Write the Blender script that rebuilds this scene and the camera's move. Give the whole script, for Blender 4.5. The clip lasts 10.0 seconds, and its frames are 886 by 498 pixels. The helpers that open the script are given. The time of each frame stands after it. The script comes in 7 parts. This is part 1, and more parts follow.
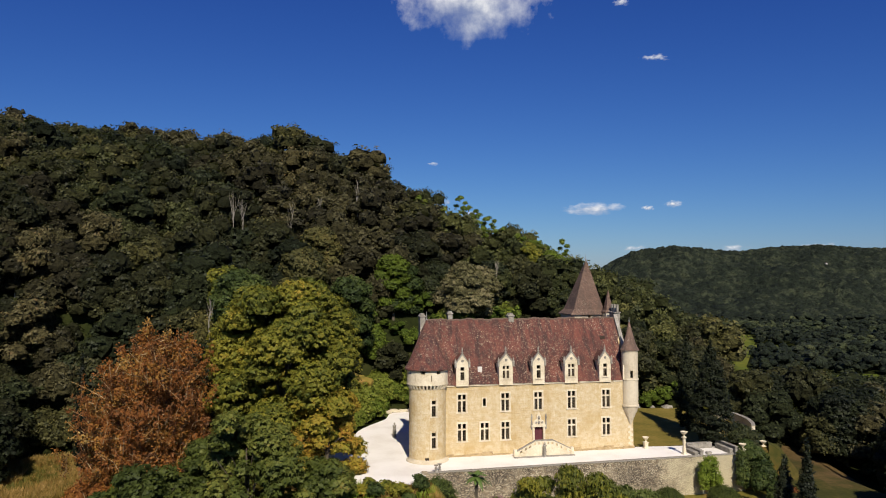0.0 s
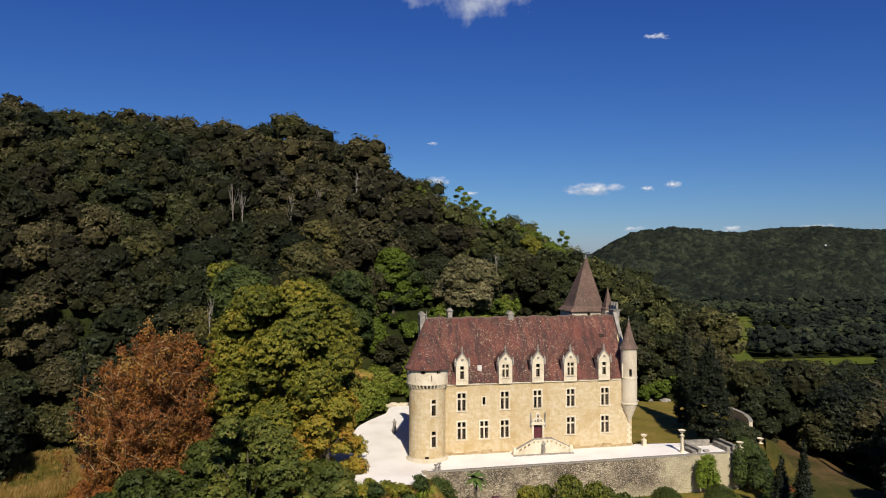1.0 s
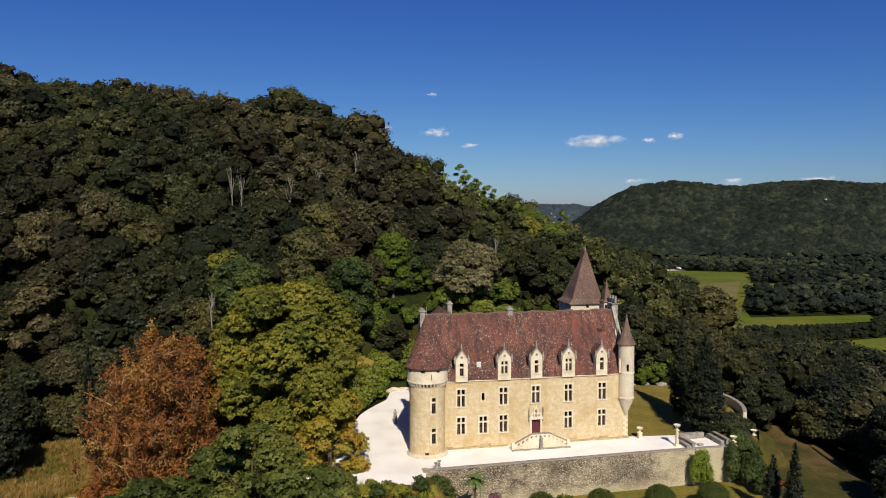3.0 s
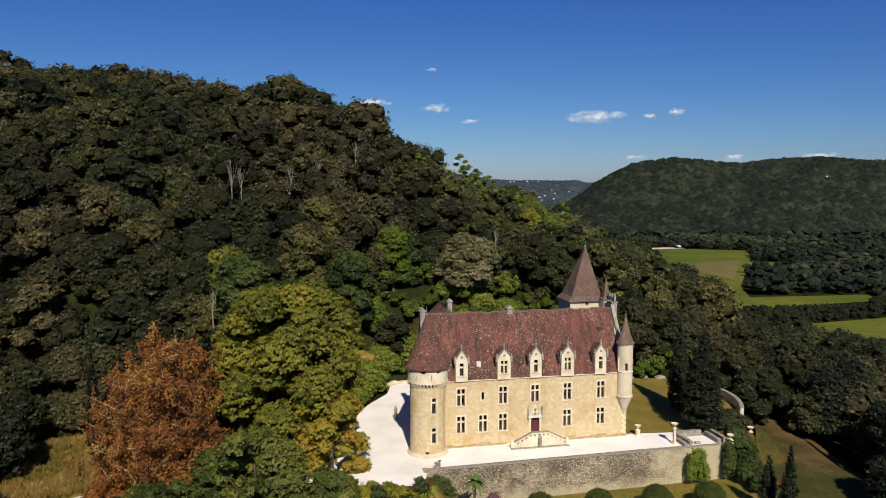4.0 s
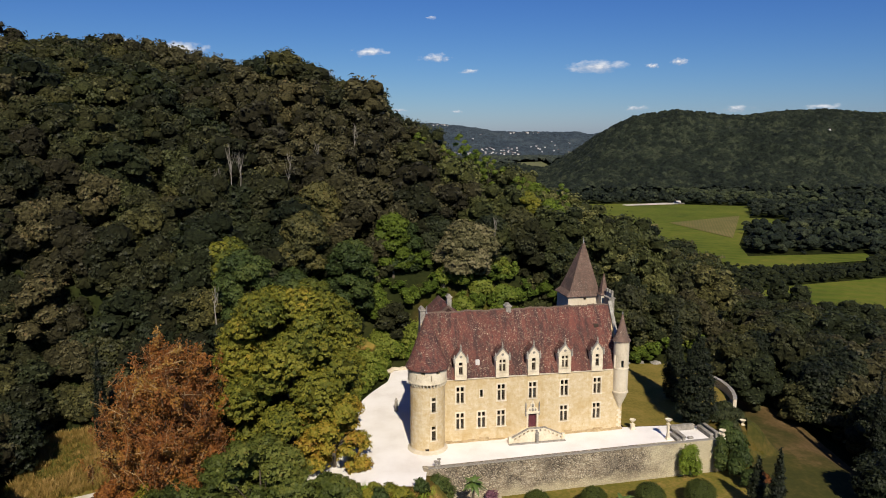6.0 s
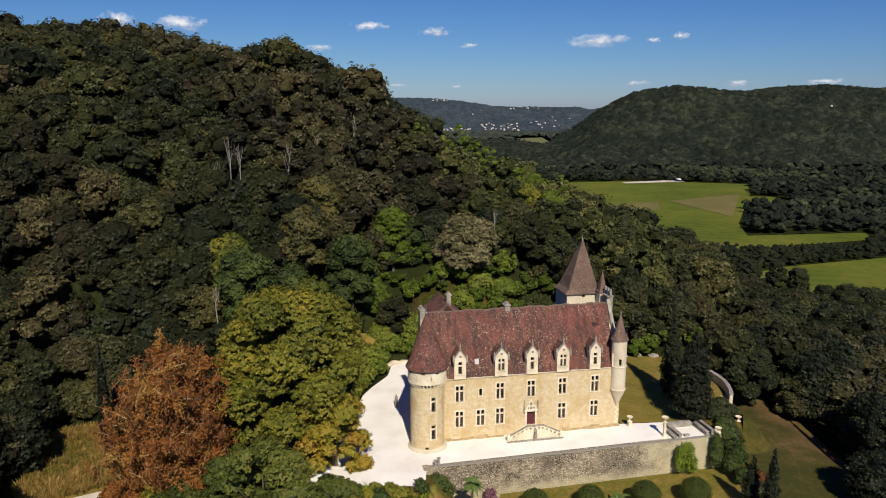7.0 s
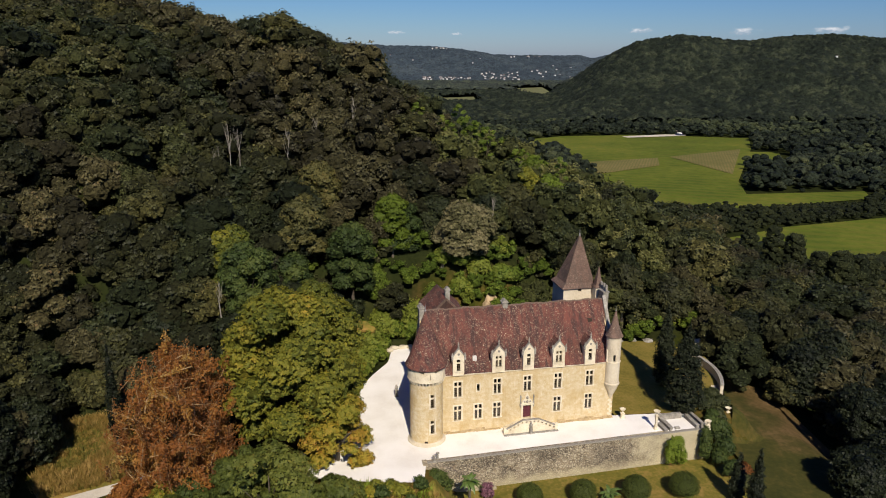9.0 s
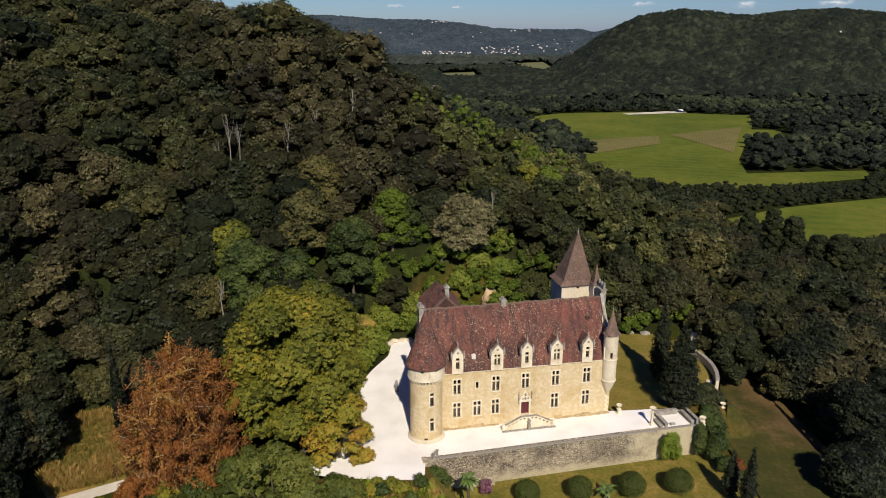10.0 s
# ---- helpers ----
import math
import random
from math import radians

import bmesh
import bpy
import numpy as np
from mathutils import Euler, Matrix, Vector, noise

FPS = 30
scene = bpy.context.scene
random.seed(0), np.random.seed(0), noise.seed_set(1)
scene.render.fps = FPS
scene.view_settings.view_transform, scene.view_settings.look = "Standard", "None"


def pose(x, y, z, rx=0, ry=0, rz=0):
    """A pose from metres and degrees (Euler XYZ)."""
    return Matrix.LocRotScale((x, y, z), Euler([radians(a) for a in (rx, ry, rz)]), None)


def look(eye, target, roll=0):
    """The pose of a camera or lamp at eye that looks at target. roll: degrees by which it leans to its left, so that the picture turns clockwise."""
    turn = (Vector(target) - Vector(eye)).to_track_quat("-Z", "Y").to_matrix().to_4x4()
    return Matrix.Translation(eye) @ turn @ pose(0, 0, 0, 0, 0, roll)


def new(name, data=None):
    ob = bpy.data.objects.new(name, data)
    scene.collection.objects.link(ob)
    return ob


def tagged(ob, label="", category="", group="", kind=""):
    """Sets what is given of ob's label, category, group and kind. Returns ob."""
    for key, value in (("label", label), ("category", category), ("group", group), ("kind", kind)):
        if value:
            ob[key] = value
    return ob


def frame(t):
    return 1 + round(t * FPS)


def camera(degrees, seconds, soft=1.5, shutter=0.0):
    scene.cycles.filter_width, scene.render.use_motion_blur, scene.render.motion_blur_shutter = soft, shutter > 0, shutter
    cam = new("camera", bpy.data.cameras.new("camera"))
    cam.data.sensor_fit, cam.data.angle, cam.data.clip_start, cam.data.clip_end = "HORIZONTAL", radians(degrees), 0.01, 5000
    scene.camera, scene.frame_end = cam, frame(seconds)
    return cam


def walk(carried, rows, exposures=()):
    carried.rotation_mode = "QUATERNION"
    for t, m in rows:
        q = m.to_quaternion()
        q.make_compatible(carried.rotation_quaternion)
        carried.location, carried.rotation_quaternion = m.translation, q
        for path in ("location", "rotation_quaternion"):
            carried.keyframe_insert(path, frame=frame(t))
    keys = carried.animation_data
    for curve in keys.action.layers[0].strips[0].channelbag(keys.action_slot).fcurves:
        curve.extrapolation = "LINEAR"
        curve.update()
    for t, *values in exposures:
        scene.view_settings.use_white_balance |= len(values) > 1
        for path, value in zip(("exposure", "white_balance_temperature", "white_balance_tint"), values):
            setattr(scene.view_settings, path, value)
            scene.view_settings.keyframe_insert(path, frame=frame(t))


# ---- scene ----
cam = camera(63.9, 10.0, soft=1.0)
PATH = [
    (0, (0.206, -0.176, 23.631), (0.232, 1.821, 23.718), -0.1),
    (0.5, (0.242, -0.189, 24.863), (0.268, 1.81, 24.932), -0.1),
    (1, (0.1, -0.192, 26.289), (0.128, 1.808, 26.319), 0.0),
    (1.5, (0.129, -0.203, 27.879), (0.157, 1.797, 27.872), 0.0),
    (2, (0.115, -0.237, 29.38), (0.142, 1.762, 29.341), 0.0),
    (2.5, (0.109, -0.308, 31.052), (0.137, 1.691, 30.979), -0.0),
    (4, (0.053, -0.284, 36.161), (0.082, 1.708, 35.987), -0.0),
    (4.5, (0.073, -0.305, 37.977), (0.102, 1.684, 37.767), -0.0),
    (5, (0.074, -0.214, 39.645), (0.104, 1.771, 39.402), -0.0),
    (5.5, (0.06, -0.233, 41.415), (0.09, 1.747, 41.138), -0.0),
    (7, (0.07, -0.042, 46.809), (0.101, 1.922, 46.43), -0.0),
    (7.5, (0.138, 0.016, 48.646), (0.17, 1.973, 48.232), 0.0),
    (8, (0.106, 0.087, 50.459), (0.138, 2.036, 50.012), 0.1),
    (8.5, (0.148, 0.009, 52.364), (0.18, 1.95, 51.882), 0.0),
    (9, (0.096, 0.049, 54.276), (0.129, 1.981, 53.759), 0.1),
    (9.5, (0.143, 0.044, 56.249), (0.176, 1.966, 55.698), 0.1),
    (10, (0.166, 0.133, 58.065), (0.199, 2.046, 57.481), 0.1),
]
walk(cam, [(t, look(eye, target, roll)) for t, eye, target, roll in PATH])

# ---- light ----
SUN_DIR = Vector((0.165 * 0.755, -0.986 * 0.755, 0.656))
sun = new("sun", bpy.data.lights.new("sun", "SUN"))
sun.data.energy, sun.data.angle, sun.data.color = 5.0, radians(0.6), (1.0, 0.895, 0.765)
sun.matrix_world = look(SUN_DIR * 200, (0, 0, 0))
world = bpy.data.worlds.new("sky")
scene.world = world
world.use_nodes = True
sky = world.node_tree.nodes.new("ShaderNodeTexSky")
sky.sky_type, sky.sun_disc = "NISHITA", False
sky.sun_elevation, sky.sun_rotation = radians(41), radians(170.5)
sky.altitude, sky.air_density, sky.dust_density, sky.ozone_density = 200, 1.0, 0.4, 4.0
world.node_tree.nodes["Background"].inputs[1].default_value = 1.0
# a clear polarised sky: deep blue above, paler to the horizon
wt = world.node_tree
split, join = wt.nodes.new("ShaderNodeSeparateColor"), wt.nodes.new("ShaderNodeCombineColor")
wt.links.new(sky.outputs[0], split.inputs[0])
for k, (power, gain) in enumerate(((1.6, 0.0124), (1.40, 0.0212), (0.95, 0.074))):
    pw, mu = wt.nodes.new("ShaderNodeMath"), wt.nodes.new("ShaderNodeMath")
    pw.operation, mu.operation = "POWER", "MULTIPLY"
    pw.inputs[1].default_value, mu.inputs[1].default_value = power, gain
    wt.links.new(split.outputs[k], pw.inputs[0])
    wt.links.new(pw.outputs[0], mu.inputs[0])
    wt.links.new(mu.outputs[0], join.inputs[k])
wt.links.new(join.outputs[0], wt.nodes["Background"].inputs[0])
scene.view_settings.exposure = 0.15


# ---- materials ----
class Nodes:
    """A material's node tree with short ways to add to it."""

    def __init__(self, name):
        self.mat = bpy.data.materials.new(name)
        self.mat.use_nodes = True
        self.t = self.mat.node_tree
        self.bsdf = self.t.nodes["Principled BSDF"]
        self.out = self.t.nodes["Material Output"]

    def add(self, kind, **values):
        n = self.t.nodes.new(kind)
        for key, value in values.items():
            if key.startswith("_"):
                n.inputs[key[1:].replace("_", " ")].default_value = value
            else:
                setattr(n, key, value)
        return n

    def link(self, a, b):
        self.t.links.new(a, b)

    def noise(self, vec, scale, detail=5.0, rough=0.6):
        n = self.add("ShaderNodeTexNoise", _Scale=scale, _Detail=detail, _Roughness=rough)
        self.link(vec, n.inputs["Vector"])
        return n.outputs["Fac"]

    def ramp(self, fac, stops):
        n = self.add("ShaderNodeValToRGB")
        el = n.color_ramp.elements
        while len(el) < len(stops):
            el.new(0.5)
        for e, (p, c) in zip(el, stops):
            e.position = p
            e.color = (*c, 1) if len(c) == 3 else (c[0], c[0], c[0], 1)
        self.link(fac, n.inputs[0])
        return n.outputs[0]

    def mix(self, fac, a, b, blend="MIX"):
        n = self.add("ShaderNodeMix", data_type="RGBA", blend_type=blend)
        for value, slot in ((fac, 0), (a, 6), (b, 7)):
            if isinstance(value, (int, float)):
                n.inputs[slot].default_value = value
            elif isinstance(value, tuple):
                n.inputs[slot].default_value = (*value, 1)
            else:
                self.link(value, n.inputs[slot])
        return n.outputs[2]

    def math(self, op, a, b=0.0):
        n = self.add("ShaderNodeMath", operation=op)
        for value, slot in ((a, 0), (b, 1)):
            if isinstance(value, (int, float)):
                n.inputs[slot].default_value = value
            else:
                self.link(value, n.inputs[slot])
        return n.outputs[0]

    def bump(self, height, strength, distance):
        n = self.add("ShaderNodeBump", _Strength=strength, _Distance=distance)
        self.link(height, n.inputs["Height"])
        self.link(n.outputs[0], self.bsdf.inputs["Normal"])

    def coords(self):
        return self.add("ShaderNodeTexCoord").outputs["Object"]


def plain(name, dark, mid, light, big=0.3, fine=6.0, rough=0.85, bump=0.4, metal=0.0, depth=0.03):
    """A mottled surface: two scales of noise between three colours."""
    n = Nodes(name)
    c = n.coords()
    a, b = n.noise(c, big), n.noise(c, fine, 6.0)
    fac = n.math("ADD", n.math("MULTIPLY", a, 0.6), n.math("MULTIPLY", b, 0.4))
    n.link(n.ramp(fac, [(0.33, dark), (0.5, mid), (0.67, light)]), n.bsdf.inputs["Base Color"])
    n.bsdf.inputs["Roughness"].default_value, n.bsdf.inputs["Metallic"].default_value = rough, metal
    n.bsdf.inputs["Specular IOR Level"].default_value = 0.5 if rough < 0.8 else 0.2
    n.bump(b, bump, depth)
    return n.mat


def masonry(name, tones, width, height, joint, stain, stain_amount, rough=0.9, uneven=0.12, mortar_size=0.02):
    """Coursed stone: blocks of varied tone with thin joints, weathered in large stains."""
    n = Nodes(name)
    c = n.coords()
    s = n.add("ShaderNodeSeparateXYZ")
    n.link(c, s.inputs[0])
    along = n.math("ADD", s.outputs[0], s.outputs[1])
    v = n.add("ShaderNodeCombineXYZ")
    wob = n.noise(c, 0.9, 2.0)
    n.link(n.math("ADD", along, n.math("MULTIPLY", wob, uneven * 2)), v.inputs[0])
    n.link(n.math("ADD", s.outputs[2], n.math("MULTIPLY", wob, uneven)), v.inputs[1])
    br = n.add("ShaderNodeTexBrick", offset=0.45, _Scale=1.0, _Mortar_Size=mortar_size, _Mortar_Smooth=0.6, _Bias=0.0, _Brick_Width=width, _Row_Height=height)
    br.inputs["Color1"].default_value = (*tones[0], 1)
    br.inputs["Color2"].default_value = (*tones[1], 1)
    br.inputs["Mortar"].default_value = (*joint, 1)
    n.link(v.outputs[0], br.inputs["Vector"])
    grain = n.noise(c, 7.0, 6.0)
    col = n.mix(n.math("MULTIPLY", n.ramp(n.noise(c, 1.6, 4.0), [(0.4, (0,)), (0.62, (1,))]), 0.75), br.outputs["Color"], tones[2])
    col = n.mix(n.math("MULTIPLY", n.ramp(grain, [(0.45, (0,)), (0.7, (1,))]), 0.5), col, tones[3])
    big = n.ramp(n.noise(c, 0.28, 6.0, 0.7), [(0.48, (0,)), (0.66, (1,))])
    col = n.mix(n.math("MULTIPLY", big, stain_amount), col, stain)
    pits = n.ramp(n.noise(c, 3.4, 5.0, 0.7), [(0.58, (0,)), (0.72, (1,))])
    col = n.mix(n.math("MULTIPLY", pits, 0.5), col, (stain[0] * 0.6, stain[1] * 0.6, stain[2] * 0.6))
    run = n.add("ShaderNodeMapping")
    run.inputs["Scale"].default_value = (1.1, 1.1, 0.13)
    n.link(c, run.inputs[0])
    streak = n.ramp(n.noise(run.outputs[0], 1.0, 5.0, 0.65), [(0.5, (0,)), (0.68, (1,))])
    col = n.mix(n.math("MULTIPLY", streak, 0.4), col, stain)
    n.link(col, n.bsdf.inputs["Base Color"])
    n.bsdf.inputs["Roughness"].default_value = rough
    n.bump(n.math("ADD", n.math("MULTIPLY", br.outputs["Fac"], -0.8), n.math("MULTIPLY", grain, 0.6)), 0.7, 0.05)
    return n.mat


def rubble(name, stones, joint, size, dark, dark_amount, clean=None):
    """Rubble masonry: rounded stones in deep joints."""
    n = Nodes(name)
    c = n.coords()
    m = n.add("ShaderNodeMapping")
    m.inputs["Scale"].default_value = (1, 1, 1.8)
    n.link(c, m.inputs[0])
    wob = n.add("ShaderNodeVectorMath", operation="ADD")
    nn = n.add("ShaderNodeTexNoise", _Scale=1.3, _Detail=3.0)
    n.link(c, nn.inputs["Vector"])
    n.link(m.outputs[0], wob.inputs[0])
    n.link(nn.outputs["Color"], wob.inputs[1])
    cell = n.add("ShaderNodeTexVoronoi", feature="F1", _Scale=size)
    edge = n.add("ShaderNodeTexVoronoi", feature="DISTANCE_TO_EDGE", _Scale=size)
    for x in (cell, edge):
        n.link(wob.outputs[0], x.inputs["Vector"])
    sep = n.add("ShaderNodeSeparateColor")
    n.link(cell.outputs["Color"], sep.inputs[0])
    col = n.ramp(sep.outputs[0], [(0.0, stones[0]), (0.35, stones[1]), (0.7, stones[2]), (1.0, stones[3])])
    big = n.ramp(n.noise(c, 0.16, 6.0, 0.7), [(0.42, (0,)), (0.62, (1,))])
    col = n.mix(n.math("MULTIPLY", big, dark_amount), col, dark)
    gap = n.ramp(edge.outputs["Distance"], [(0.05, (1,)), (0.2, (0,))])
    col = n.mix(n.math("MULTIPLY", gap, n.ramp(n.noise(c, 0.3, 3.0), [(0.36, (0.4,)), (0.52, (0.95,))])), col, joint)
    if clean:
        s = n.add("ShaderNodeSeparateXYZ")
        n.link(c, s.inputs[0])
        east = n.math("ADD", n.math("MULTIPLY", s.outputs[0], 0.04), n.math("MULTIPLY", n.noise(c, 0.35, 5.0, 0.7), 0.6))
        low = n.math("SUBTRACT", n.math("MULTIPLY", n.noise(c, 0.3, 4.0, 0.6), 1.4), n.math("MULTIPLY", n.math("ADD", s.outputs[2], 4.9), 0.22))
        wash = n.math("MAXIMUM", n.ramp(n.math("MULTIPLY", east, 0.5), [(0.74, (0,)), (0.84, (0.7,))]), n.ramp(low, [(0.3, (0,)), (0.62, (0.55,))]))
        col = n.mix(wash, col, n.mix(n.noise(c, 2.2, 5.0), clean, tuple(1.25 * k for k in clean)))
    n.link(col, n.bsdf.inputs["Base Color"])
    n.bsdf.inputs["Roughness"].default_value = 0.95
    n.bump(n.math("SUBTRACT", 1.0, gap), 0.8, 0.06)
    return n.mat


def tiles(name, tones, lichen, amount, across="x"):
    """Flat clay tiles in courses, each of its own tone, with pale lichen."""
    n = Nodes(name)
    c = n.coords()
    s = n.add("ShaderNodeSeparateXYZ")
    n.link(c, s.inputs[0])
    v = n.add("ShaderNodeCombineXYZ")
    if across == "x":
        n.link(s.outputs[0], v.inputs[0])
    else:
        n.link(n.math("MULTIPLY", n.math("ARCTAN2", s.outputs[1], s.outputs[0]), 2.2), v.inputs[0])
    n.link(s.outputs[2], v.inputs[1])
    br = n.add("ShaderNodeTexBrick", offset=0.5, _Scale=1.0, _Mortar_Size=0.012, _Mortar_Smooth=0.3, _Brick_Width=0.26, _Row_Height=0.14)
    for key, col in (("Color1", tones[0]), ("Color2", tones[1]), ("Mortar", tones[2])):
        br.inputs[key].default_value = (*col, 1)
    n.link(v.outputs[0], br.inputs["Vector"])
    big = n.ramp(n.noise(c, 0.16, 5.0, 0.65), [(0.38, (0,)), (0.6, (1,))])
    col = n.mix(n.math("MULTIPLY", big, 0.8), br.outputs["Color"], tones[3])
    col = n.mix(n.math("MULTIPLY", n.ramp(n.noise(c, 2.3, 4.0), [(0.5, (0,)), (0.72, (1,))]), 0.55), col, tones[4])
    streak = n.add("ShaderNodeMapping")
    streak.inputs["Scale"].default_value = (1.4, 0.5, 0.16)
    n.link(c, streak.inputs[0])
    col = n.mix(n.math("MULTIPLY", n.ramp(n.noise(streak.outputs[0], 1.0, 4.0, 0.6), [(0.44, (0,)), (0.62, (1,))]), 0.75), col, tones[4])
    spot = n.add("ShaderNodeTexVoronoi", feature="F1", _Scale=2.3)
    n.link(c, spot.inputs["Vector"])
    dots = n.ramp(n.math("ADD", spot.outputs["Distance"], n.math("MULTIPLY", n.noise(c, 1.7, 4.0, 0.7), 0.75)), [(0.43, (1,)), (0.54, (0,))])
    patch = n.ramp(n.noise(c, 0.24, 5.0, 0.65), [(0.36, (0.12,)), (0.6, (1,))])
    speck = n.ramp(n.noise(c, 2.6, 4.0, 0.65), [(0.58, (0,)), (0.68, (1,))])
    dust = n.ramp(n.noise(c, 6.5, 3.0, 0.5), [(0.56, (0,)), (0.68, (1,))])
    li = n.math("MAXIMUM", dots, n.math("MAXIMUM", n.math("MULTIPLY", speck, 0.42), n.math("MULTIPLY", dust, 0.36)))
    li = n.math("MULTIPLY", li, n.math("MULTIPLY", patch, amount))
    col = n.mix(li, col, lichen)
    n.link(col, n.bsdf.inputs["Base Color"])
    n.bsdf.inputs["Roughness"].default_value = 0.85
    n.bump(n.math("ADD", n.math("MULTIPLY", br.outputs["Fac"], -0.6), n.noise(c, 3.0)), 0.8, 0.06)
    return n.mat


MASS = {}


def foliage(name, dark, mid, light, warm=None, through_light=0.25, gloss=0.22, grain=2.2, deep=0.73):
    """Leaves: a tone for each tree (tint), varied leaf by leaf, some light passing through. With it goes the dense
    leafy mass inside the crown, with the crown's self-shadow put into its colour.
    """
    stops = [(0.12, dark), (0.5, mid), (0.88, light)]
    if warm:
        stops.append((1.0, warm))
    n = Nodes(name)
    at = n.add("ShaderNodeAttribute", attribute_name="tint")
    geo = n.add("ShaderNodeNewGeometry")
    c = n.coords()
    fac = n.math("ADD", n.math("MULTIPLY", at.outputs["Fac"], 0.78), n.math("MULTIPLY", geo.outputs["Random Per Island"], 0.22))
    fac = n.math("ADD", fac, n.math("MULTIPLY", n.math("SUBTRACT", n.noise(c, 0.35, 3.0), 0.5), 0.35))
    col = n.ramp(fac, stops)
    n.link(col, n.bsdf.inputs["Base Color"])
    n.bsdf.inputs["Roughness"].default_value = 0.6
    n.bsdf.inputs["Specular IOR Level"].default_value = gloss
    tr = n.add("ShaderNodeBsdfTranslucent")
    n.link(n.mix(0.5, col, (0.16, 0.2, 0.02), "ADD"), tr.inputs[0])
    mx = n.add("ShaderNodeMixShader", _Fac=through_light)
    n.link(n.bsdf.outputs[0], mx.inputs[1])
    n.link(tr.outputs[0], mx.inputs[2])
    n.link(mx.outputs[0], n.out.inputs[0])
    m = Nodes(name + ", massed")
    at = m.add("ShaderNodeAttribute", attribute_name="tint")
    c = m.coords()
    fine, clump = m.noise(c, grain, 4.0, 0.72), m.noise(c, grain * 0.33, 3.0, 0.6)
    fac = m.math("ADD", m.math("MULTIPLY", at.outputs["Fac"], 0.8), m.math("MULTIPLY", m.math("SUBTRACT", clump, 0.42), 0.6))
    # deep below 1 puts the crown's own shading into the mass colour
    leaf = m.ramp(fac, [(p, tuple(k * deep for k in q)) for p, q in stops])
    # twig is the painted shade of the gaps between leaves, a fraction of mid
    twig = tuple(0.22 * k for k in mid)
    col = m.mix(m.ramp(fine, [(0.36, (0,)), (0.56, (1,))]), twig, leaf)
    m.link(col, m.bsdf.inputs["Base Color"])
    m.bsdf.inputs["Roughness"].default_value, m.bsdf.inputs["Specular IOR Level"].default_value = 0.8, 0.1
    m.bump(m.math("ADD", fine, m.math("MULTIPLY", clump, 1.6)), 1.0, 1.1 / grain)
    MASS[n.mat] = m.mat
    return n.mat


def glazing():
    n = Nodes("window glass")
    tr = n.add("ShaderNodeBsdfTransparent")
    tr.inputs[0].default_value = (0.55, 0.58, 0.6, 1)
    gl = n.add("ShaderNodeBsdfGlossy", _Roughness=0.06)
    fr = n.add("ShaderNodeFresnel", _IOR=1.5)
    mx = n.add("ShaderNodeMixShader")
    n.link(fr.outputs[0], mx.inputs[0])
    n.link(tr.outputs[0], mx.inputs[1])
    n.link(gl.outputs[0], mx.inputs[2])
    n.link(mx.outputs[0], n.out.inputs[0])
    return n.mat


STONE = masonry("ochre limestone blocks", ((0.54, 0.435, 0.25), (0.61, 0.52, 0.34), (0.48, 0.345, 0.155), (0.7, 0.63, 0.47)), 0.62, 0.33, (0.52, 0.42, 0.255), (0.42, 0.285, 0.1), 0.6, 0.9, 0.4, 0.01)
DRESSED = plain("dressed pale limestone", (0.47, 0.4, 0.26), (0.64, 0.565, 0.41), (0.74, 0.68, 0.53), 0.6, 5.0)
PLINTH = plain("ochre rubble footing", (0.2, 0.145, 0.075), (0.36, 0.27, 0.14), (0.5, 0.4, 0.24), 1.6, 7.0)
GREY_STONE = plain("weathered grey stone", (0.13, 0.12, 0.095), (0.26, 0.24, 0.2), (0.42, 0.4, 0.34), 1.2, 6.0)
PALE_WALL = plain("pale rendered stone", (0.42, 0.36, 0.25), (0.56, 0.49, 0.36), (0.62, 0.56, 0.43), 0.4, 4.0)
RUBBLE = rubble("rubble retaining masonry", ((0.26, 0.2, 0.125), (0.42, 0.35, 0.23), (0.54, 0.47, 0.33), (0.34, 0.28, 0.185)), (0.05, 0.04, 0.028), 2.9, (0.13, 0.105, 0.075), 0.6, (0.5, 0.44, 0.28))
TILES = tiles("old clay tiles", ((0.07, 0.027, 0.019), (0.14, 0.047, 0.03), (0.03, 0.014, 0.011), (0.185, 0.057, 0.038), (0.036, 0.018, 0.016)), (0.5, 0.4, 0.28), 1.35)
TILES_DARK = tiles("shaded dark clay tiles", ((0.05, 0.02, 0.015), (0.09, 0.033, 0.023), (0.02, 0.01, 0.008), (0.1, 0.036, 0.026), (0.035, 0.018, 0.015)), (0.3, 0.24, 0.17), 0.4)
TILES_BROWN = tiles("weathered brown tiles", ((0.115, 0.068, 0.046), (0.19, 0.115, 0.082), (0.045, 0.028, 0.02), (0.2, 0.125, 0.09), (0.085, 0.058, 0.044)), (0.4, 0.33, 0.24), 1.0)
GLASS = glazing()
BARS = plain("dark glazing bars", (0.12, 0.09, 0.06), (0.2, 0.16, 0.11), (0.3, 0.25, 0.18), 2.0, 20.0)
DOOR_PAINT = plain("dark red door paint", (0.06, 0.012, 0.018), (0.09, 0.018, 0.026), (0.115, 0.027, 0.036), 1.5, 12.0, 0.6)
CURTAIN = plain("white curtain cloth", (0.5, 0.48, 0.44), (0.62, 0.6, 0.55), (0.7, 0.68, 0.63), 2.0, 9.0)
DARK_WOOD = plain("dark boards", (0.03, 0.022, 0.016), (0.05, 0.036, 0.026), (0.08, 0.06, 0.045), 1.0, 8.0)
LEAD = plain("grey zinc", (0.12, 0.12, 0.12), (0.2, 0.2, 0.2), (0.3, 0.3, 0.29), 2.0, 9.0, 0.5)
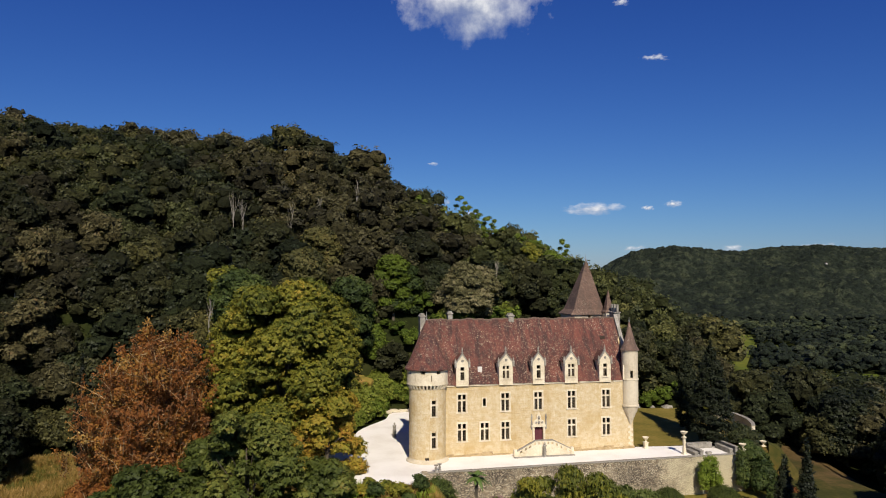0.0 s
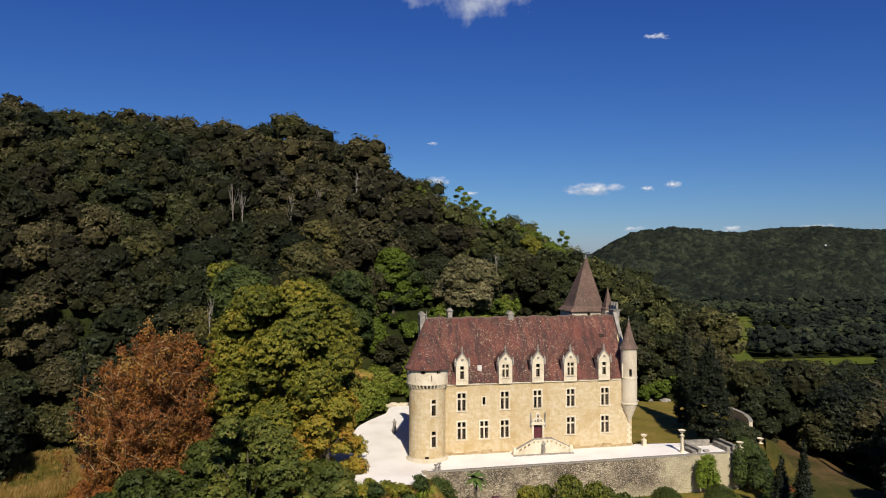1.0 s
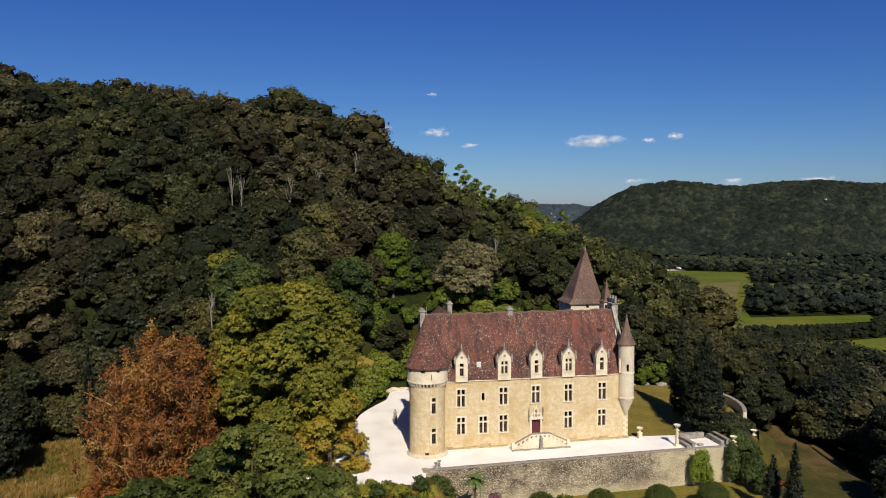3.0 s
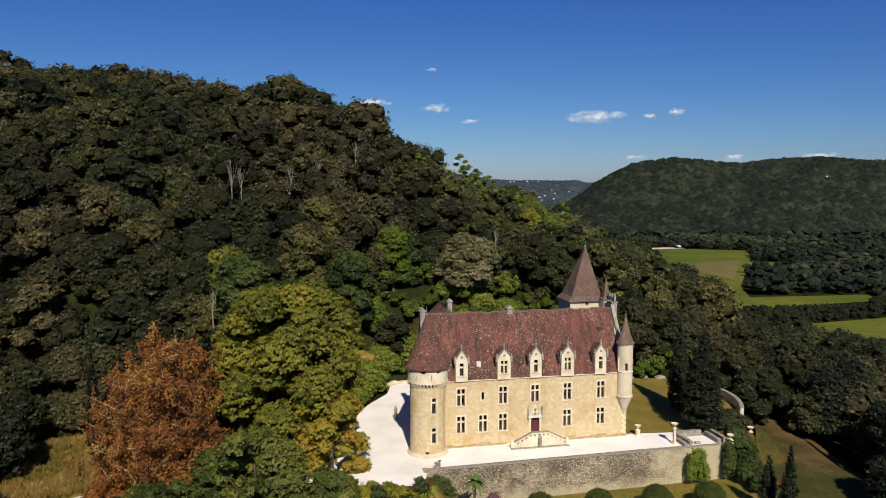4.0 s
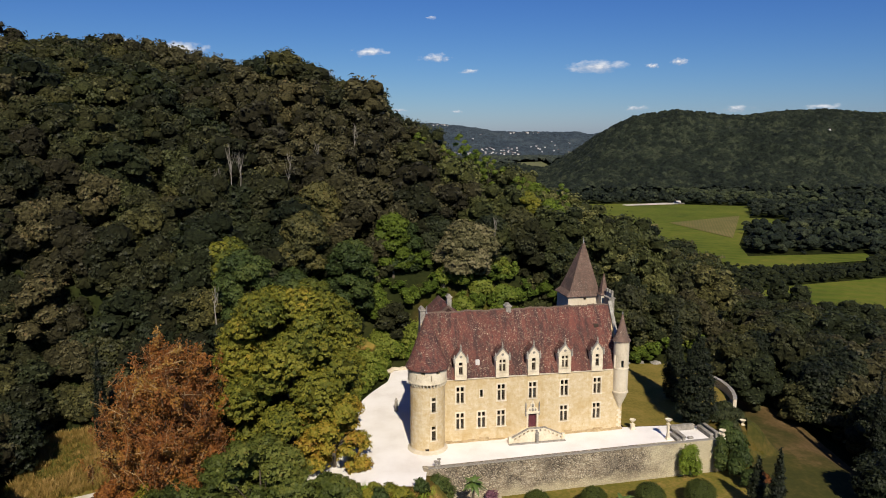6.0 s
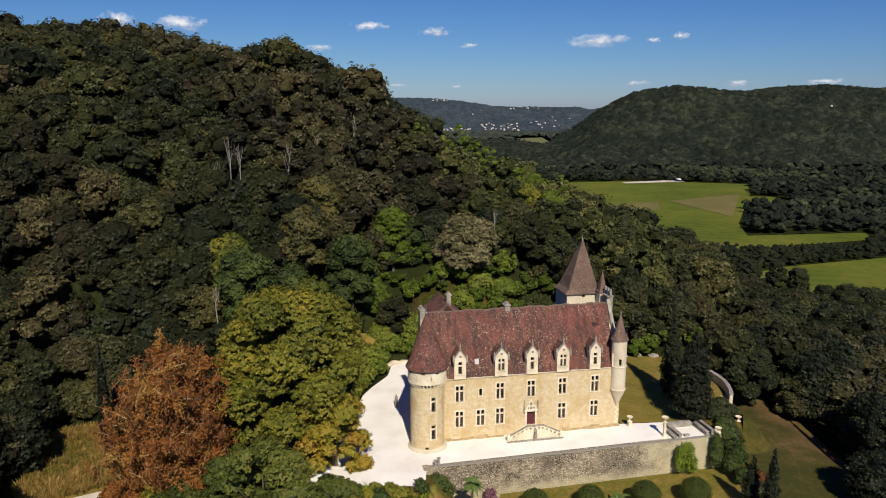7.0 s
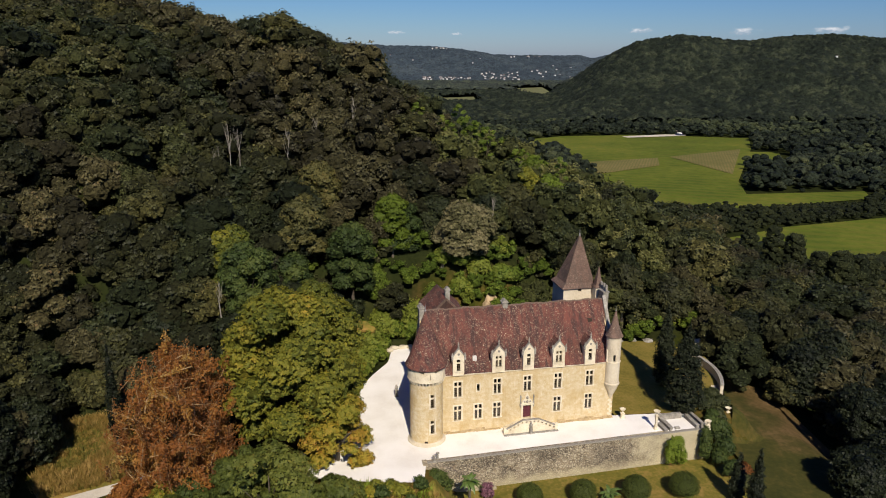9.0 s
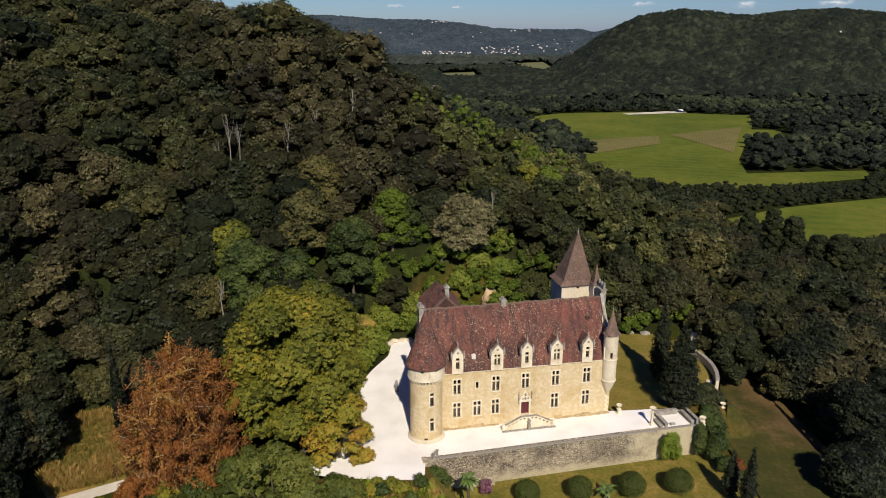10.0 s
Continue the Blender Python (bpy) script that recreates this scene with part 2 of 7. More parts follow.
GRAVEL = plain("white limestone gravel", (0.66, 0.62, 0.55), (0.78, 0.75, 0.69), (0.84, 0.82, 0.77), 0.22, 9.0, 0.95, 0.5)
ROAD = plain("pale dirt road", (0.4, 0.35, 0.27), (0.52, 0.47, 0.38), (0.6, 0.55, 0.46), 0.5, 5.0, 0.95)
BARK = plain("bark", (0.05, 0.04, 0.03), (0.09, 0.075, 0.055), (0.14, 0.12, 0.09), 1.5, 9.0, 0.95, 0.8)
PALE_BARK = plain("bleached bare wood", (0.14, 0.125, 0.1), (0.22, 0.2, 0.165), (0.32, 0.3, 0.26), 1.5, 9.0, 0.9)
LAWN = plain("half dry lawn", (0.1, 0.09, 0.014), (0.165, 0.13, 0.024), (0.24, 0.17, 0.045), 0.22, 2.2, 0.95, 0.6)
def meadow_grass():
    """Mown grass, green in the middle and parched along the wood's edge."""
    n = Nodes("mown meadow grass")
    c = n.coords()
    s = n.add("ShaderNodeSeparateXYZ")
    n.link(c, s.inputs[0])
    fine, big = n.noise(c, 1.3, 6.0), n.noise(c, 0.12, 5.0, 0.65)
    fac = n.math("ADD", n.math("MULTIPLY", big, 0.6), n.math("MULTIPLY", fine, 0.4))
    green = n.ramp(fac, [(0.35, (0.026, 0.031, 0.005)), (0.5, (0.046, 0.046, 0.008)), (0.64, (0.085, 0.064, 0.015))])
    tan = n.ramp(fac, [(0.35, (0.052, 0.038, 0.009)), (0.5, (0.088, 0.058, 0.02)), (0.64, (0.14, 0.088, 0.038))])
    across = n.math("ADD", n.math("MULTIPLY", n.math("SUBTRACT", s.outputs[0], 55.0), 0.0947), n.math("MULTIPLY", n.math("SUBTRACT", s.outputs[1], 122.0), 0.0316))
    dry = n.ramp(n.math("ADD", n.math("ADD", across, 0.75), n.math("MULTIPLY", n.math("SUBTRACT", big, 0.5), 2.2)), [(0.1, (0,)), (0.75, (1,))])
    n.link(n.mix(dry, green, tan), n.bsdf.inputs["Base Color"])
    n.bsdf.inputs["Roughness"].default_value, n.bsdf.inputs["Specular IOR Level"].default_value = 0.95, 0.2
    n.bump(fine, 0.6, 0.05)
    return n.mat


MEADOW = meadow_grass()
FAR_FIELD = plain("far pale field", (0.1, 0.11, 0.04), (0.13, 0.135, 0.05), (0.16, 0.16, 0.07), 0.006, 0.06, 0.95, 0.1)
GARDEN_GRASS = plain("garden grass", (0.066, 0.076, 0.009), (0.14, 0.118, 0.019), (0.26, 0.17, 0.05), 0.3, 2.0, 0.95, 0.6)
DRY_GRASS = plain("dry meadow grass", (0.09, 0.1, 0.014), (0.2, 0.145, 0.03), (0.33, 0.19, 0.06), 0.2, 1.5, 0.95, 0.6, 0.0, 0.1)
EARTH = plain("bare ochre earth", (0.3, 0.2, 0.1), (0.45, 0.33, 0.19), (0.55, 0.43, 0.28), 0.5, 3.0, 0.95)
def farm_field(name, tones, stripe, width, turn, amount):
    """A worked field: patches at two scales, with the lines of the drill or mower across it."""
    n = Nodes(name)
    c = n.coords()
    m = n.add("ShaderNodeMapping")
    m.inputs["Rotation"].default_value = (0, 0, radians(turn))
    n.link(c, m.inputs[0])
    fac = n.math("ADD", n.math("MULTIPLY", n.noise(c, 0.011, 5.0, 0.65), 0.6), n.math("MULTIPLY", n.noise(c, 0.12, 6.0, 0.7), 0.4))
    col = n.ramp(fac, [(0.36, tones[0]), (0.5, tones[1]), (0.64, tones[2])])
    w = n.add("ShaderNodeTexWave", _Scale=0.314 / width, _Distortion=2.5, _Detail=3.0)
    n.link(m.outputs[0], w.inputs["Vector"])
    n.link(n.mix(n.math("MULTIPLY", n.ramp(w.outputs["Fac"], [(0.4, (0,)), (0.75, (1,))]), amount), col, stripe), n.bsdf.inputs["Base Color"])
    n.bsdf.inputs["Roughness"].default_value, n.bsdf.inputs["Specular IOR Level"].default_value = 0.95, 0.1
    return n.mat


FIELD = farm_field("green pasture", ((0.05, 0.077, 0.007), (0.088, 0.116, 0.011), (0.155, 0.15, 0.022)), (0.118, 0.112, 0.018), 15.0, -72, 0.45)
STUBBLE = farm_field("tan stubble field", ((0.105, 0.098, 0.03), (0.15, 0.128, 0.043), (0.2, 0.16, 0.06)), (0.1, 0.105, 0.024), 3.2, 19, 0.5)
WHITE_WALL = plain("far house wall", (0.5, 0.49, 0.46), (0.62, 0.61, 0.58), (0.72, 0.7, 0.67), 0.05, 0.5)
FAR_ROOF = plain("far tile roof", (0.1, 0.075, 0.065), (0.13, 0.1, 0.085), (0.16, 0.12, 0.1), 0.05, 0.5)
WOOD_LEAF = foliage("oak wood leaves", (0.0195, 0.0225, 0.0095), (0.052, 0.054, 0.019), (0.115, 0.106, 0.032), (0.14, 0.108, 0.03), 0.18)
BROWN_WOOD_LEAF = foliage("dull brown oak leaves", (0.024, 0.0225, 0.0115), (0.066, 0.061, 0.026), (0.108, 0.093, 0.038), (0.13, 0.088, 0.036), 0.18)
DEEP_WOOD_LEAF = foliage("deep green wood leaves", (0.0125, 0.0175, 0.0075), (0.031, 0.039, 0.0145), (0.072, 0.078, 0.025), None, 0.18)
FAR_LEAF = foliage("far wood canopy", (0.0115, 0.0165, 0.0105), (0.022, 0.0295, 0.0175), (0.045, 0.054, 0.029), None, 0.05, 0.0, 0.26, 1.3)
RIVER_LEAF = foliage("river tree leaves", (0.025, 0.034, 0.018), (0.047, 0.058, 0.027), (0.08, 0.088, 0.038), None, 0.05, 0.0, 0.5, 1.25)
# yellower trees, with the sunlight on their slope also put into the colour
SUNNY_WOOD_LEAF = foliage("olive wood leaves, sunlight in colour", (0.036, 0.044, 0.015), (0.1, 0.106, 0.03), (0.19, 0.178, 0.06), None, 0.2)
# aerial haze is put into these two leaf colours, paler and bluer far off
HAZE_LEAF = foliage("distant wood canopy, haze in colour", (0.04, 0.057, 0.07), (0.056, 0.077, 0.09), (0.078, 0.1, 0.105), None, 0.05, 0.0, 0.14, 1.15)
FLAT_HAZE_LEAF = foliage("wood canopy far up the valley, haze in colour", (0.032, 0.042, 0.034), (0.055, 0.068, 0.05), (0.09, 0.102, 0.064), None, 0.05, 0.0, 0.2, 1.2)
CHESTNUT_LEAF = foliage("turning chestnut leaves", (0.075, 0.092, 0.014), (0.205, 0.195, 0.022), (0.34, 0.235, 0.03), (0.3, 0.13, 0.022), 0.22, 0.22, 2.6, 0.6)
RED_LEAF = foliage("rust brown leaves", (0.085, 0.036, 0.013), (0.245, 0.088, 0.02), (0.32, 0.175, 0.036), (0.36, 0.26, 0.09), 0.22)
DRY_LEAF = foliage("dry grass blades", (0.1, 0.1, 0.018), (0.26, 0.17, 0.045), (0.42, 0.28, 0.1), (0.5, 0.36, 0.16), 0.25)
GREEN_LEAF = foliage("fresh green leaves", (0.021, 0.035, 0.009), (0.05, 0.074, 0.017), (0.105, 0.125, 0.028), None, 0.2)
FRONT_LEAF = foliage("yellow green broad leaves", (0.034, 0.047, 0.009), (0.075, 0.094, 0.017), (0.15, 0.16, 0.03), (0.2, 0.15, 0.03), 0.22, 0.22, 2.4, 0.55)
# dark green of itself, lowered further to put black crown shade into the colour
DARK_LEAF = foliage("dark evergreen leaves, shade in colour", (0.006, 0.009, 0.004), (0.013, 0.018, 0.007), (0.03, 0.036, 0.014), None, 0.12)
SCRUB_LEAF = foliage("bright scrub leaves", (0.06, 0.095, 0.011), (0.11, 0.155, 0.018), (0.18, 0.2, 0.03), None, 0.22)
GREY_LEAF = foliage("grey green leaves", (0.05, 0.052, 0.02), (0.12, 0.112, 0.048), (0.23, 0.2, 0.1), None, 0.2)
BRIGHT_LEAF = foliage("bright yellow green shoots", (0.07, 0.1, 0.01), (0.13, 0.18, 0.018), (0.2, 0.25, 0.03))
PINK_LEAF = foliage("dusky pink flowers", (0.12, 0.05, 0.07), (0.22, 0.1, 0.13), (0.32, 0.18, 0.2))


def terrain_material():
    """Leaf litter under the woods, dry meadow grass on the open slopes near the house, far canopy green."""
    n = Nodes("wooded ground")
    c = n.coords()
    a, b = n.noise(c, 0.05, 6.0, 0.7), n.noise(c, 1.1, 6.0)
    fac = n.math("ADD", n.math("MULTIPLY", a, 0.6), n.math("MULTIPLY", b, 0.4))
    litter = n.ramp(fac, [(0.35, (0.01, 0.014, 0.005)), (0.5, (0.02, 0.025, 0.008)), (0.65, (0.034, 0.036, 0.012))])
    meadow = n.ramp(n.math("ADD", n.math("MULTIPLY", n.noise(c, 0.09, 5.0, 0.65), 0.7), n.math("MULTIPLY", b, 0.3)), [(0.38, (0.028, 0.034, 0.006)), (0.5, (0.055, 0.05, 0.01)), (0.58, (0.1, 0.068, 0.02)), (0.66, (0.15, 0.09, 0.038))])
    open_land = n.add("ShaderNodeAttribute", attribute_name="meadow")
    n.link(n.mix(open_land.outputs["Fac"], litter, meadow), n.bsdf.inputs["Base Color"])
    n.bsdf.inputs["Roughness"].default_value, n.bsdf.inputs["Specular IOR Level"].default_value = 1.0, 0.0
    n.bump(b, 0.6, 0.15)
    return n.mat


GROUND = terrain_material()

# ---- builders ----
def finish(name, me, material, parent=None, label="", kind=""):
    for m in material if isinstance(material, (list, tuple)) else (material,):
        me.materials.append(m)
    ob = new(name, me)
    if parent:
        ob.parent = parent
    return tagged(ob, label=label, kind=kind)


def part(name, bm, material, parent=None, label="", kind="", smooth=False):
    """Links a bmesh as one mesh object, under a thing or under a part."""
    bmesh.ops.recalc_face_normals(bm, faces=bm.faces)
    me = bpy.data.meshes.new(name)
    bm.to_mesh(me)
    bm.free()
    if smooth:
        me.polygons.foreach_set("use_smooth", [True] * len(me.polygons))
    return finish(name, me, material, parent, label, kind)


def thing(name, m, label, category, group="", kind=""):
    ob = new(name)
    ob.empty_display_size = 0.3
    ob.matrix_basis = m
    return tagged(ob, label, category, group, kind)


def box(x0, x1, y0, y1, z0, z1, bevel=0.0, bm=None):
    bm = bm or bmesh.new()
    vs = [bm.verts.new(p) for p in ((x0, y0, z0), (x1, y0, z0), (x1, y1, z0), (x0, y1, z0), (x0, y0, z1), (x1, y0, z1), (x1, y1, z1), (x0, y1, z1))]
    for f in ((0, 3, 2, 1), (4, 5, 6, 7), (0, 1, 5, 4), (1, 2, 6, 5), (2, 3, 7, 6), (3, 0, 4, 7)):
        bm.faces.new([vs[i] for i in f])
    if bevel:
        bmesh.ops.bevel(bm, geom=bm.edges[:], offset=bevel, segments=1, affect="EDGES")
    return bm


def prism(points, lo, hi, axis="y", bm=None):
    """A closed outline, pushed along an axis: points are (x, z) for y, (x, y) for z and (y, z) for x."""
    bm = bm or bmesh.new()
    put = {"y": lambda a, b, d: (a, d, b), "z": lambda a, b, d: (a, b, d), "x": lambda a, b, d: (d, a, b)}[axis]
    one = [bm.verts.new(put(a, b, lo)) for a, b in points]
    two = [bm.verts.new(put(a, b, hi)) for a, b in points]
    bm.faces.new(one)
    bm.faces.new(two[::-1])
    for i in range(len(points)):
        j = (i + 1) % len(points)
        bm.faces.new((one[i], two[i], two[j], one[j]))
    return bm


def lathe(profile, segments=24, centre=(0, 0), bm=None, start=0.0, caps=True):
    """A turned form from (radius, z) pairs, lowest first."""
    bm = bm or bmesh.new()
    rings = []
    for r, z in profile:
        rings.append([bm.verts.new((centre[0] + r * math.cos(start + math.tau * i / segments), centre[1] + r * math.sin(start + math.tau * i / segments), z)) for i in range(segments)])
    for a, b in zip(rings, rings[1:]):
        for i in range(segments):
            j = (i + 1) % segments
            bm.faces.new((a[i], a[j], b[j], b[i]))
    if caps:
        bm.faces.new(rings[0][::-1])
        bm.faces.new(rings[-1])
    return bm


def panel(a0, a1, z0, z1, thick, openings, place, step=1.2):
    """A wall of real thickness with openings cut through it. place(a, d, z) gives the point at a along, d in from the outer face."""
    cuts_a, cuts_z = {a0, a1}, {z0, z1}
    for o in openings:
        cuts_a.update(o[:2])
        cuts_z.update(o[2:])
    count = max(1, math.ceil((a1 - a0) / step))
    cuts_a.update(a0 + (a1 - a0) * i / count for i in range(count + 1))
    cuts_a, cuts_z = sorted(cuts_a), sorted(cuts_z)
    cuts_a = [a for i, a in enumerate(cuts_a) if i == 0 or a - cuts_a[i - 1] > 1e-4]
    solid = lambda i, k: 0 <= i < len(cuts_a) - 1 and 0 <= k < len(cuts_z) - 1 and not any(
        o[0] < (cuts_a[i] + cuts_a[i + 1]) / 2 < o[1] and o[2] < (cuts_z[k] + cuts_z[k + 1]) / 2 < o[3] for o in openings)
    bm, made = bmesh.new(), {}

    def vert(i, d, k):
        if (i, d, k) not in made:
            made[i, d, k] = bm.verts.new(place(cuts_a[i], thick * d, cuts_z[k]))
        return made[i, d, k]

    for i in range(len(cuts_a) - 1):
        for k in range(len(cuts_z) - 1):
            if not solid(i, k):
                continue
            for d in (0, 1):
                bm.faces.new([vert(i, d, k), vert(i + 1, d, k), vert(i + 1, d, k + 1), vert(i, d, k + 1)])
            for di, dk, e in ((-1, 0, ((i, k), (i, k + 1))), (1, 0, ((i + 1, k), (i + 1, k + 1))), (0, -1, ((i, k), (i + 1, k))), (0, 1, ((i, k + 1), (i + 1, k + 1)))):
                if not solid(i + di, k + dk):
                    (p, q), (r, s) = e
                    bm.faces.new([vert(p, 0, q), vert(r, 0, s), vert(r, 1, s), vert(p, 1, q)])
    return bm


def tube(path, radii, sides=6, bm=None):
    """A tapered limb along points."""
    bm = bm or bmesh.new()
    rings = []
    for i, p in enumerate(path):
        p = Vector(p)
        d = (Vector(path[min(i + 1, len(path) - 1)]) - Vector(path[max(i - 1, 0)])).normalized()
        s = d.orthogonal().normalized()
        t = d.cross(s)
        rings.append([bm.verts.new(p + radii[i] * (s * math.cos(math.tau * k / sides) + t * math.sin(math.tau * k / sides))) for k in range(sides)])
    for a, b in zip(rings, rings[1:]):
        best = min(range(sides), key=lambda o: sum((a[k].co - b[(k + o) % sides].co).length for k in range(sides)))
        for k in range(sides):
            bm.faces.new((a[k], a[(k + 1) % sides], b[(k + 1 + best) % sides], b[(k + best) % sides]))
    bm.faces.new(rings[-1])
    return bm


def mesh_of(name, verts, quads, tris, tint, inner=(), soft=False):
    """A mesh from arrays, with a tone for each vertex."""
    me = bpy.data.meshes.new(name)
    nq, nt = len(quads), len(tris)
    me.vertices.add(len(verts))
    me.vertices.foreach_set("co", np.asarray(verts, np.float32).ravel())
    me.loops.add(4 * nq + 3 * nt)
    me.loops.foreach_set("vertex_index", np.concatenate([np.asarray(quads, np.int32).ravel(), np.asarray(tris, np.int32).ravel()]))
    me.polygons.add(nq + nt)
    me.polygons.foreach_set("loop_start", np.concatenate([np.arange(nq) * 4, 4 * nq + np.arange(nt) * 3]).astype(np.int32))
    me.polygons.foreach_set("use_smooth", [soft] * (nq + nt))
    if len(inner):
        me.polygons.foreach_set("material_index", np.concatenate([np.zeros(nq), inner]).astype(np.int32))
    at = me.attributes.new("tint", "FLOAT", "POINT")
    at.data.foreach_set("value", np.asarray(tint, np.float32))
    me.update(calc_edges=True)
    return me


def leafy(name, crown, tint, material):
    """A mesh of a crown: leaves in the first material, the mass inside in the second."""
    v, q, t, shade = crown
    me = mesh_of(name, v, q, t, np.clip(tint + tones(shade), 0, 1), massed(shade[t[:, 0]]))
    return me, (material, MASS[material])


def massed(shade):
    """1 for the leafy mass inside a crown, 0 for its single leaves."""
    return (shade < -1).astype(int)


def tones(shade):
    return np.where(shade < -1, shade + 2, shade)


def unit_ball(level):
    bm = bmesh.new()
    bmesh.ops.create_icosphere(bm, subdivisions=level, radius=1.0)
    v = np.array([p.co[:] for p in bm.verts])
    f = np.array([[p.index for p in q.verts] for q in bm.faces])
    bm.free()
    return v, f


BALL0, BALL1, BALL2 = unit_ball(1), unit_ball(2), unit_ball(3)


def crown_arrays(rng, lobes, count, size, core=0.7, ball=BALL1, droop=0.0, upright=0.3, per=9, rough=0.22):
    """A crown of leaf clumps on the outsides of its lobes, with a shaggy core. lobes: rows of centre and radii."""
    lobes = np.asarray(lobes, float)
    c, r = lobes[:, :3], lobes[:, 3:]
    area = (r[:, 0] * r[:, 1] + r[:, 0] * r[:, 2] + r[:, 1] * r[:, 2])
    tufts = max(4, int(count / per))
    pick = rng.choice(len(lobes), size=int(tufts * 1.7), p=area / area.sum())
    d = rng.normal(size=(len(pick), 3))
    d /= np.linalg.norm(d, axis=1, keepdims=True)
    d[:, 2] = np.where(d[:, 2] < -0.35, np.abs(d[:, 2]), d[:, 2])
    pos = c[pick] + d * r[pick] * rng.uniform(0.8, 1.08, (len(pick), 1))
    inside = np.zeros(len(pick), bool)
    for k in range(len(lobes)):
        inside |= (pick != k) & ((((pos - c[k]) / r[k]) ** 2).sum(1) < 0.62)
    keep = np.flatnonzero(~inside)[:tufts]
    tone = np.repeat(np.clip(rng.normal(0, 0.12, len(keep)), -0.4, 0.4), per)
    pos, d = np.repeat(pos[keep], per, 0), np.repeat(d[keep], per, 0)
    e = rng.normal(size=d.shape) + np.array([0, 0, 0.35])
    e /= np.linalg.norm(e, axis=1, keepdims=True)
    pos = pos + e * size * 1.55 * rng.uniform(0.35, 1.0, (len(pos), 1)) * np.array([1, 1, 0.7])
    n = d * 1.0 + e * 0.5 + rng.normal(size=d.shape) * 0.3 + np.array([0, 0, upright])
    n /= np.linalg.norm(n, axis=1, keepdims=True)
    a = np.cross(n, rng.normal(size=d.shape))
    a /= np.linalg.norm(a, axis=1, keepdims=True) + 1e-9
    b = np.cross(n, a)
    s = size * rng.uniform(0.6, 1.25, (len(pos), 1))
    lift = n * s * rng.uniform(-0.3, 0.3, (len(pos), 1))
    a, b = a * s * 0.55, b * s * rng.uniform(0.35, 0.55, (len(pos), 1))
    verts = np.stack([pos - a + lift, pos + a * 0.9 - b * 0.9, pos + a * 0.4 + b * 1.5 - lift], 1).reshape(-1, 3)
    if droop:
        verts[:, 2] -= droop * rng.random(len(verts))
    quads = np.zeros((0, 4), int)
    tris, bv = [np.arange(len(verts)).reshape(-1, 3)], [verts]
    base, shades = len(verts), [np.repeat(tone + rng.normal(0, 0.06, len(tone)), 3)]
    for k in range(len(lobes)):
        v = c[k] + ball[0] * rng.uniform(1 - rough, 1 + 0.55 * rough, (len(ball[0]), 1)) * r[k] * core
        f = ball[1]
        mid = v[f].mean(1)
        open_ = (mid - c[k])[:, 2] > -0.5 * r[k, 2] * core
        for j in range(len(lobes)):
            if j != k:
                open_ &= (((mid - c[j]) / (r[j] * core)) ** 2).sum(1) > 0.8
        f = f[open_]
        used, f = np.unique(f, return_inverse=True)
        bv.append(v[used])
        tris.append(f.reshape(-1, 3) + base)
        shades.append(np.full(len(used), -2.0 + np.clip(rng.normal(0, 0.12), -0.3, 0.3)))
        base += len(used)
    return np.concatenate(bv), quads, np.concatenate(tris), np.concatenate(shades)


def spread_lobes(rng, width, height, base, count, size=0.42):
    """Lobes packed into a rounded crown of that width and height, whose underside is at base."""
    rows = []
    for i in range(count):
        a = math.tau * (i * 0.618 + rng.uniform(-0.06, 0.06))
        h = ((i + 0.5) / count) ** 0.8
        reach = math.sqrt(max(0.0, 1 - (1.6 * h - 0.68) ** 2)) * (1 - size) * 0.95
        r = width / 2 * size * rng.uniform(0.78, 1.2)
        rows.append((math.cos(a) * reach * width / 2, math.sin(a) * reach * width / 2, base + r * 0.75 + h * (height - r * 1.7), r, r, r * rng.uniform(0.72, 0.95)))
    return rows


def woods(name, trees, kinds, material, label, category="forest"):
    """One stretch of wood. trees: rows of x, y, z, scale across, scale up, turn, kind, tint."""
    vs, qs, ts, ti, inn, base = [], [], [], [], [], 0
    for x, y, z, sx, sz, turn, kind, tint in trees:
        v, q, t, shade = kinds[int(kind)]
        ca, sa = math.cos(turn) * sx, math.sin(turn) * sx
        w = np.empty_like(v)
        w[:, 0], w[:, 1], w[:, 2] = x + v[:, 0] * ca - v[:, 1] * sa, y + v[:, 0] * sa + v[:, 1] * ca, z + v[:, 2] * sz
        vs.append(w)
        qs.append(q + base)
        ts.append(t + base)
        ti.append(np.clip(tint + tones(shade) * 0.6, 0, 1))
        inn.append(massed(shade[t[:, 0]]))
        base += len(v)
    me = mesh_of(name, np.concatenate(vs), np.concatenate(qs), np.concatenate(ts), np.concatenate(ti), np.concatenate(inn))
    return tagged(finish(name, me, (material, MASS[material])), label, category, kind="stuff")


def mixed_woods(name, trees, kinds, label):
    """A stretch of wood in three sorts of leaf, in drifts."""
    # trees in this ellipse get the leaf colour with sunlight put into it
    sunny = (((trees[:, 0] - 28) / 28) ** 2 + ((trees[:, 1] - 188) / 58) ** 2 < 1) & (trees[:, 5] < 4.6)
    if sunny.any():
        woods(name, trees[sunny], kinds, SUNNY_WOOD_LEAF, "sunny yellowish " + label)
    trees = trees[~sunny]
    drift = wavy(trees[:, 0], trees[:, 1], 26, 5) + 1.1 * wavy(trees[:, 1], trees[:, 0], 6, 2)
    for lo, hi, material, word in ((-9, -0.7, DEEP_WOOD_LEAF, "deep green"), (-0.7, 0.55, WOOD_LEAF, "olive green"), (0.55, 9, BROWN_WOOD_LEAF, "dull brownish")):
        woods(name, trees[(drift >= lo) & (drift < hi)], kinds, material, word + " " + label)


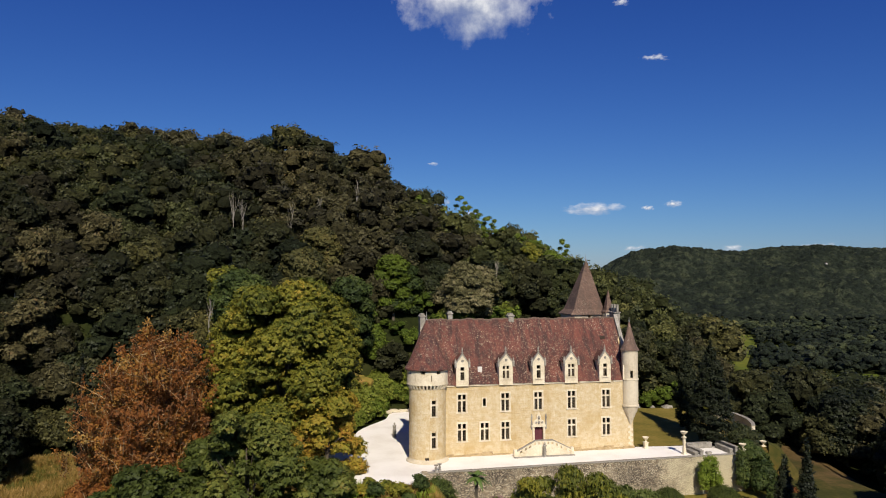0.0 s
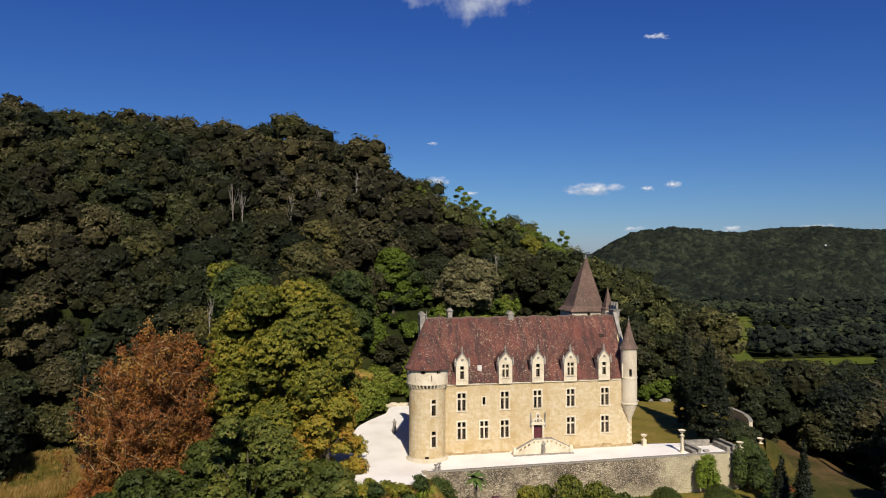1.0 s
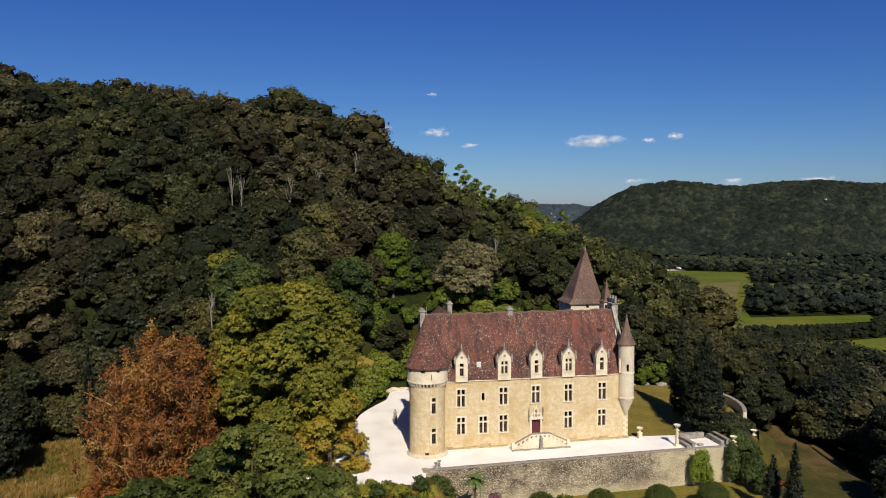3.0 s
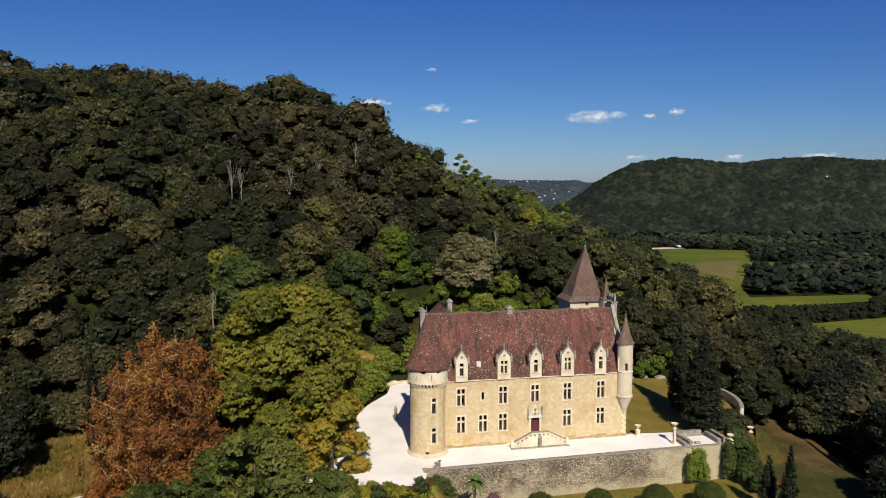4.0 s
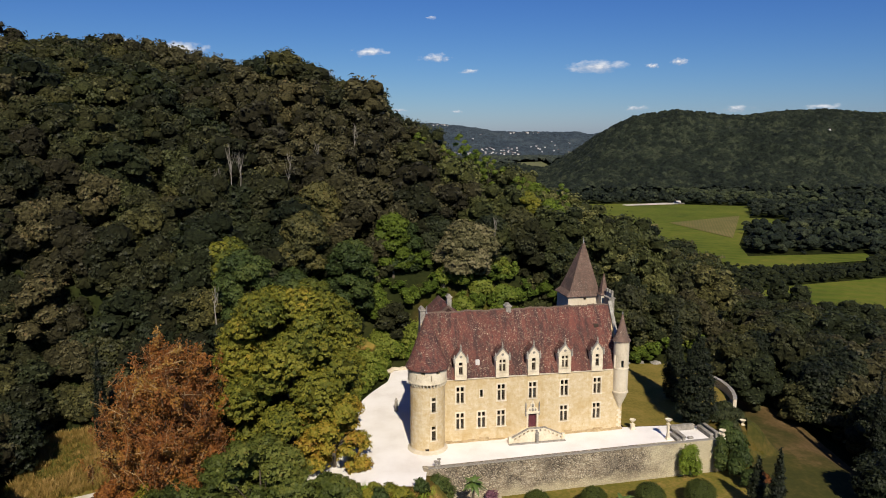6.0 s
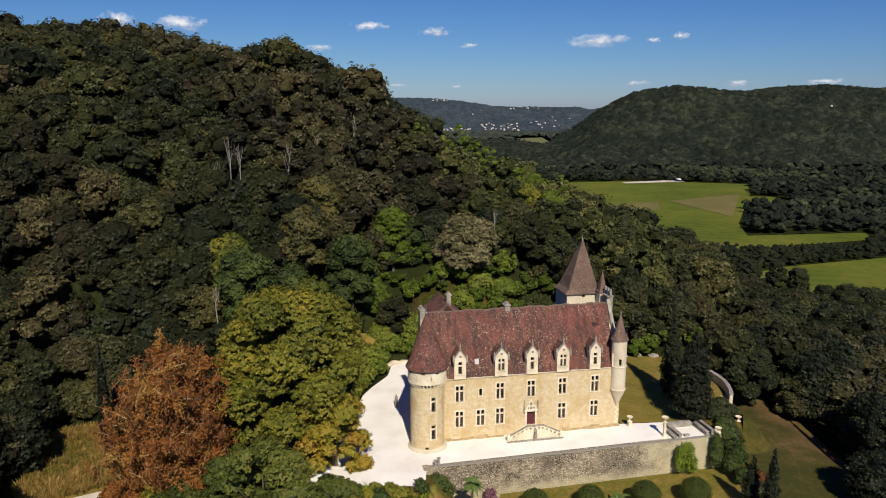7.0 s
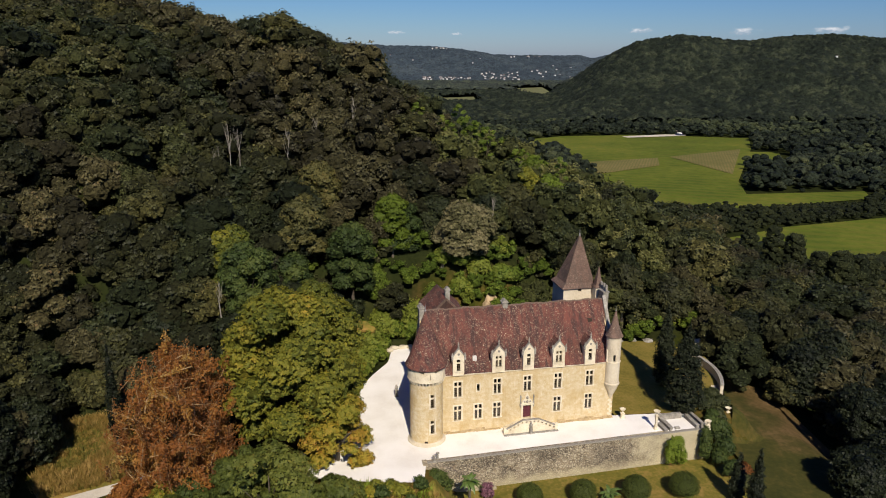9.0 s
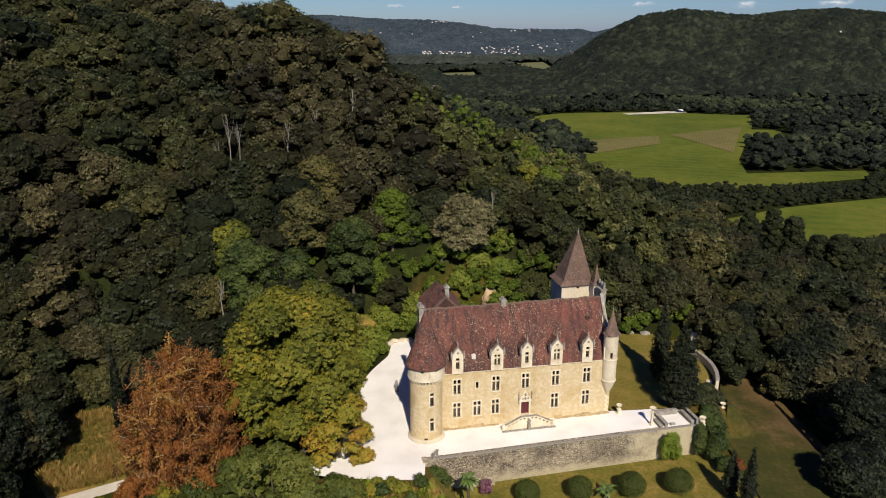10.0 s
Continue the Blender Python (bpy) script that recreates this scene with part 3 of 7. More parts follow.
# ---- the lie of the land ----
TURN = radians(10.5)
ORIGIN = (-0.69, 95.29)
CU, SU = math.cos(TURN), math.sin(TURN)
HOUSE = pose(ORIGIN[0], ORIGIN[1], 0, 0, 0, 10.5)
VALLEY = -60.0
HILLS = (
    (-129, 281, 145, 135, -0.10, 83.0),
    (-26, 200, 39, 58, 0.85, 29.7),
    (14, 157, 155, 78, 0.14, 34.7),
    (2, -16, 259, 107, 0.82, 41.5),
    (-126, 142, 77, 119, 0.63, 49.3),
    (79, 230, 30, 83, -0.62, 21.0),
    (-212, -107, 134, 253, -0.86, -5.8),
    (-98, 286, 106, 90, 0.93, 27.6),
    (-3, 138, 45, 198, 0.64, 4.5),
    (-24, 194, 20, 16, 0.0, 3.0),
)


def smooth(e0, e1, x):
    t = np.clip((x - e0) / (e1 - e0), 0, 1)
    return t * t * (3 - 2 * t)


def to_house(x, y):
    dx, dy = x - ORIGIN[0], y - ORIGIN[1]
    return dx * CU + dy * SU, dy * CU - dx * SU


def wavy(x, y, s, k):
    """Cheap smooth unevenness."""
    return np.sin(x / s + 1.7 * k) * np.cos(y / s * 1.13 + k) + 0.6 * np.sin(x / s * 2.1 + y / s * 1.7 + 2.3 * k) + 0.35 * np.cos(x / s * 4.3 - y / s * 3.9 + k)


def land(x, y):
    """The height of the ground."""
    x, y = np.asarray(x, float), np.asarray(y, float)
    z = np.full(np.broadcast(x, y).shape, VALLEY)
    for cx, cy, a, b, r, h in HILLS:
        dx, dy, c, s = x - cx, y - cy, math.cos(r), math.sin(r)
        z = z + h * np.exp(-((dx * c + dy * s) / a) ** 2 - ((-dx * s + dy * c) / b) ** 2)
    # the wooded ridge across the valley, and the far side of the valley
    bearing = x / np.maximum(y, 300.0)
    ridge = np.interp(bearing, (0.165, 0.195, 0.228, 0.25, 0.28, 0.34, 0.386, 0.433, 0.485, 0.546, 0.609, 0.8), (0, 32, 84, 108, 134, 152, 142, 136, 149, 153, 144, 140))
    z = z + 1.1 * ridge * smooth(1180, 2050, y) * (1 - smooth(2500, 3400, y) * (1 - smooth(0.21, 0.25, bearing)))
    z = z + 9.0 * wavy(x, y, 120, 4) * smooth(1250, 1500, y) * smooth(2020, 1800, y) * smooth(0.22, 0.27, bearing)
    z = z + smooth(3450, 4300, y) * np.interp(bearing, (-0.35, -0.167, -0.137, -0.09, -0.047, 0, 0.029, 0.06, 0.083, 0.106, 0.145, 0.184, 0.23, 0.25), (215, 195, 197, 181, 173, 172, 160, 145, 127, 121, 121, 119, 127, 127)) * (1 - smooth(0.2, 0.26, bearing))
    z = z + 7.0 * wavy(x, y, 150, 7) * smooth(3500, 3800, y) * smooth(4250, 4050, y)
    u, v = to_house(x, y)
    # the garden below the terrace, then the shelf on which the house stands
    w = smooth(3, 9, u) * smooth(60, 46, u) * smooth(-24, -19, v) * smooth(-2.4, -4.4, v)
    z = z * (1 - w) - 4.95 * w
    back = 34 - 13 * smooth(4, 10, u) * smooth(28, 23, u)
    w = smooth(-24, -14, u) * smooth(57, 50, u) * smooth(-4.6, -2.6, v + 0 * u) * (1 - smooth(0, 1, (v - back) / (43 - back)))
    z = z * (1 - w) - 0.3 * w
    w = smooth(-26, -18, u) * smooth(3, -1.5, u) * smooth(-19, -11.8, v) * smooth(3, -2.5, v)
    z = z * (1 - w) - 0.3 * w
    # the level ground west of the court
    far_w = smooth(-36, -44, x)
    w = smooth(-76, -62, x) * smooth(-10, -18, x) * smooth(62, 74, y) * smooth(0, 1, (112 + 10 * far_w - y) / 16)
    z = z * (1 - w) + w * (-3.2 + 0.03 * (y - 85))
    # the meadow east of the terrace wall
    w = smooth(43, 47, u) * smooth(66, 60, u) * smooth(-30, -20, v) * smooth(20, 12, v) * (1 - smooth(-4.6, -2.6, v) * smooth(57, 50, u))
    z = z * (1 - w) + w * (-4.7 - 0.05 * (u - 45) + 0.01 * v)
    return z


def axis_steps(near0, near1, fine, far0, far1, growth):
    xs = list(np.arange(near0, near1 + fine / 2, fine))
    s = fine
    while xs[-1] < far1:
        s *= growth
        xs.append(min(xs[-1] + s, far1))
    s = fine
    while xs[0] > far0:
        s *= growth
        xs.insert(0, max(xs[0] - s, far0))
    return np.array(xs)


def build_ground():
    xs, ys = axis_steps(-70, 75, 1.25, -4950, 4950, 1.09), axis_steps(60, 140, 1.25, -1500, 4950, 1.05)
    gx, gy = np.meshgrid(xs, ys)
    z = land(gx, gy)
    rough = smooth(0, 60, np.abs(gy - 100) - 40) * smooth(340, 280, gy) * 1.2
    z = z + wavy(gx, gy, 23, 1) * rough
    verts = np.stack([gx, gy, z], -1).reshape(-1, 3)
    i = np.arange(len(ys) - 1)[:, None] * len(xs) + np.arange(len(xs) - 1)
    quads = np.stack([i, i + 1, i + 1 + len(xs), i + len(xs)], -1).reshape(-1, 4)
    me = mesh_of("ground", verts, quads, np.zeros((0, 3), int), np.zeros(len(verts)))
    u, v = to_house(gx, gy)
    m = np.maximum(smooth(-30, -20, u) * smooth(70, 64, u) * smooth(-40, -30, v) * smooth(30, 24, v) * (1 - smooth(26, 20, u) * smooth(8, 14, v)), smooth(10, 6, np.hypot((gx + 49.5) * 0.8, (gy - 92) * 0.62)))
    m = np.maximum(m, smooth(3, 6, u) * smooth(27, 23, u) * smooth(17, 20, v) * smooth(42, 36, v))
    at = me.attributes.new("meadow", "FLOAT", "POINT")
    at.data.foreach_set("value", m.astype(np.float32).ravel())
    me.polygons.foreach_set("use_smooth", [True] * len(me.polygons))
    tagged(finish("ground", me, GROUND), "wooded hillside and valley floor with dry grassy clearings", "ground", kind="structure")


def sheet(name, outline, material, label, category, lift=0.0, level=None, cell=1.5, kind="structure"):
    """A thin layer laid on the land inside an outline."""
    bm = bmesh.new()
    bm.faces.new([bm.verts.new((x, y, 0)) for x, y in outline])
    lo = [min(p[k] for p in outline) for k in (0, 1)]
    hi = [max(p[k] for p in outline) for k in (0, 1)]
    for k in (0, 1):
        no = Vector((1, 0, 0)) if k == 0 else Vector((0, 1, 0))
        q = lo[k] + cell
        while q < hi[k]:
            bmesh.ops.bisect_plane(bm, geom=bm.verts[:] + bm.edges[:] + bm.faces[:], plane_co=no * q, plane_no=no)
            q += cell
    for p in bm.verts:
        p.co.z = (float(land(p.co.x, p.co.y)) if level is None else level) + lift
    ob = part(name, bm, material, label=label, kind=kind)
    return tagged(ob, category=category)


CLEARING = [(-52, 83.5), (-56, 88), (-57, 94), (-60.5, 103.5), (-57, 106), (-51, 106.5), (-47.5, 101), (-44, 96), (-40, 92.5), (-36, 90.5), (-42, 88.5), (-47, 86)]
build_ground()
sheet("gravel_court", [(-17, 84.6), (-12, 83.7), (-6, 83.2), (-0.9, 83.1), (-0.7, 88.0), (2, 88.5), (42.0, 97.1), (41.2, 101.6), (36, 101.6), (28, 101.0), (26, 112), (9, 114), (7, 129), (-4.4, 128.6), (-7.6, 127.4), (-8.0, 121.8), (-10.4, 116.4), (-11.6, 112.8), (-12.4, 106), (-12.4, 99), (-16, 95)], GRAVEL, "blinding white gravel forecourt round the castle", "gravel", level=0.0, cell=3.0)
sheet("lawn", [(28.9, 101.1), (36.0, 101.7), (41.3, 101.7), (46, 106), (50, 113), (51.6, 119), (52, 128), (46, 131), (38, 131.5), (30, 129), (24.5, 124), (26.5, 112)], LAWN, "mown half dry lawn beside the castle", "lawn", level=0.03, cell=3.0)
sheet("lower_garden", [(4.6, 88.9), (42.7, 96.6), (46.5, 91.5), (46, 78), (30, 74), (0, 74), (-0.4, 83), (1.5, 86.6)], GARDEN_GRASS, "green and yellow lawn below the terrace wall", "lawn", lift=0.1, cell=1.0)
sheet("meadow", [(46.9, 99), (50, 107), (54, 119), (55.5, 122), (62.6, 118.5), (65.4, 106.5), (67, 99.5), (67, 90), (66, 72), (46.1, 72), (46.1, 78), (46.6, 91.4)], MEADOW, "sloping meadow, mown green with tan dry edges", "meadow", lift=0.45, cell=0.8)
sheet("dry_clearing", CLEARING, DRY_GRASS, "sunny clearing of tall dry orange grass", "grass", lift=0.1, cell=1.0)
sheet("dirt_road", [(-80, 66), (-60, 78.5), (-51.2, 84), (-45, 87.4), (-40.9, 89.6), (-34, 92.2), (-26, 93.4), (-26, 90.8), (-33, 89.8), (-40.9, 87.2), (-47.4, 83.4), (-58, 76), (-80, 62)], ROAD, "pale dirt track", "road", lift=0.16, cell=1.5)
sheet("pasture", [(88, 1003), (203, 1092), (337, 1108), (474, 1058), (421, 930), (297, 675), (276, 608), (388, 621), (374, 587), (241, 544), (199, 549), (143, 578), (141, 676), (154, 744), (132, 949)], FIELD, "bright green pasture on the valley floor", "field", lift=0.6, cell=60)
sheet("pasture", [(175, 438), (249, 482), (345, 514), (426, 500), (300, 384), (209, 370)], FIELD, "green meadow behind a hedge on the valley floor", "field", lift=0.6, cell=60)
sheet("stubble_field", [(174, 805), (270, 841), (253, 779), (153, 705)], STUBBLE, "tan harvested strip in the pasture", "field", lift=1.0, cell=60)
sheet("stubble_field", [(287, 851), (405, 925), (309, 718)], STUBBLE, "tan ploughed corner of the pasture", "field", lift=1.0, cell=60)
sheet("pasture", [(392, 902), (440, 894), (412, 820), (374, 768), (376, 828)], FIELD, "small green field shut in by woods", "field", lift=0.7, cell=60)
sheet("gravel_bank", [(290, 1082), (398, 1124), (392, 1092), (294, 1064)], ROAD, "white gravel bank along the river", "gravel", lift=1.2, cell=60)
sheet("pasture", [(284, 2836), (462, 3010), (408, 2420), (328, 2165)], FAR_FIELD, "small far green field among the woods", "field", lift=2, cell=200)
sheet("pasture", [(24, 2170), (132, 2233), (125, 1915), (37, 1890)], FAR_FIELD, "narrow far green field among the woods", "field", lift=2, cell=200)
FIELDS = [[(85, 1000), (203, 1095), (337, 1111), (478, 1060), (425, 930), (300, 675), (280, 612), (390, 624), (376, 584), (241, 540), (196, 545), (139, 575), (138, 676), (150, 744), (128, 949)],
          [(172, 436), (249, 484), (345, 516), (430, 500), (300, 380), (209, 366)], [(384, 912), (450, 902), (416, 808), (366, 752), (366, 830)], [(280, 2833), (468, 3020), (411, 2400), (325, 2150)], [(20, 2176), (136, 2239), (128, 1900), (33, 1875)]]


def within(x, y, outline):
    hit = np.zeros(x.shape, bool)
    for (x0, y0), (x1, y1) in zip(outline, outline[1:] + outline[:1]):
        cross = (y0 > y) != (y1 > y)
        hit ^= cross & (x < (x1 - x0) * (y - y0) / (y1 - y0 + 1e-12) + x0)
    return hit


def scatter(rng, x0, x1, y0, y1, cell):
    gx, gy = np.meshgrid(np.arange(x0, x1, cell), np.arange(y0, y1, cell * 0.9))
    gx = gx + (np.arange(gy.shape[0]) % 2)[:, None] * cell / 2
    return (gx + rng.uniform(-0.36, 0.36, gx.shape) * cell).ravel(), (gy + rng.uniform(-0.36, 0.36, gy.shape) * cell).ravel()


def clear_of_court(x, y):
    """Where wood may stand near the house."""
    u, v = to_house(x, y)
    court = (u > -15) & (u < 57) & (v > -40) & (v < 31)  | (u > -6) & (u < 4) & (v > 0) & (v < 36)
    court |= (u > 1) & (u < 27) & (v > 20) & (v < 43)
    west = ((u <= -15) & (x > -44) & (y < 97)) | (np.hypot((x + 49) * 0.9, (y - 90) * 0.75) < 6.8) | ((y < 86) & (x > -58))
    path = (u > 40) & (u < 70) & (v > -60) & (v < 24 - (u - 44) * 0.75)
    return ~(court | west | path)


def canopy(rng, x0, x1, y0, y1, step, cell, tall, material, label, keep, drift=90.0, spread=0.3):
    """The closed canopy of far woods: crowns as domes in one lumpy sheet."""
    xs, ys = np.arange(x0, x1, step), np.arange(y0, y1, step)
    gx, gy = np.meshgrid(xs, ys)
    gx, gy = gx + rng.uniform(-0.34, 0.34, gx.shape) * step, gy + rng.uniform(-0.34, 0.34, gy.shape) * step
    shape = (int((y1 - y0) / cell) + 8, int((x1 - x0) / cell) + 8)
    jx, jy, size, tone = rng.uniform(0.1, 0.9, shape), rng.uniform(0.1, 0.9, shape), rng.uniform(0.5, 1.4, shape), rng.normal(0.42, spread, shape)
    fx, fy = (gx - x0) / cell + 2, (gy - y0) / cell + 2
    ix, iy = fx.astype(int), fy.astype(int)
    best, tint = np.full(gx.shape, -1.0), np.full(gx.shape, 0.4)
    for dx in (-1, 0, 1):
        for dy in (-1, 0, 1):
            kx, ky = np.clip(ix + dx, 0, shape[1] - 1), np.clip(iy + dy, 0, shape[0] - 1)
            d = np.hypot(ix + dx + jx[ky, kx] - fx, iy + dy + jy[ky, kx] - fy)
            h = size[ky, kx] * (1.5 - d * d * 1.6)
            up = h > best
            best, tint = np.where(up, h, best), np.where(up, tone[ky, kx], tint)
    z = land(gx, gy) + tall * (0.33 + best) + 1.2 * wavy(gx, gy, 60, 2)
    verts = np.stack([gx, gy, z], -1).reshape(-1, 3)
    i = (np.arange(len(ys) - 1)[:, None] * len(xs) + np.arange(len(xs) - 1)).ravel()
    cx, cy = gx.ravel()[i], gy.ravel()[i]
    ok = keep(cx, cy)
    for f in FIELDS:
        ok &= ~within(cx, cy, f)
    i = i[ok]
    quads = np.stack([i, i + 1, i + 1 + len(xs), i + len(xs)], -1)
    tint = tint + 0.16 * wavy(gx, gy, drift, 5) + 0.1 * wavy(gy, gx, drift * 0.37, 3)
    me = mesh_of("ridge_wood", verts, quads, np.zeros((0, 3), int), np.clip(tint.ravel(), 0.02, 0.98), (), True)
    tagged(finish("ridge_wood", me, MASS[material]), label, "forest", kind="stuff")


def plant_woods():
    rng = np.random.default_rng(7)

    def templates(count, leaves, size, lobes, ball, width=8.0, height=9.0, per=9, core=0.93, lobe=0.37):
        return [crown_arrays(rng, spread_lobes(rng, width * rng.uniform(0.85, 1.1), height * rng.uniform(0.85, 1.15), 1.0, lobes, lobe), leaves, size, core, ball, 0.0, 0.3, per) for _ in range(count)]

    def rows(x, y, low, high, kinds, wide=1.0, spread=0.27):
        z = land(x, y)
        tone = 0.42 + 0.1 * wavy(x, y, 17, 3) + rng.normal(0, spread, len(x))
        tall = rng.uniform(low, high, len(x)) * (1 + 0.1 * (rng.random(len(x)) < 0.12))
        # a lane of low growth where the slope opens to the valley
        lane = (x / y > 0.402) & (x / y < 0.442) & (y > 112) & (y < 620)
        tall = np.where(lane, tall * np.clip((23.6 - 0.1275 * y - z) / (12 * tall), 0.12, 1.0), tall)
        slope = (x / y >= 0.442) & (x / y < 0.63) & (y > 135) & (y < 620)
        tall = np.where(slope, tall * np.clip((27.9 - 0.149 * y - z) / (12 * tall), 0.3, 1.0), tall)
        return np.stack([x, y, z - 0.5, tall * rng.uniform(0.85, 1.2, len(x)) * wide, tall, rng.uniform(0, 6.28, len(x)), rng.integers(0, kinds, len(x)), np.clip(tone, 0.02, 0.98)], 1)

    near = templates(9, 1100, 0.36, 9, BALL2, 9.5, 10.0, 8, 0.86, 0.45)
    x, y = scatter(rng, -130, 125, 66, 152, 6.6)
    ok = clear_of_court(x, y) & (x > -78 - (y - 66) * 0.8) & ((y > 97) | (x < -61)) & ~((x < -37) & (x > -90) & (y < 111))
    mixed_woods("hillside_wood", rows(x[ok], y[ok], 0.75, 1.35, 9, 0.95), near, "oak wood climbing the hillside behind the castle")
    under = templates(6, 200, 0.3, 5, BALL1, 4.2, 3.6, 5, 0.9, 0.46)
    x, y = scatter(rng, -24, 58, 98, 142, 2.9)
    u, v = to_house(x, y)
    court = (np.hypot(x - 11.0, y - 130.5) < 1.7) | (u > -9.0 - (v < 12) * 5) & (v < 21) & (u < 60) | (u > 9) & (u < 24) & (v < 20) | (u >= 24) & (v < 28) | (v < 34.5) & (u > -4.6 - (v < 27) * 2.5) & (u < 3.5)
    ok = ~court & (v > 8) & ((u > -20) | (y > 103))
    woods("undergrowth", rows(x[ok], y[ok], 0.7, 1.25, 6), under, SCRUB_LEAF, "tangled green undergrowth on the bank behind the castle", "undergrowth")
    x, y = scatter(rng, -100, -37, 84, 120, 4.9)
    grown = [(-50, 81), (-57, 86.5), (-58.5, 94), (-62, 103.5), (-57.5, 107.5), (-50.5, 107.5), (-45.5, 101.5), (-41, 97), (-28, 94), (-28, 84)]
    ok = ~within(x, y, grown) & (y > 0.56 * x + 119) & ((x < -44) | (y > 97)) & (x > -78 - (y - 66) * 0.5)
    mixed_woods("hillside_wood", rows(x[ok], y[ok], 0.65, 1.15, 9, 0.95), near, "dark wood round the sunny clearing")
    brush = templates(6, 90, 0.42, 4, BALL0, 4.6, 3.6, 4, 0.9, 0.5)
    x, y = scatter(rng, -100, 75, 96, 160, 3.7)
    ok = clear_of_court(x, y) & (x > -62 - (y - 96) * 0.9) & ((y > 99) | (x < -58) | (x > 50) | (x < -38) & (y > 94)) & ~within(x, y, grown)
    woods("undergrowth", rows(x[ok], y[ok], 0.7, 1.2, 6), brush, WOOD_LEAF, "dark undergrowth between the trees of the wood", "undergrowth")
    mid = templates(8, 720, 0.46, 11, BALL1, 9.5, 10.0, 6, 0.8, 0.42)
    x, y = scatter(rng, -200, 130, 152, 225, 7.2)
    ok = x > -14 - y * 0.66
    mixed_woods("hillside_wood", rows(x[ok], y[ok], 1.02, 1.36, 8, 0.95), mid, "wood on the upper hillside")
    blob = [crown_arrays(rng, spread_lobes(rng, 9.0, 9.0 * rng.uniform(0.8, 1.25), 0.5, 3, 0.6), 14, 0.95, 0.95, BALL1, 0.0, 0.3, 2, 0.26) for _ in range(8)]
    high = templates(7, 330, 0.56, 9, BALL1, 9.5, 10.8, 5, 0.8, 0.42)
    x, y = scatter(rng, -330, 110, 225, 330, 7.6)
    ok = x > -16 - y * 0.66
    crest = ok & (y < 272)
    mixed_woods("hillside_wood", rows(x[crest], y[crest], 1.32, 1.52, 7, 0.85), high, "wood along the crest of the hill")
    back = ok & (y >= 272)
    woods("hillside_wood", rows(x[back], y[back], 1.3, 1.6, 8), blob, WOOD_LEAF, "olive green wood on the far side of the hill")
    low = templates(6, 200, 0.62, 8, BALL1, 9.0, 10.0, 4, 0.9, 0.44)
    x, y = scatter(rng, 40, 420, 90, 640, 9.5)
    ok = clear_of_court(x, y) & ((y > 225) | (x > 125)) & (x < 60 + y * 0.72)
    for f in FIELDS:
        ok &= ~within(x, y, f)
    trees = rows(x[ok], y[ok], 0.9, 1.5, 6, 1.15, 0.22)
    trees = trees[~((trees[:, 1] > 460) & (trees[:, 0] > 160))]
    deep = wavy(trees[:, 0], trees[:, 1], 19, 6) < 0.35
    for far, made in ((False, low), (True, blob)):
        for dark, material, word in ((True, DEEP_WOOD_LEAF, "dark"), (False, WOOD_LEAF, "olive green")):
            woods("valley_wood", trees[((trees[:, 1] > 300) == far) & (deep == dark)], made, material, word + " wood falling away to the valley floor")
    x, y = scatter(rng, -420, 1150, 330, 1250, 14)
    ok = (x < 120 + y * 0.7) & ~((x < 420) & (x > 40) & (y < 605)) & (x > 40 - (y - 330) * 0.3)
    for f in FIELDS:
        ok &= ~within(x, y, f)
    trees = rows(x[ok], y[ok], 0.8, 2.0, 8, 1.15, 0.24)
    # lines of river trees, of another green than the woods
    pale = (wavy(trees[:, 0], trees[:, 1], 75, 8) + rng.normal(0, 0.25, len(trees))) > 0.45
    woods("valley_wood", trees[~pale], blob, FAR_LEAF, "woodland and river trees across the flat valley")
    woods("valley_wood", trees[pale], blob, RIVER_LEAF, "lighter green river trees in the valley")
    x, y = scatter(rng, 120, 172, 690, 940, 9)
    ok = (np.abs(x - 146 + (y - 800) * 0.03) < 16) & (np.abs(y - 815) < 100)
    clump = rows(x[ok], y[ok], 1.0, 1.6, 6, 1.2)
    x, y = scatter(rng, 150, 450, 440, 610, 6.3)
    strip = [(176, 446), (249, 485), (345, 517), (450, 508), (450, 628), (392, 620), (376, 584), (241, 541), (196, 546), (150, 566)]
    ok = within(x, y, strip)
    woods("hedge_wood", rows(x[ok], y[ok], 0.55, 0.85, 8, 1.1, 0.16), blob, DEEP_WOOD_LEAF, "dense strip of dark trees between the pastures")
    woods("field_trees", clump, blob, FAR_LEAF, "clump of dark trees in the pasture")
    canopy(rng, -430, 2010, 1245, 2520, 4.2, 11.5, 7.5, FAR_LEAF, "unbroken woodland on the ridge across the valley", lambda x, y: (x < 150 + y * 0.66) & (x > -0.15 * y), 90.0, 0.4)
    # the two farthest canopies carry their haze in the leaf colour
    canopy(rng, -620, 950, 2500, 3480, 7.0, 17.0, 9.0, FLAT_HAZE_LEAF, "flat woodland far up the valley", lambda x, y: (x < y * 0.29) & (x > -0.2 * y), 150.0, 0.36)
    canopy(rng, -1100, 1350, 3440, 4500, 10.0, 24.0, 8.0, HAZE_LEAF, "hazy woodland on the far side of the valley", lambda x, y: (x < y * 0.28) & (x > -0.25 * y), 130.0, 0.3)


plant_woods()


# ---- the castle ----
castle = thing("castle", HOUSE, "ochre limestone castle with steep red tiled roofs and round towers", "castle")
flat = lambda v0: (lambda a, d, z: (a, v0 + d, z))
COLUMNS = (4.75, 10.8, 15.5, 20.35, 25.45)


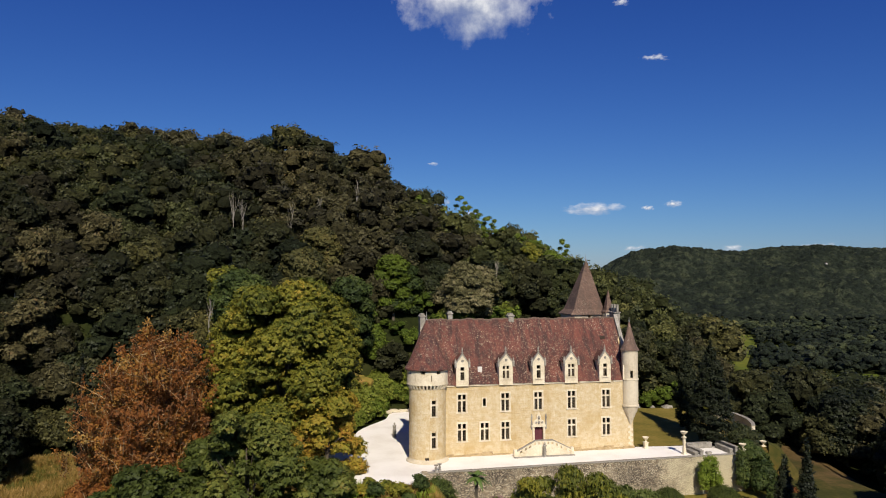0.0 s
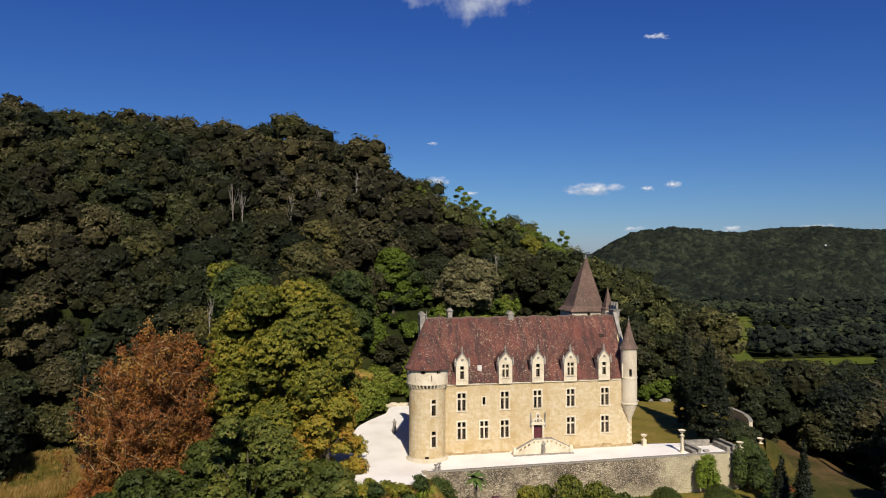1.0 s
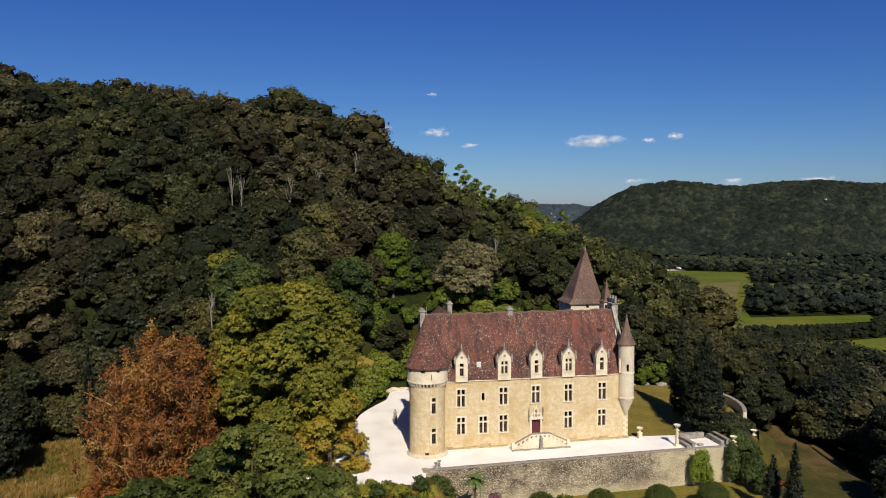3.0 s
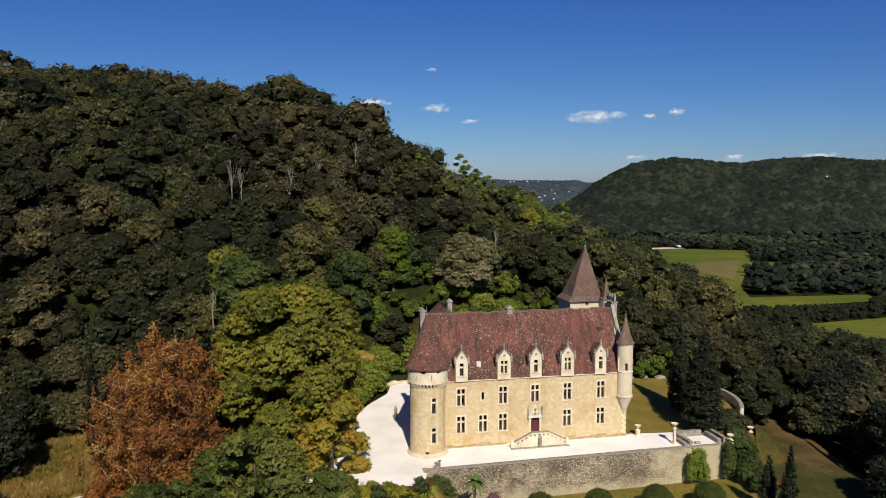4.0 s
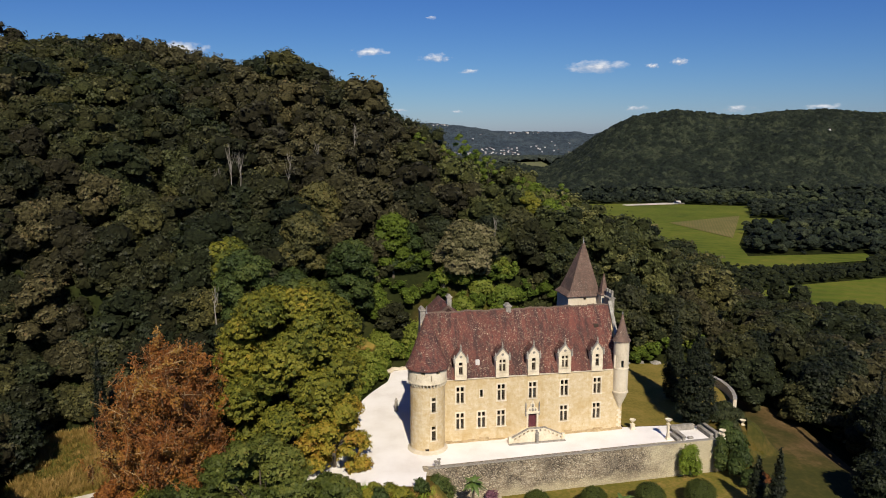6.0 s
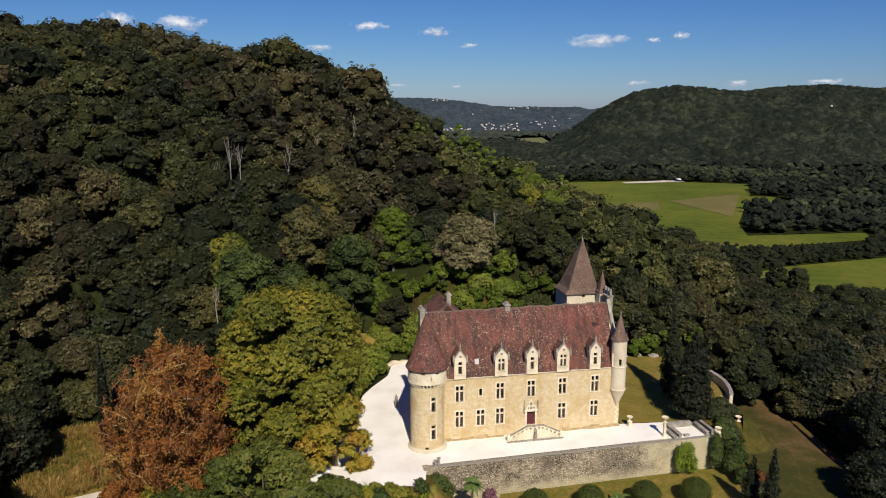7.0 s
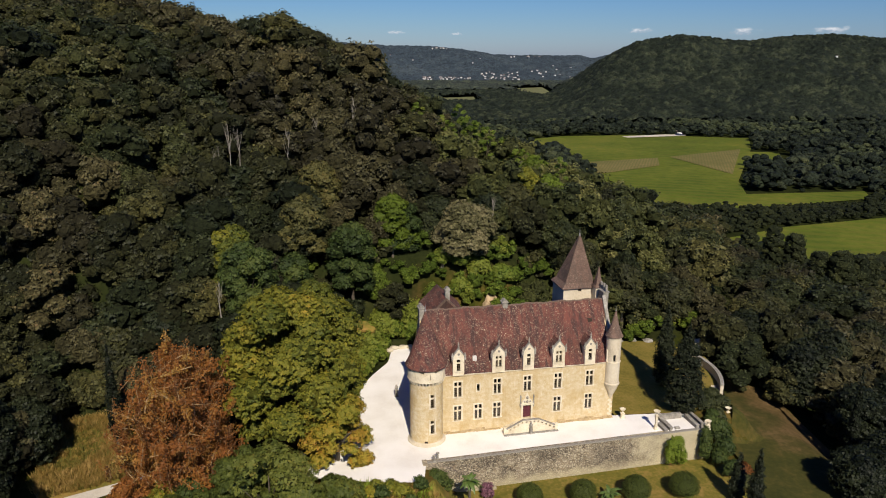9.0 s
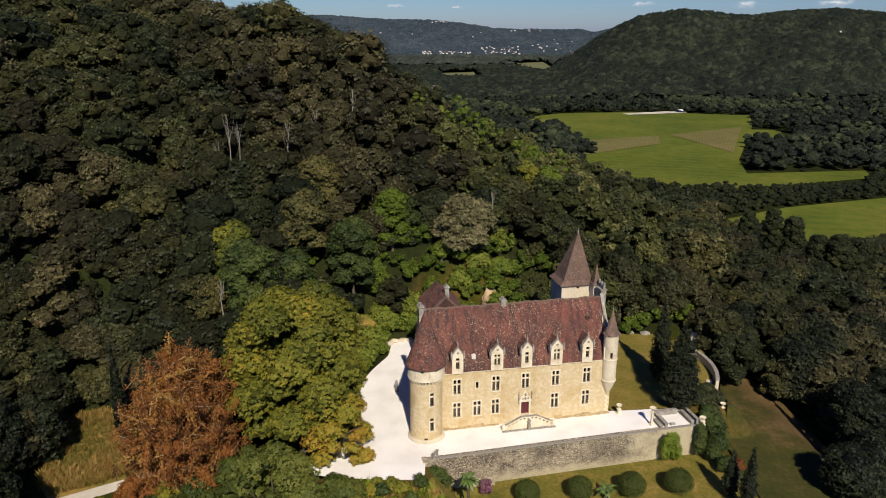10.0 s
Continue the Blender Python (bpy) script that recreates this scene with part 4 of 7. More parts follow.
def window(parent, place, a, z0, z1, wide, cross=True, transom=0.66, curtain=False, name="window"):
    """A stone cross window: surround, mullion and transom, sill, leaded panes. place(a, d, z): d grows inwards."""
    bm = bmesh.new()

    def bar(a0, a1, d0, d1, b0, b1, into):
        vs = [into.verts.new(place(p, q, r)) for p, q, r in ((a0, d0, b0), (a1, d0, b0), (a1, d1, b0), (a0, d1, b0), (a0, d0, b1), (a1, d0, b1), (a1, d1, b1), (a0, d1, b1))]
        for f in ((0, 3, 2, 1), (4, 5, 6, 7), (0, 1, 5, 4), (1, 2, 6, 5), (2, 3, 7, 6), (3, 0, 4, 7)):
            into.faces.new([vs[i] for i in f])

    l, r = a - wide / 2, a + wide / 2
    jamb = 0.2
    zt = z0 + (z1 - z0) * transom
    for a0, a1, b0, b1 in ((l - jamb, l, z0, z1), (r, r + jamb, z0, z1), (l - jamb, r + jamb, z1, z1 + 0.24)):
        bar(a0, a1, -0.025, 0.3, b0, b1, bm)
    bar(l, r, 0.06, 0.3, zt - 0.095, zt + 0.095, bm)
    if cross:
        bar(a - 0.095, a + 0.095, 0.055, 0.3, z0, zt - 0.095, bm)
        bar(a - 0.095, a + 0.095, 0.055, 0.3, zt + 0.095, z1, bm)
    win = part(name, bm, DRESSED, parent)
    bm = bmesh.new()
    bar(l - jamb - 0.06, r + jamb + 0.06, -0.12, 0.3, z0 - 0.16, z0, bm)
    part("sill", bm, DRESSED, win)
    halves = ((l, a - 0.095), (a + 0.095, r)) if cross else ((l, r),)
    for a0, a1 in halves:
        for b0, b1 in ((z0, zt - 0.095), (zt + 0.095, z1)):
            bm = bmesh.new()
            bar(a0, a1, 0.24, 0.25, b0, b1, bm)
            part("pane", bm, GLASS, win)
            bm = bmesh.new()
            w, f = a1 - a0, 0.05
            for c0, c1, e0, e1 in ((a0, a0 + f, b0, b1), (a1 - f, a1, b0, b1), (a0 + f, a1 - f, b0, b0 + f), (a0 + f, a1 - f, b1 - f, b1)):
                bar(c0, c1, 0.2, 0.236, e0, e1, bm)
            if b1 - b0 > 0.9:
                for k in (1, 2, 3):
                    zz = b0 + (b1 - b0) * k / 4
                    bar(a0 + f, a1 - f, 0.21, 0.232, zz - 0.012, zz + 0.012, bm)
                bar((a0 + a1) / 2 - 0.012, (a0 + a1) / 2 + 0.012, 0.212, 0.23, b0 + f, b1 - f, bm)
            part("casement", bm, BARS, win)
            if curtain and b0 == z0:
                bm = bmesh.new()
                bar(a0 + 0.12, a1 - 0.12, 0.36, 0.38, b0 + 0.1, b1 - 0.05, bm)
                part("curtain", bm, CURTAIN, win, "white curtain behind the glass")
    return win


def build_facade():
    place = flat(0.0)
    wide = 1.1
    holes, wins = [], []
    for i, a in enumerate(COLUMNS):
        wins.append((a, 5.85, 8.2, i == 2))
    for a in (4.75, 7.9, 10.8, 20.35, 25.45):
        wins.append((a, 2.0, 4.3, False))
    for a, z0, z1, c in wins:
        holes.append((a - wide / 2, a + wide / 2, z0, z1))
    holes += [(14.9, 16.15, 1.3, 3.45), (7.66, 8.06, 6.55, 7.6)]
    part("wall", panel(0.6, 29.5, -0.5, 9.6, 0.8, holes, place), STONE, castle)
    for a, z0, z1, c in wins:
        window(castle, place, a, z0, z1, wide, True, 0.66, c)
    # the slit window
    bm = box(7.5, 7.66, -0.02, 0.2, 6.4, 7.75)
    box(8.06, 8.22, -0.02, 0.2, 6.4, 7.75, 0, bm)
    box(7.66, 8.06, -0.02, 0.2, 6.4, 6.55, 0, bm)
    prism([(7.66, 7.6), (8.06, 7.6), (8.06, 7.75), (7.96, 7.75), (7.86, 7.68), (7.76, 7.75), (7.66, 7.75)], -0.02, 0.2, "y", bm)
    slit = part("window", bm, DRESSED, castle)
    part("pane", box(7.66, 8.06, 0.22, 0.23, 6.55, 7.6), GLASS, slit)
    # eaves moulding between the dormers and a rough plinth
    for a0, a1 in ((2.6, 3.7), (5.8, 9.7), (11.9, 14.5), (16.5, 19.25), (21.45, 24.4), (26.5, 28.0)):
        part("cornice", box(a0, a1, -0.16, 0, 9.3, 9.56, 0.03), DRESSED, castle)
    rng = random.Random(3)
    a = 2.6
    while a < 29.3:
        w = rng.uniform(0.7, 1.8)
        if not 11.3 < a < 19.2:
            h = rng.uniform(0.12, 0.5)
            part("plinth", prism([(-rng.uniform(0.25, 0.6), -0.2), (-rng.uniform(0.15, 0.4), h * 0.5), (0, h), (0, -0.2)], a, a + w, "x"), PLINTH, castle)
        a += w
    # corner stones
    z, k = 0.1, 0
    quoin = box(0, 0.5, -0.03, 0.3, 0, 0.36, 0.02)
    me = part("quoin", quoin, DRESSED, castle)
    me.location = (28.98, 0, z)
    while z < 2.6:
        z, k = z + 0.38, k + 1
        q = new("quoin", me.data)
        q.parent, q.location = castle, (28.98 - (k % 2) * 0.25, 0, z)
    # the door and its carved surround
    door = part("door", box(14.9, 16.15, 0.3, 0.38, 1.3, 3.45), DOOR_PAINT, castle, "dark red double door")
    for a0 in (14.97, 15.57):
        for z0, z1 in ((1.4, 2.1), (2.2, 3.3)):
            part("panel", box(a0 + 0.06, a0 + 0.46, 0.27, 0.3, z0, z1, 0.02), DOOR_PAINT, door)
    bm = box(14.62, 14.9, -0.14, 0.3, 1.3, 3.5)
    box(16.15, 16.43, -0.14, 0.3, 1.3, 3.5, 0, bm)
    box(14.45, 16.6, -0.24, 0.1, 3.5, 3.78, 0, bm)
    surround = part("door_surround", bm, DRESSED, castle, "carved pale stone door surround")
    bm = prism([(14.6, 3.78), (16.45, 3.78), (16.2, 4.3), (15.85, 4.55), (15.85, 5.0), (15.68, 5.2), (15.52, 5.65), (15.36, 5.2), (15.2, 5.0), (15.2, 4.55), (14.85, 4.3)], -0.16, 0.02)
    part("pediment", bm, DRESSED, surround)
    for a0 in (14.5, 16.55):
        part("pinnacle", lathe([(0.1, 3.2), (0.16, 3.6), (0.1, 4.3), (0.13, 4.9), (0.02, 5.3)], 8, (a0, -0.1)), GREY_STONE, surround)
    for a0, z0, r in ((15.52, 4.75, 0.22), (15.1, 4.1, 0.14), (15.95, 4.1, 0.14), (15.52, 4.1, 0.2)):
        part("relief", lathe([(r * 0.5, z0 - r), (r, z0), (r * 0.5, z0 + r)], 8, (a0, -0.2)), GREY_STONE, surround)


def build_walls():
    part("wall", panel(0.6, 29.5, -0.5, 9.6, 0.7, [(8, 9.1, 2, 4.2), (14, 15.1, 2, 4.2), (20, 21.1, 2, 4.2)], lambda a, d, z: (a, 9.8 - d, z)), STONE, castle)
    for a0, a1 in ((-0.2, 0.6), (28.75, 29.46)):
        part("gable_wall", prism([(0.81, -0.5), (9.09, -0.5), (9.09, 9.9), (9.7, 10.1), (4.95, 17.85), (0.1, 10.1), (0.81, 9.9)] if a0 > 0 else [(0.0, -0.5), (9.8, -0.5), (9.8, 9.9), (9.7, 10.1), (4.95, 17.85), (0.1, 10.1), (0.0, 9.9)], a0, a1, "x"), STONE, castle)
    for z in (5.0, 9.5):
        part("floor_slab", box(0.61, 28.74, 0.81, 9.09, z - 0.2, z), DARK_WOOD, castle)


def build_roof():
    out = [(-0.22, 9.5), (0.75, 11.05), (4.9, 18.0), (9.05, 11.05), (10.02, 9.5)]
    inner = [(9.72, 9.5), (8.8, 10.9), (4.9, 17.6), (1.0, 10.9), (0.08, 9.5)]
    bm = bmesh.new()
    rings = []
    n = 40
    for i in range(n + 1):
        a = 0.55 + (28.95 - 0.55) * i / n
        sag = 0.07 * math.sin(i * 0.9) + 0.05 * math.sin(i * 2.3 + 1)
        rings.append([bm.verts.new((a, v, z + (sag if 10 < z else sag * 0.4))) for v, z in out + inner])
    for p, q in zip(rings, rings[1:]):
        for k in range(10):
            bm.faces.new((p[k], p[(k + 1) % 10], q[(k + 1) % 10], q[k]))
    bm.faces.new(rings[0])
    bm.faces.new(rings[-1][::-1])
    roof = part("roof", bm, TILES, castle, "steep red clay tile roof spotted with lichen")
    cap = bmesh.new()
    prism([(-0.13, -0.1), (-0.1, 0.06), (0, 0.12), (0.1, 0.06), (0.13, -0.1)], 0, 0.52, "x", cap)
    tile = part("ridge_tile", cap, TILES_BROWN, roof)
    tile.location = (0.9, 4.9, 18.0)
    a = 0.9
    while a < 28.3:
        a += 0.55
        t = new("ridge_tile", tile.data)
        i = (a - 0.55) / 28.4 * n
        t.parent, t.location = roof, (a, 4.9, 18.0 + 0.07 * math.sin(i * 0.9) + 0.05 * math.sin(i * 2.3 + 1))
    # gable coping at the east end
    part("coping", prism([(-0.3, 9.6), (4.9, 18.2), (10.1, 9.6), (10.1, 10.0), (4.9, 18.5), (-0.3, 10.0)], 28.96, 29.5, "x"), GREY_STONE, castle, "grey stone gable coping")
    part("roof_hatch", box(7.15, 7.75, 0.75, 1.6, 11.0, 11.75), CURTAIN, roof, "small pale roof light")
    part("roof_hatch", box(26.0, 26.7, 3.0, 3.7, 15.0, 15.5), DARK_WOOD, roof)


def dormer(a, wide, twin):
    """A stone dormer: gabled front with a window, cheeks, little tiled roof, pinnacles."""
    z0, ze, zp = 9.45, 12.35, 13.55
    front, w = -0.24, wide / 2
    ww, wz0, wz1 = (0.92, 10.25, 11.95) if twin else (0.55, 10.15, 11.9)
    place = flat(front)
    body = part("dormer", panel(a - w, a + w, z0, ze, 0.35, [(a - ww / 2, a + ww / 2, wz0, wz1)], place), DRESSED, castle, "pale stone dormer with a pointed gable")
    part("gable", prism([(a - w - 0.06, ze), (a + w + 0.06, ze), (a, zp)], front - 0.02, front + 0.33), DRESSED, body)
    bm = prism([(a - w - 0.2, ze - 0.05), (a - w - 0.06, ze - 0.05), (a, zp - 0.02), (a + w + 0.06, ze - 0.05), (a + w + 0.2, ze - 0.05), (a, zp + 0.25)], front - 0.1, front + 0.36)
    part("coping", bm, GREY_STONE, body)
    for s in (-1, 1):
        part("cheek", box(min(a + s * w, a + s * (w - 0.2)), max(a + s * w, a + s * (w - 0.2)), front + 0.35, 2.0, 10.0, ze), DRESSED, body)
        bm = lathe([(0.16, ze - 0.5), (0.16, ze + 0.1), (0.2, ze + 0.15), (0.1, ze + 0.3), (0.12, ze + 0.42), (0.015, ze + 0.75)], 8, (a + s * (w + 0.1), front - 0.02))
        part("pinnacle", bm, GREY_STONE, body)
    bm = lathe([(0.12, zp + 0.1), (0.16, zp + 0.3), (0.07, zp + 0.42), (0.13, zp + 0.6), (0.015, zp + 1.05)], 8, (a, front + 0.1))
    part("finial", bm, GREY_STONE, body)
    part("roof", prism([(a - w - 0.25, ze - 0.1), (a, zp + 0.1), (a + w + 0.25, ze - 0.1), (a + w + 0.1, ze - 0.15), (a, zp - 0.1), (a - w - 0.1, ze - 0.15)], front + 0.37, 2.7), TILES, body)
    part("sill", box(a - w - 0.03, a + w + 0.03, front - 0.04, -0.01, z0 - 0.12, z0, 0.02), DRESSED, body)
    # a carved roundel in the gable
    part("roundel", lathe([(0.17, 0), (0.2, 0.05), (0.1, 0.08)], 10), GREY_STONE, body).matrix_basis = pose(a, front - 0.02, ze + 0.38, 90)
    window(castle, place, a, wz0, wz1, ww, twin, 0.66, False, "dormer_window")


def build_tower():
    """The round tower at the west corner with its corbelled parapet and bell-shaped roof."""
    cx, cy, r = -0.1, -0.7, 2.42
    round_ = lambda rad: (lambda a, d, z: (cx + (rad - d) * math.sin(a / rad), cy - (rad - d) * math.cos(a / rad), z))
    half = math.pi * r
    place = round_(r)
    spots = [(0.46, 6.0, 8.05), (0.46, 1.95, 3.95)]
    part("tower_wall", panel(-half, half, -0.5, 9.45, 0.6, [(a - 0.3, a + 0.3, z0, z1) for a, z0, z1 in spots] + [(-0.75, -0.2, 0.2, 0.75)], place, 0.5), STONE, castle)
    for a, z0, z1 in spots:
        window(castle, place, a, z0, z1, 0.6, False, 0.7)
    part("cellar_hatch", panel(-0.75, -0.2, 0.2, 0.75, 0.05, [], lambda a, d, z: place(a, d + 0.15, z), 0.3), DARK_WOOD, castle)
    part("footing", lathe([(r + 0.45, -0.3), (r + 0.4, 0.06), (r + 0.12, 0.22), (r + 0.01, 0.45)], 40, (cx, cy), None, 0, False), PALE_WALL, castle)
    bracket = prism([(-0.05, 9.4), (-0.16, 9.55), (-0.33, 9.95), (-0.33, 10.05), (0.2, 10.05), (0.2, 9.4)], -0.09, 0.09, "x")
    first = part("corbel", bracket, DRESSED, castle)
    for k in range(34):
        q = first if k == 0 else new("corbel", first.data)
        ang = 360 * k / 34
        q.parent = castle
        q.matrix_basis = pose(cx, cy, 0, 0, 0, ang) @ pose(0, -r, 0)
    rp = 2.72
    halfp = math.pi * rp
    slots = []
    for k in range(8):
        a = -halfp + (k + 0.5) * 2 * halfp / 8
        slots.append((a - 0.28, a + 0.28, 11.45, 11.85))
        slots.append((a - 1.07 + 0.02, a - 1.07 + 0.12, 10.5, 11.3))
    part("parapet", panel(-halfp, halfp, 10.05, 12.05, 0.45, slots, round_(rp), 0.5), DRESSED, castle, "pale stone parapet on corbels")
    part("parapet_cornice", lathe([(rp - 0.2, 9.96), (rp + 0.05, 10.0), (rp + 0.05, 10.12), (rp - 0.3, 10.12)], 40, (cx, cy)), DRESSED, castle)
    bm = bmesh.new()
    ax, ay, az = 0.75, 4.6, 18.1
    steps = [(0.0, 3.02, 11.9), (0.0, 3.05, 12.0), (0.05, 2.72, 12.45), (0.16, 2.36, 13.1), (0.34, 1.85, 14.2), (0.55, 1.25, 15.6), (0.78, 0.62, 17.0), (0.97, 0.1, 18.0)]
    n = 40
    rings = []
    for f, rad, z in steps:
        ox, oy = cx + (ax - cx) * f, cy + (ay - cy) * f
        rings.append([bm.verts.new((ox + rad * math.cos(math.tau * k / n), oy + rad * math.sin(math.tau * k / n) * (1 + 0.3 * f), z)) for k in range(n)])
    for p, q in zip(rings, rings[1:]):
        for k in range(n):
            bm.faces.new((p[k], p[(k + 1) % n], q[(k + 1) % n], q[k]))
    bm.faces.new(rings[0])
    bm.faces.new(rings[-1])
    roof = part("tower_roof", bm, TILES, castle, "bell-shaped red tile roof of the round tower")
    part("finial", lathe([(0.14, 17.85), (0.16, 18.1), (0.05, 18.3), (0.07, 18.6), (0.01, 19.2)], 8, (ax - 0.05, ay - 0.1)), LEAD, roof)


def build_turret():
    """The corbelled corner turret with its cone."""
    cx, cy, r = 29.08, 0.0, 1.13
    part("turret_corbel", lathe([(0.05, 3.15), (0.22, 3.5), (0.5, 4.2), (0.55, 4.25), (0.78, 4.85), (0.84, 4.9), (1.02, 5.45), (r, 5.8), (r + 0.1, 5.85), (r + 0.1, 6.05), (r + 0.02, 6.12), (r - 0.2, 6.12)], 28, (cx, cy)), PALE_WALL, castle)
    half = math.pi * r
    place = lambda a, d, z: (cx + (r - d) * math.sin(a / r), cy - (r - d) * math.cos(a / r), z)
    part("turret_wall", panel(-half, half, 6.12, 13.75, 0.3, [(-0.44, -0.06, 9.85, 10.9)], place, 0.28), PALE_WALL, castle, "pale smooth stone corner turret")
    part("turret_ledge", lathe([(r - 0.1, 9.5), (r + 0.08, 9.55), (r + 0.08, 9.68), (r - 0.1, 9.72)], 28, (cx, cy)), DRESSED, castle)
    part("turret_cornice", lathe([(r - 0.1, 13.45), (r + 0.06, 13.5), (r + 0.16, 13.72), (r - 0.1, 13.76)], 28, (cx, cy)), DRESSED, castle)
    roof = part("turret_roof", lathe([(1.36, 13.7), (1.34, 13.76), (1.08, 14.15), (0.82, 14.8), (0.5, 15.9), (0.2, 17.1), (0.06, 17.7)], 28, (cx, cy)), TILES_BROWN, castle, "slim brown tiled cone")
    part("finial", lathe([(0.08, 17.65), (0.1, 17.8), (0.03, 17.9), (0.01, 18.3)], 8, (cx, cy)), LEAD, roof)


def pyramid(a0, a1, v0, v1, ze, tip, over, kick):
    """A hipped spire with flared eaves."""
    bm = bmesh.new()
    rings = []
    for f, grow, z in ((0, over, ze - 0.12), (0, over, ze), (kick, 0.0, ze + kick * (tip[2] - ze) * 0.72), (0.97, 0.0, ze + 0.97 * (tip[2] - ze))):
        pts = ((a0 - grow, v0 - grow), (a1 + grow, v0 - grow), (a1 + grow, v1 + grow), (a0 - grow, v1 + grow))
        rings.append([bm.verts.new((x + (tip[0] - x) * f, y + (tip[1] - y) * f, z)) for x, y in pts])
    for p, q in zip(rings, rings[1:]):
        for k in range(4):
            bm.faces.new((p[k], p[(k + 1) % 4], q[(k + 1) % 4], q[k]))
    bm.faces.new(rings[0])
    bm.faces.new(rings[-1])
    return bm


def build_rear():
    # the square tower behind
    part("rear_tower_wall", panel(24.45, 30.0, -0.5, 18.35, 0.6, [(27.0, 27.5, 17.6, 18.2)], flat(9.82), 1.2), PALE_WALL, castle)
    for a0, a1, v0, v1 in ((24.45, 25.05, 10.42, 14.2), (29.4, 30.0, 10.42, 14.2), (24.45, 30.0, 14.2, 14.8)):
        part("rear_tower_wall", box(a0, a1, v0, v1, -0.5, 18.35), PALE_WALL, castle)
    spire = part("spire", pyramid(24.45, 30.0, 9.82, 14.8, 18.3, (27.7, 12.0, 26.9), 0.3, 0.12), TILES_BROWN, castle, "tall brown tiled pyramid spire")
    part("finial", lathe([(0.1, 26.4), (0.12, 26.8), (0.04, 27.0), (0.02, 27.6)], 8, (27.62, 11.94)), LEAD, spire)
    part("stair_turret_wall", box(29.3, 30.5, 8.2, 9.6, 9.0, 18.75), PALE_WALL, castle)
    part("stair_turret_roof", pyramid(29.3, 30.5, 8.2, 9.6, 18.7, (29.95, 8.9, 22.2), 0.14, 0.12), TILES_BROWN, castle, "small pointed tile roof")
    # chimneys
    def chimney(a, v, z0, z1, wa, wv, pots=0):
        c = part("chimney", box(a - wa, a + wa, v - wv, v + wv, z0, z1, 0.03), GREY_STONE, castle, "grey stone chimney stack")
        part("cap", box(a - wa - 0.12, a + wa + 0.12, v - wv - 0.12, v + wv + 0.12, z1, z1 + 0.18, 0.03), GREY_STONE, c)
        for k in range(pots):
            part("flue", box(a - 0.16, a + 0.16, v - wv + k * 2 * wv / max(1, pots - 1) - 0.16, v - wv + k * 2 * wv / max(1, pots - 1) + 0.16, z1 + 0.18, z1 + 1.3, 0.02), GREY_STONE, c)
        if not pots:
            part("hood", prism([(a - wa, z1 + 0.18), (a + wa, z1 + 0.18), (a + wa * 0.5, z1 + 0.5), (a - wa * 0.5, z1 + 0.5)], v - wv, v + wv), GREY_STONE, c)
    chimney(0.1, 4.9, 15.0, 18.45, 0.36, 0.7)
    chimney(13.1, 5.2, 16.6, 18.35, 0.4, 0.55)
    chimney(29.95, 6.6, 9.0, 18.6, 0.45, 0.9, 3)
    part("buttress", prism([(2.2, 9.0), (7.6, 9.0), (7.4, 15.0), (6.8, 17.2), (5.8, 17.2), (4.2, 14.0), (2.4, 11.0)], 29.5, 30.1, "x"), GREY_STONE, castle)
    part("downpipe_box", box(27.86, 28.12, -0.42, -0.1, 9.6, 11.6), DRESSED, castle)
    # the west wing with its gabled roof
    part("wing_wall", box(2.5, 8.4, 9.82, 19.0, -0.5, 14.2), STONE, castle)
    part("wing_roof", prism([(2.1, 14.2), (8.8, 14.2), (5.3, 17.3)], 11.55, 19.3), TILES, castle, "brown tiled gable roof of the rear wing")
    part("wing_gable", prism([(2.5, 14.3), (8.4, 14.3), (5.3, 17.0)], 11.3, 11.54), TILES_DARK, castle, "dark tile-hung gable")
    for s in (-1, 1):
        part("verge", prism([(5.3, 17.5), (5.3 + s * 3.4, 14.2), (5.3 + s * 3.1, 14.1), (5.3, 17.05)], 11.1, 11.54), TILES_BROWN, castle)
    chimney(5.7, 12.6, 15.0, 18.4, 0.36, 0.45)


build_facade()
build_walls()
build_roof()
for i, a in enumerate(COLUMNS):
    a = (4.77, 10.85, 15.5, 20.25, 25.25)[i]
    dormer(a, 1.9 if i % 2 else 1.7, i % 2 == 1)
build_tower()
build_turret()
build_rear()


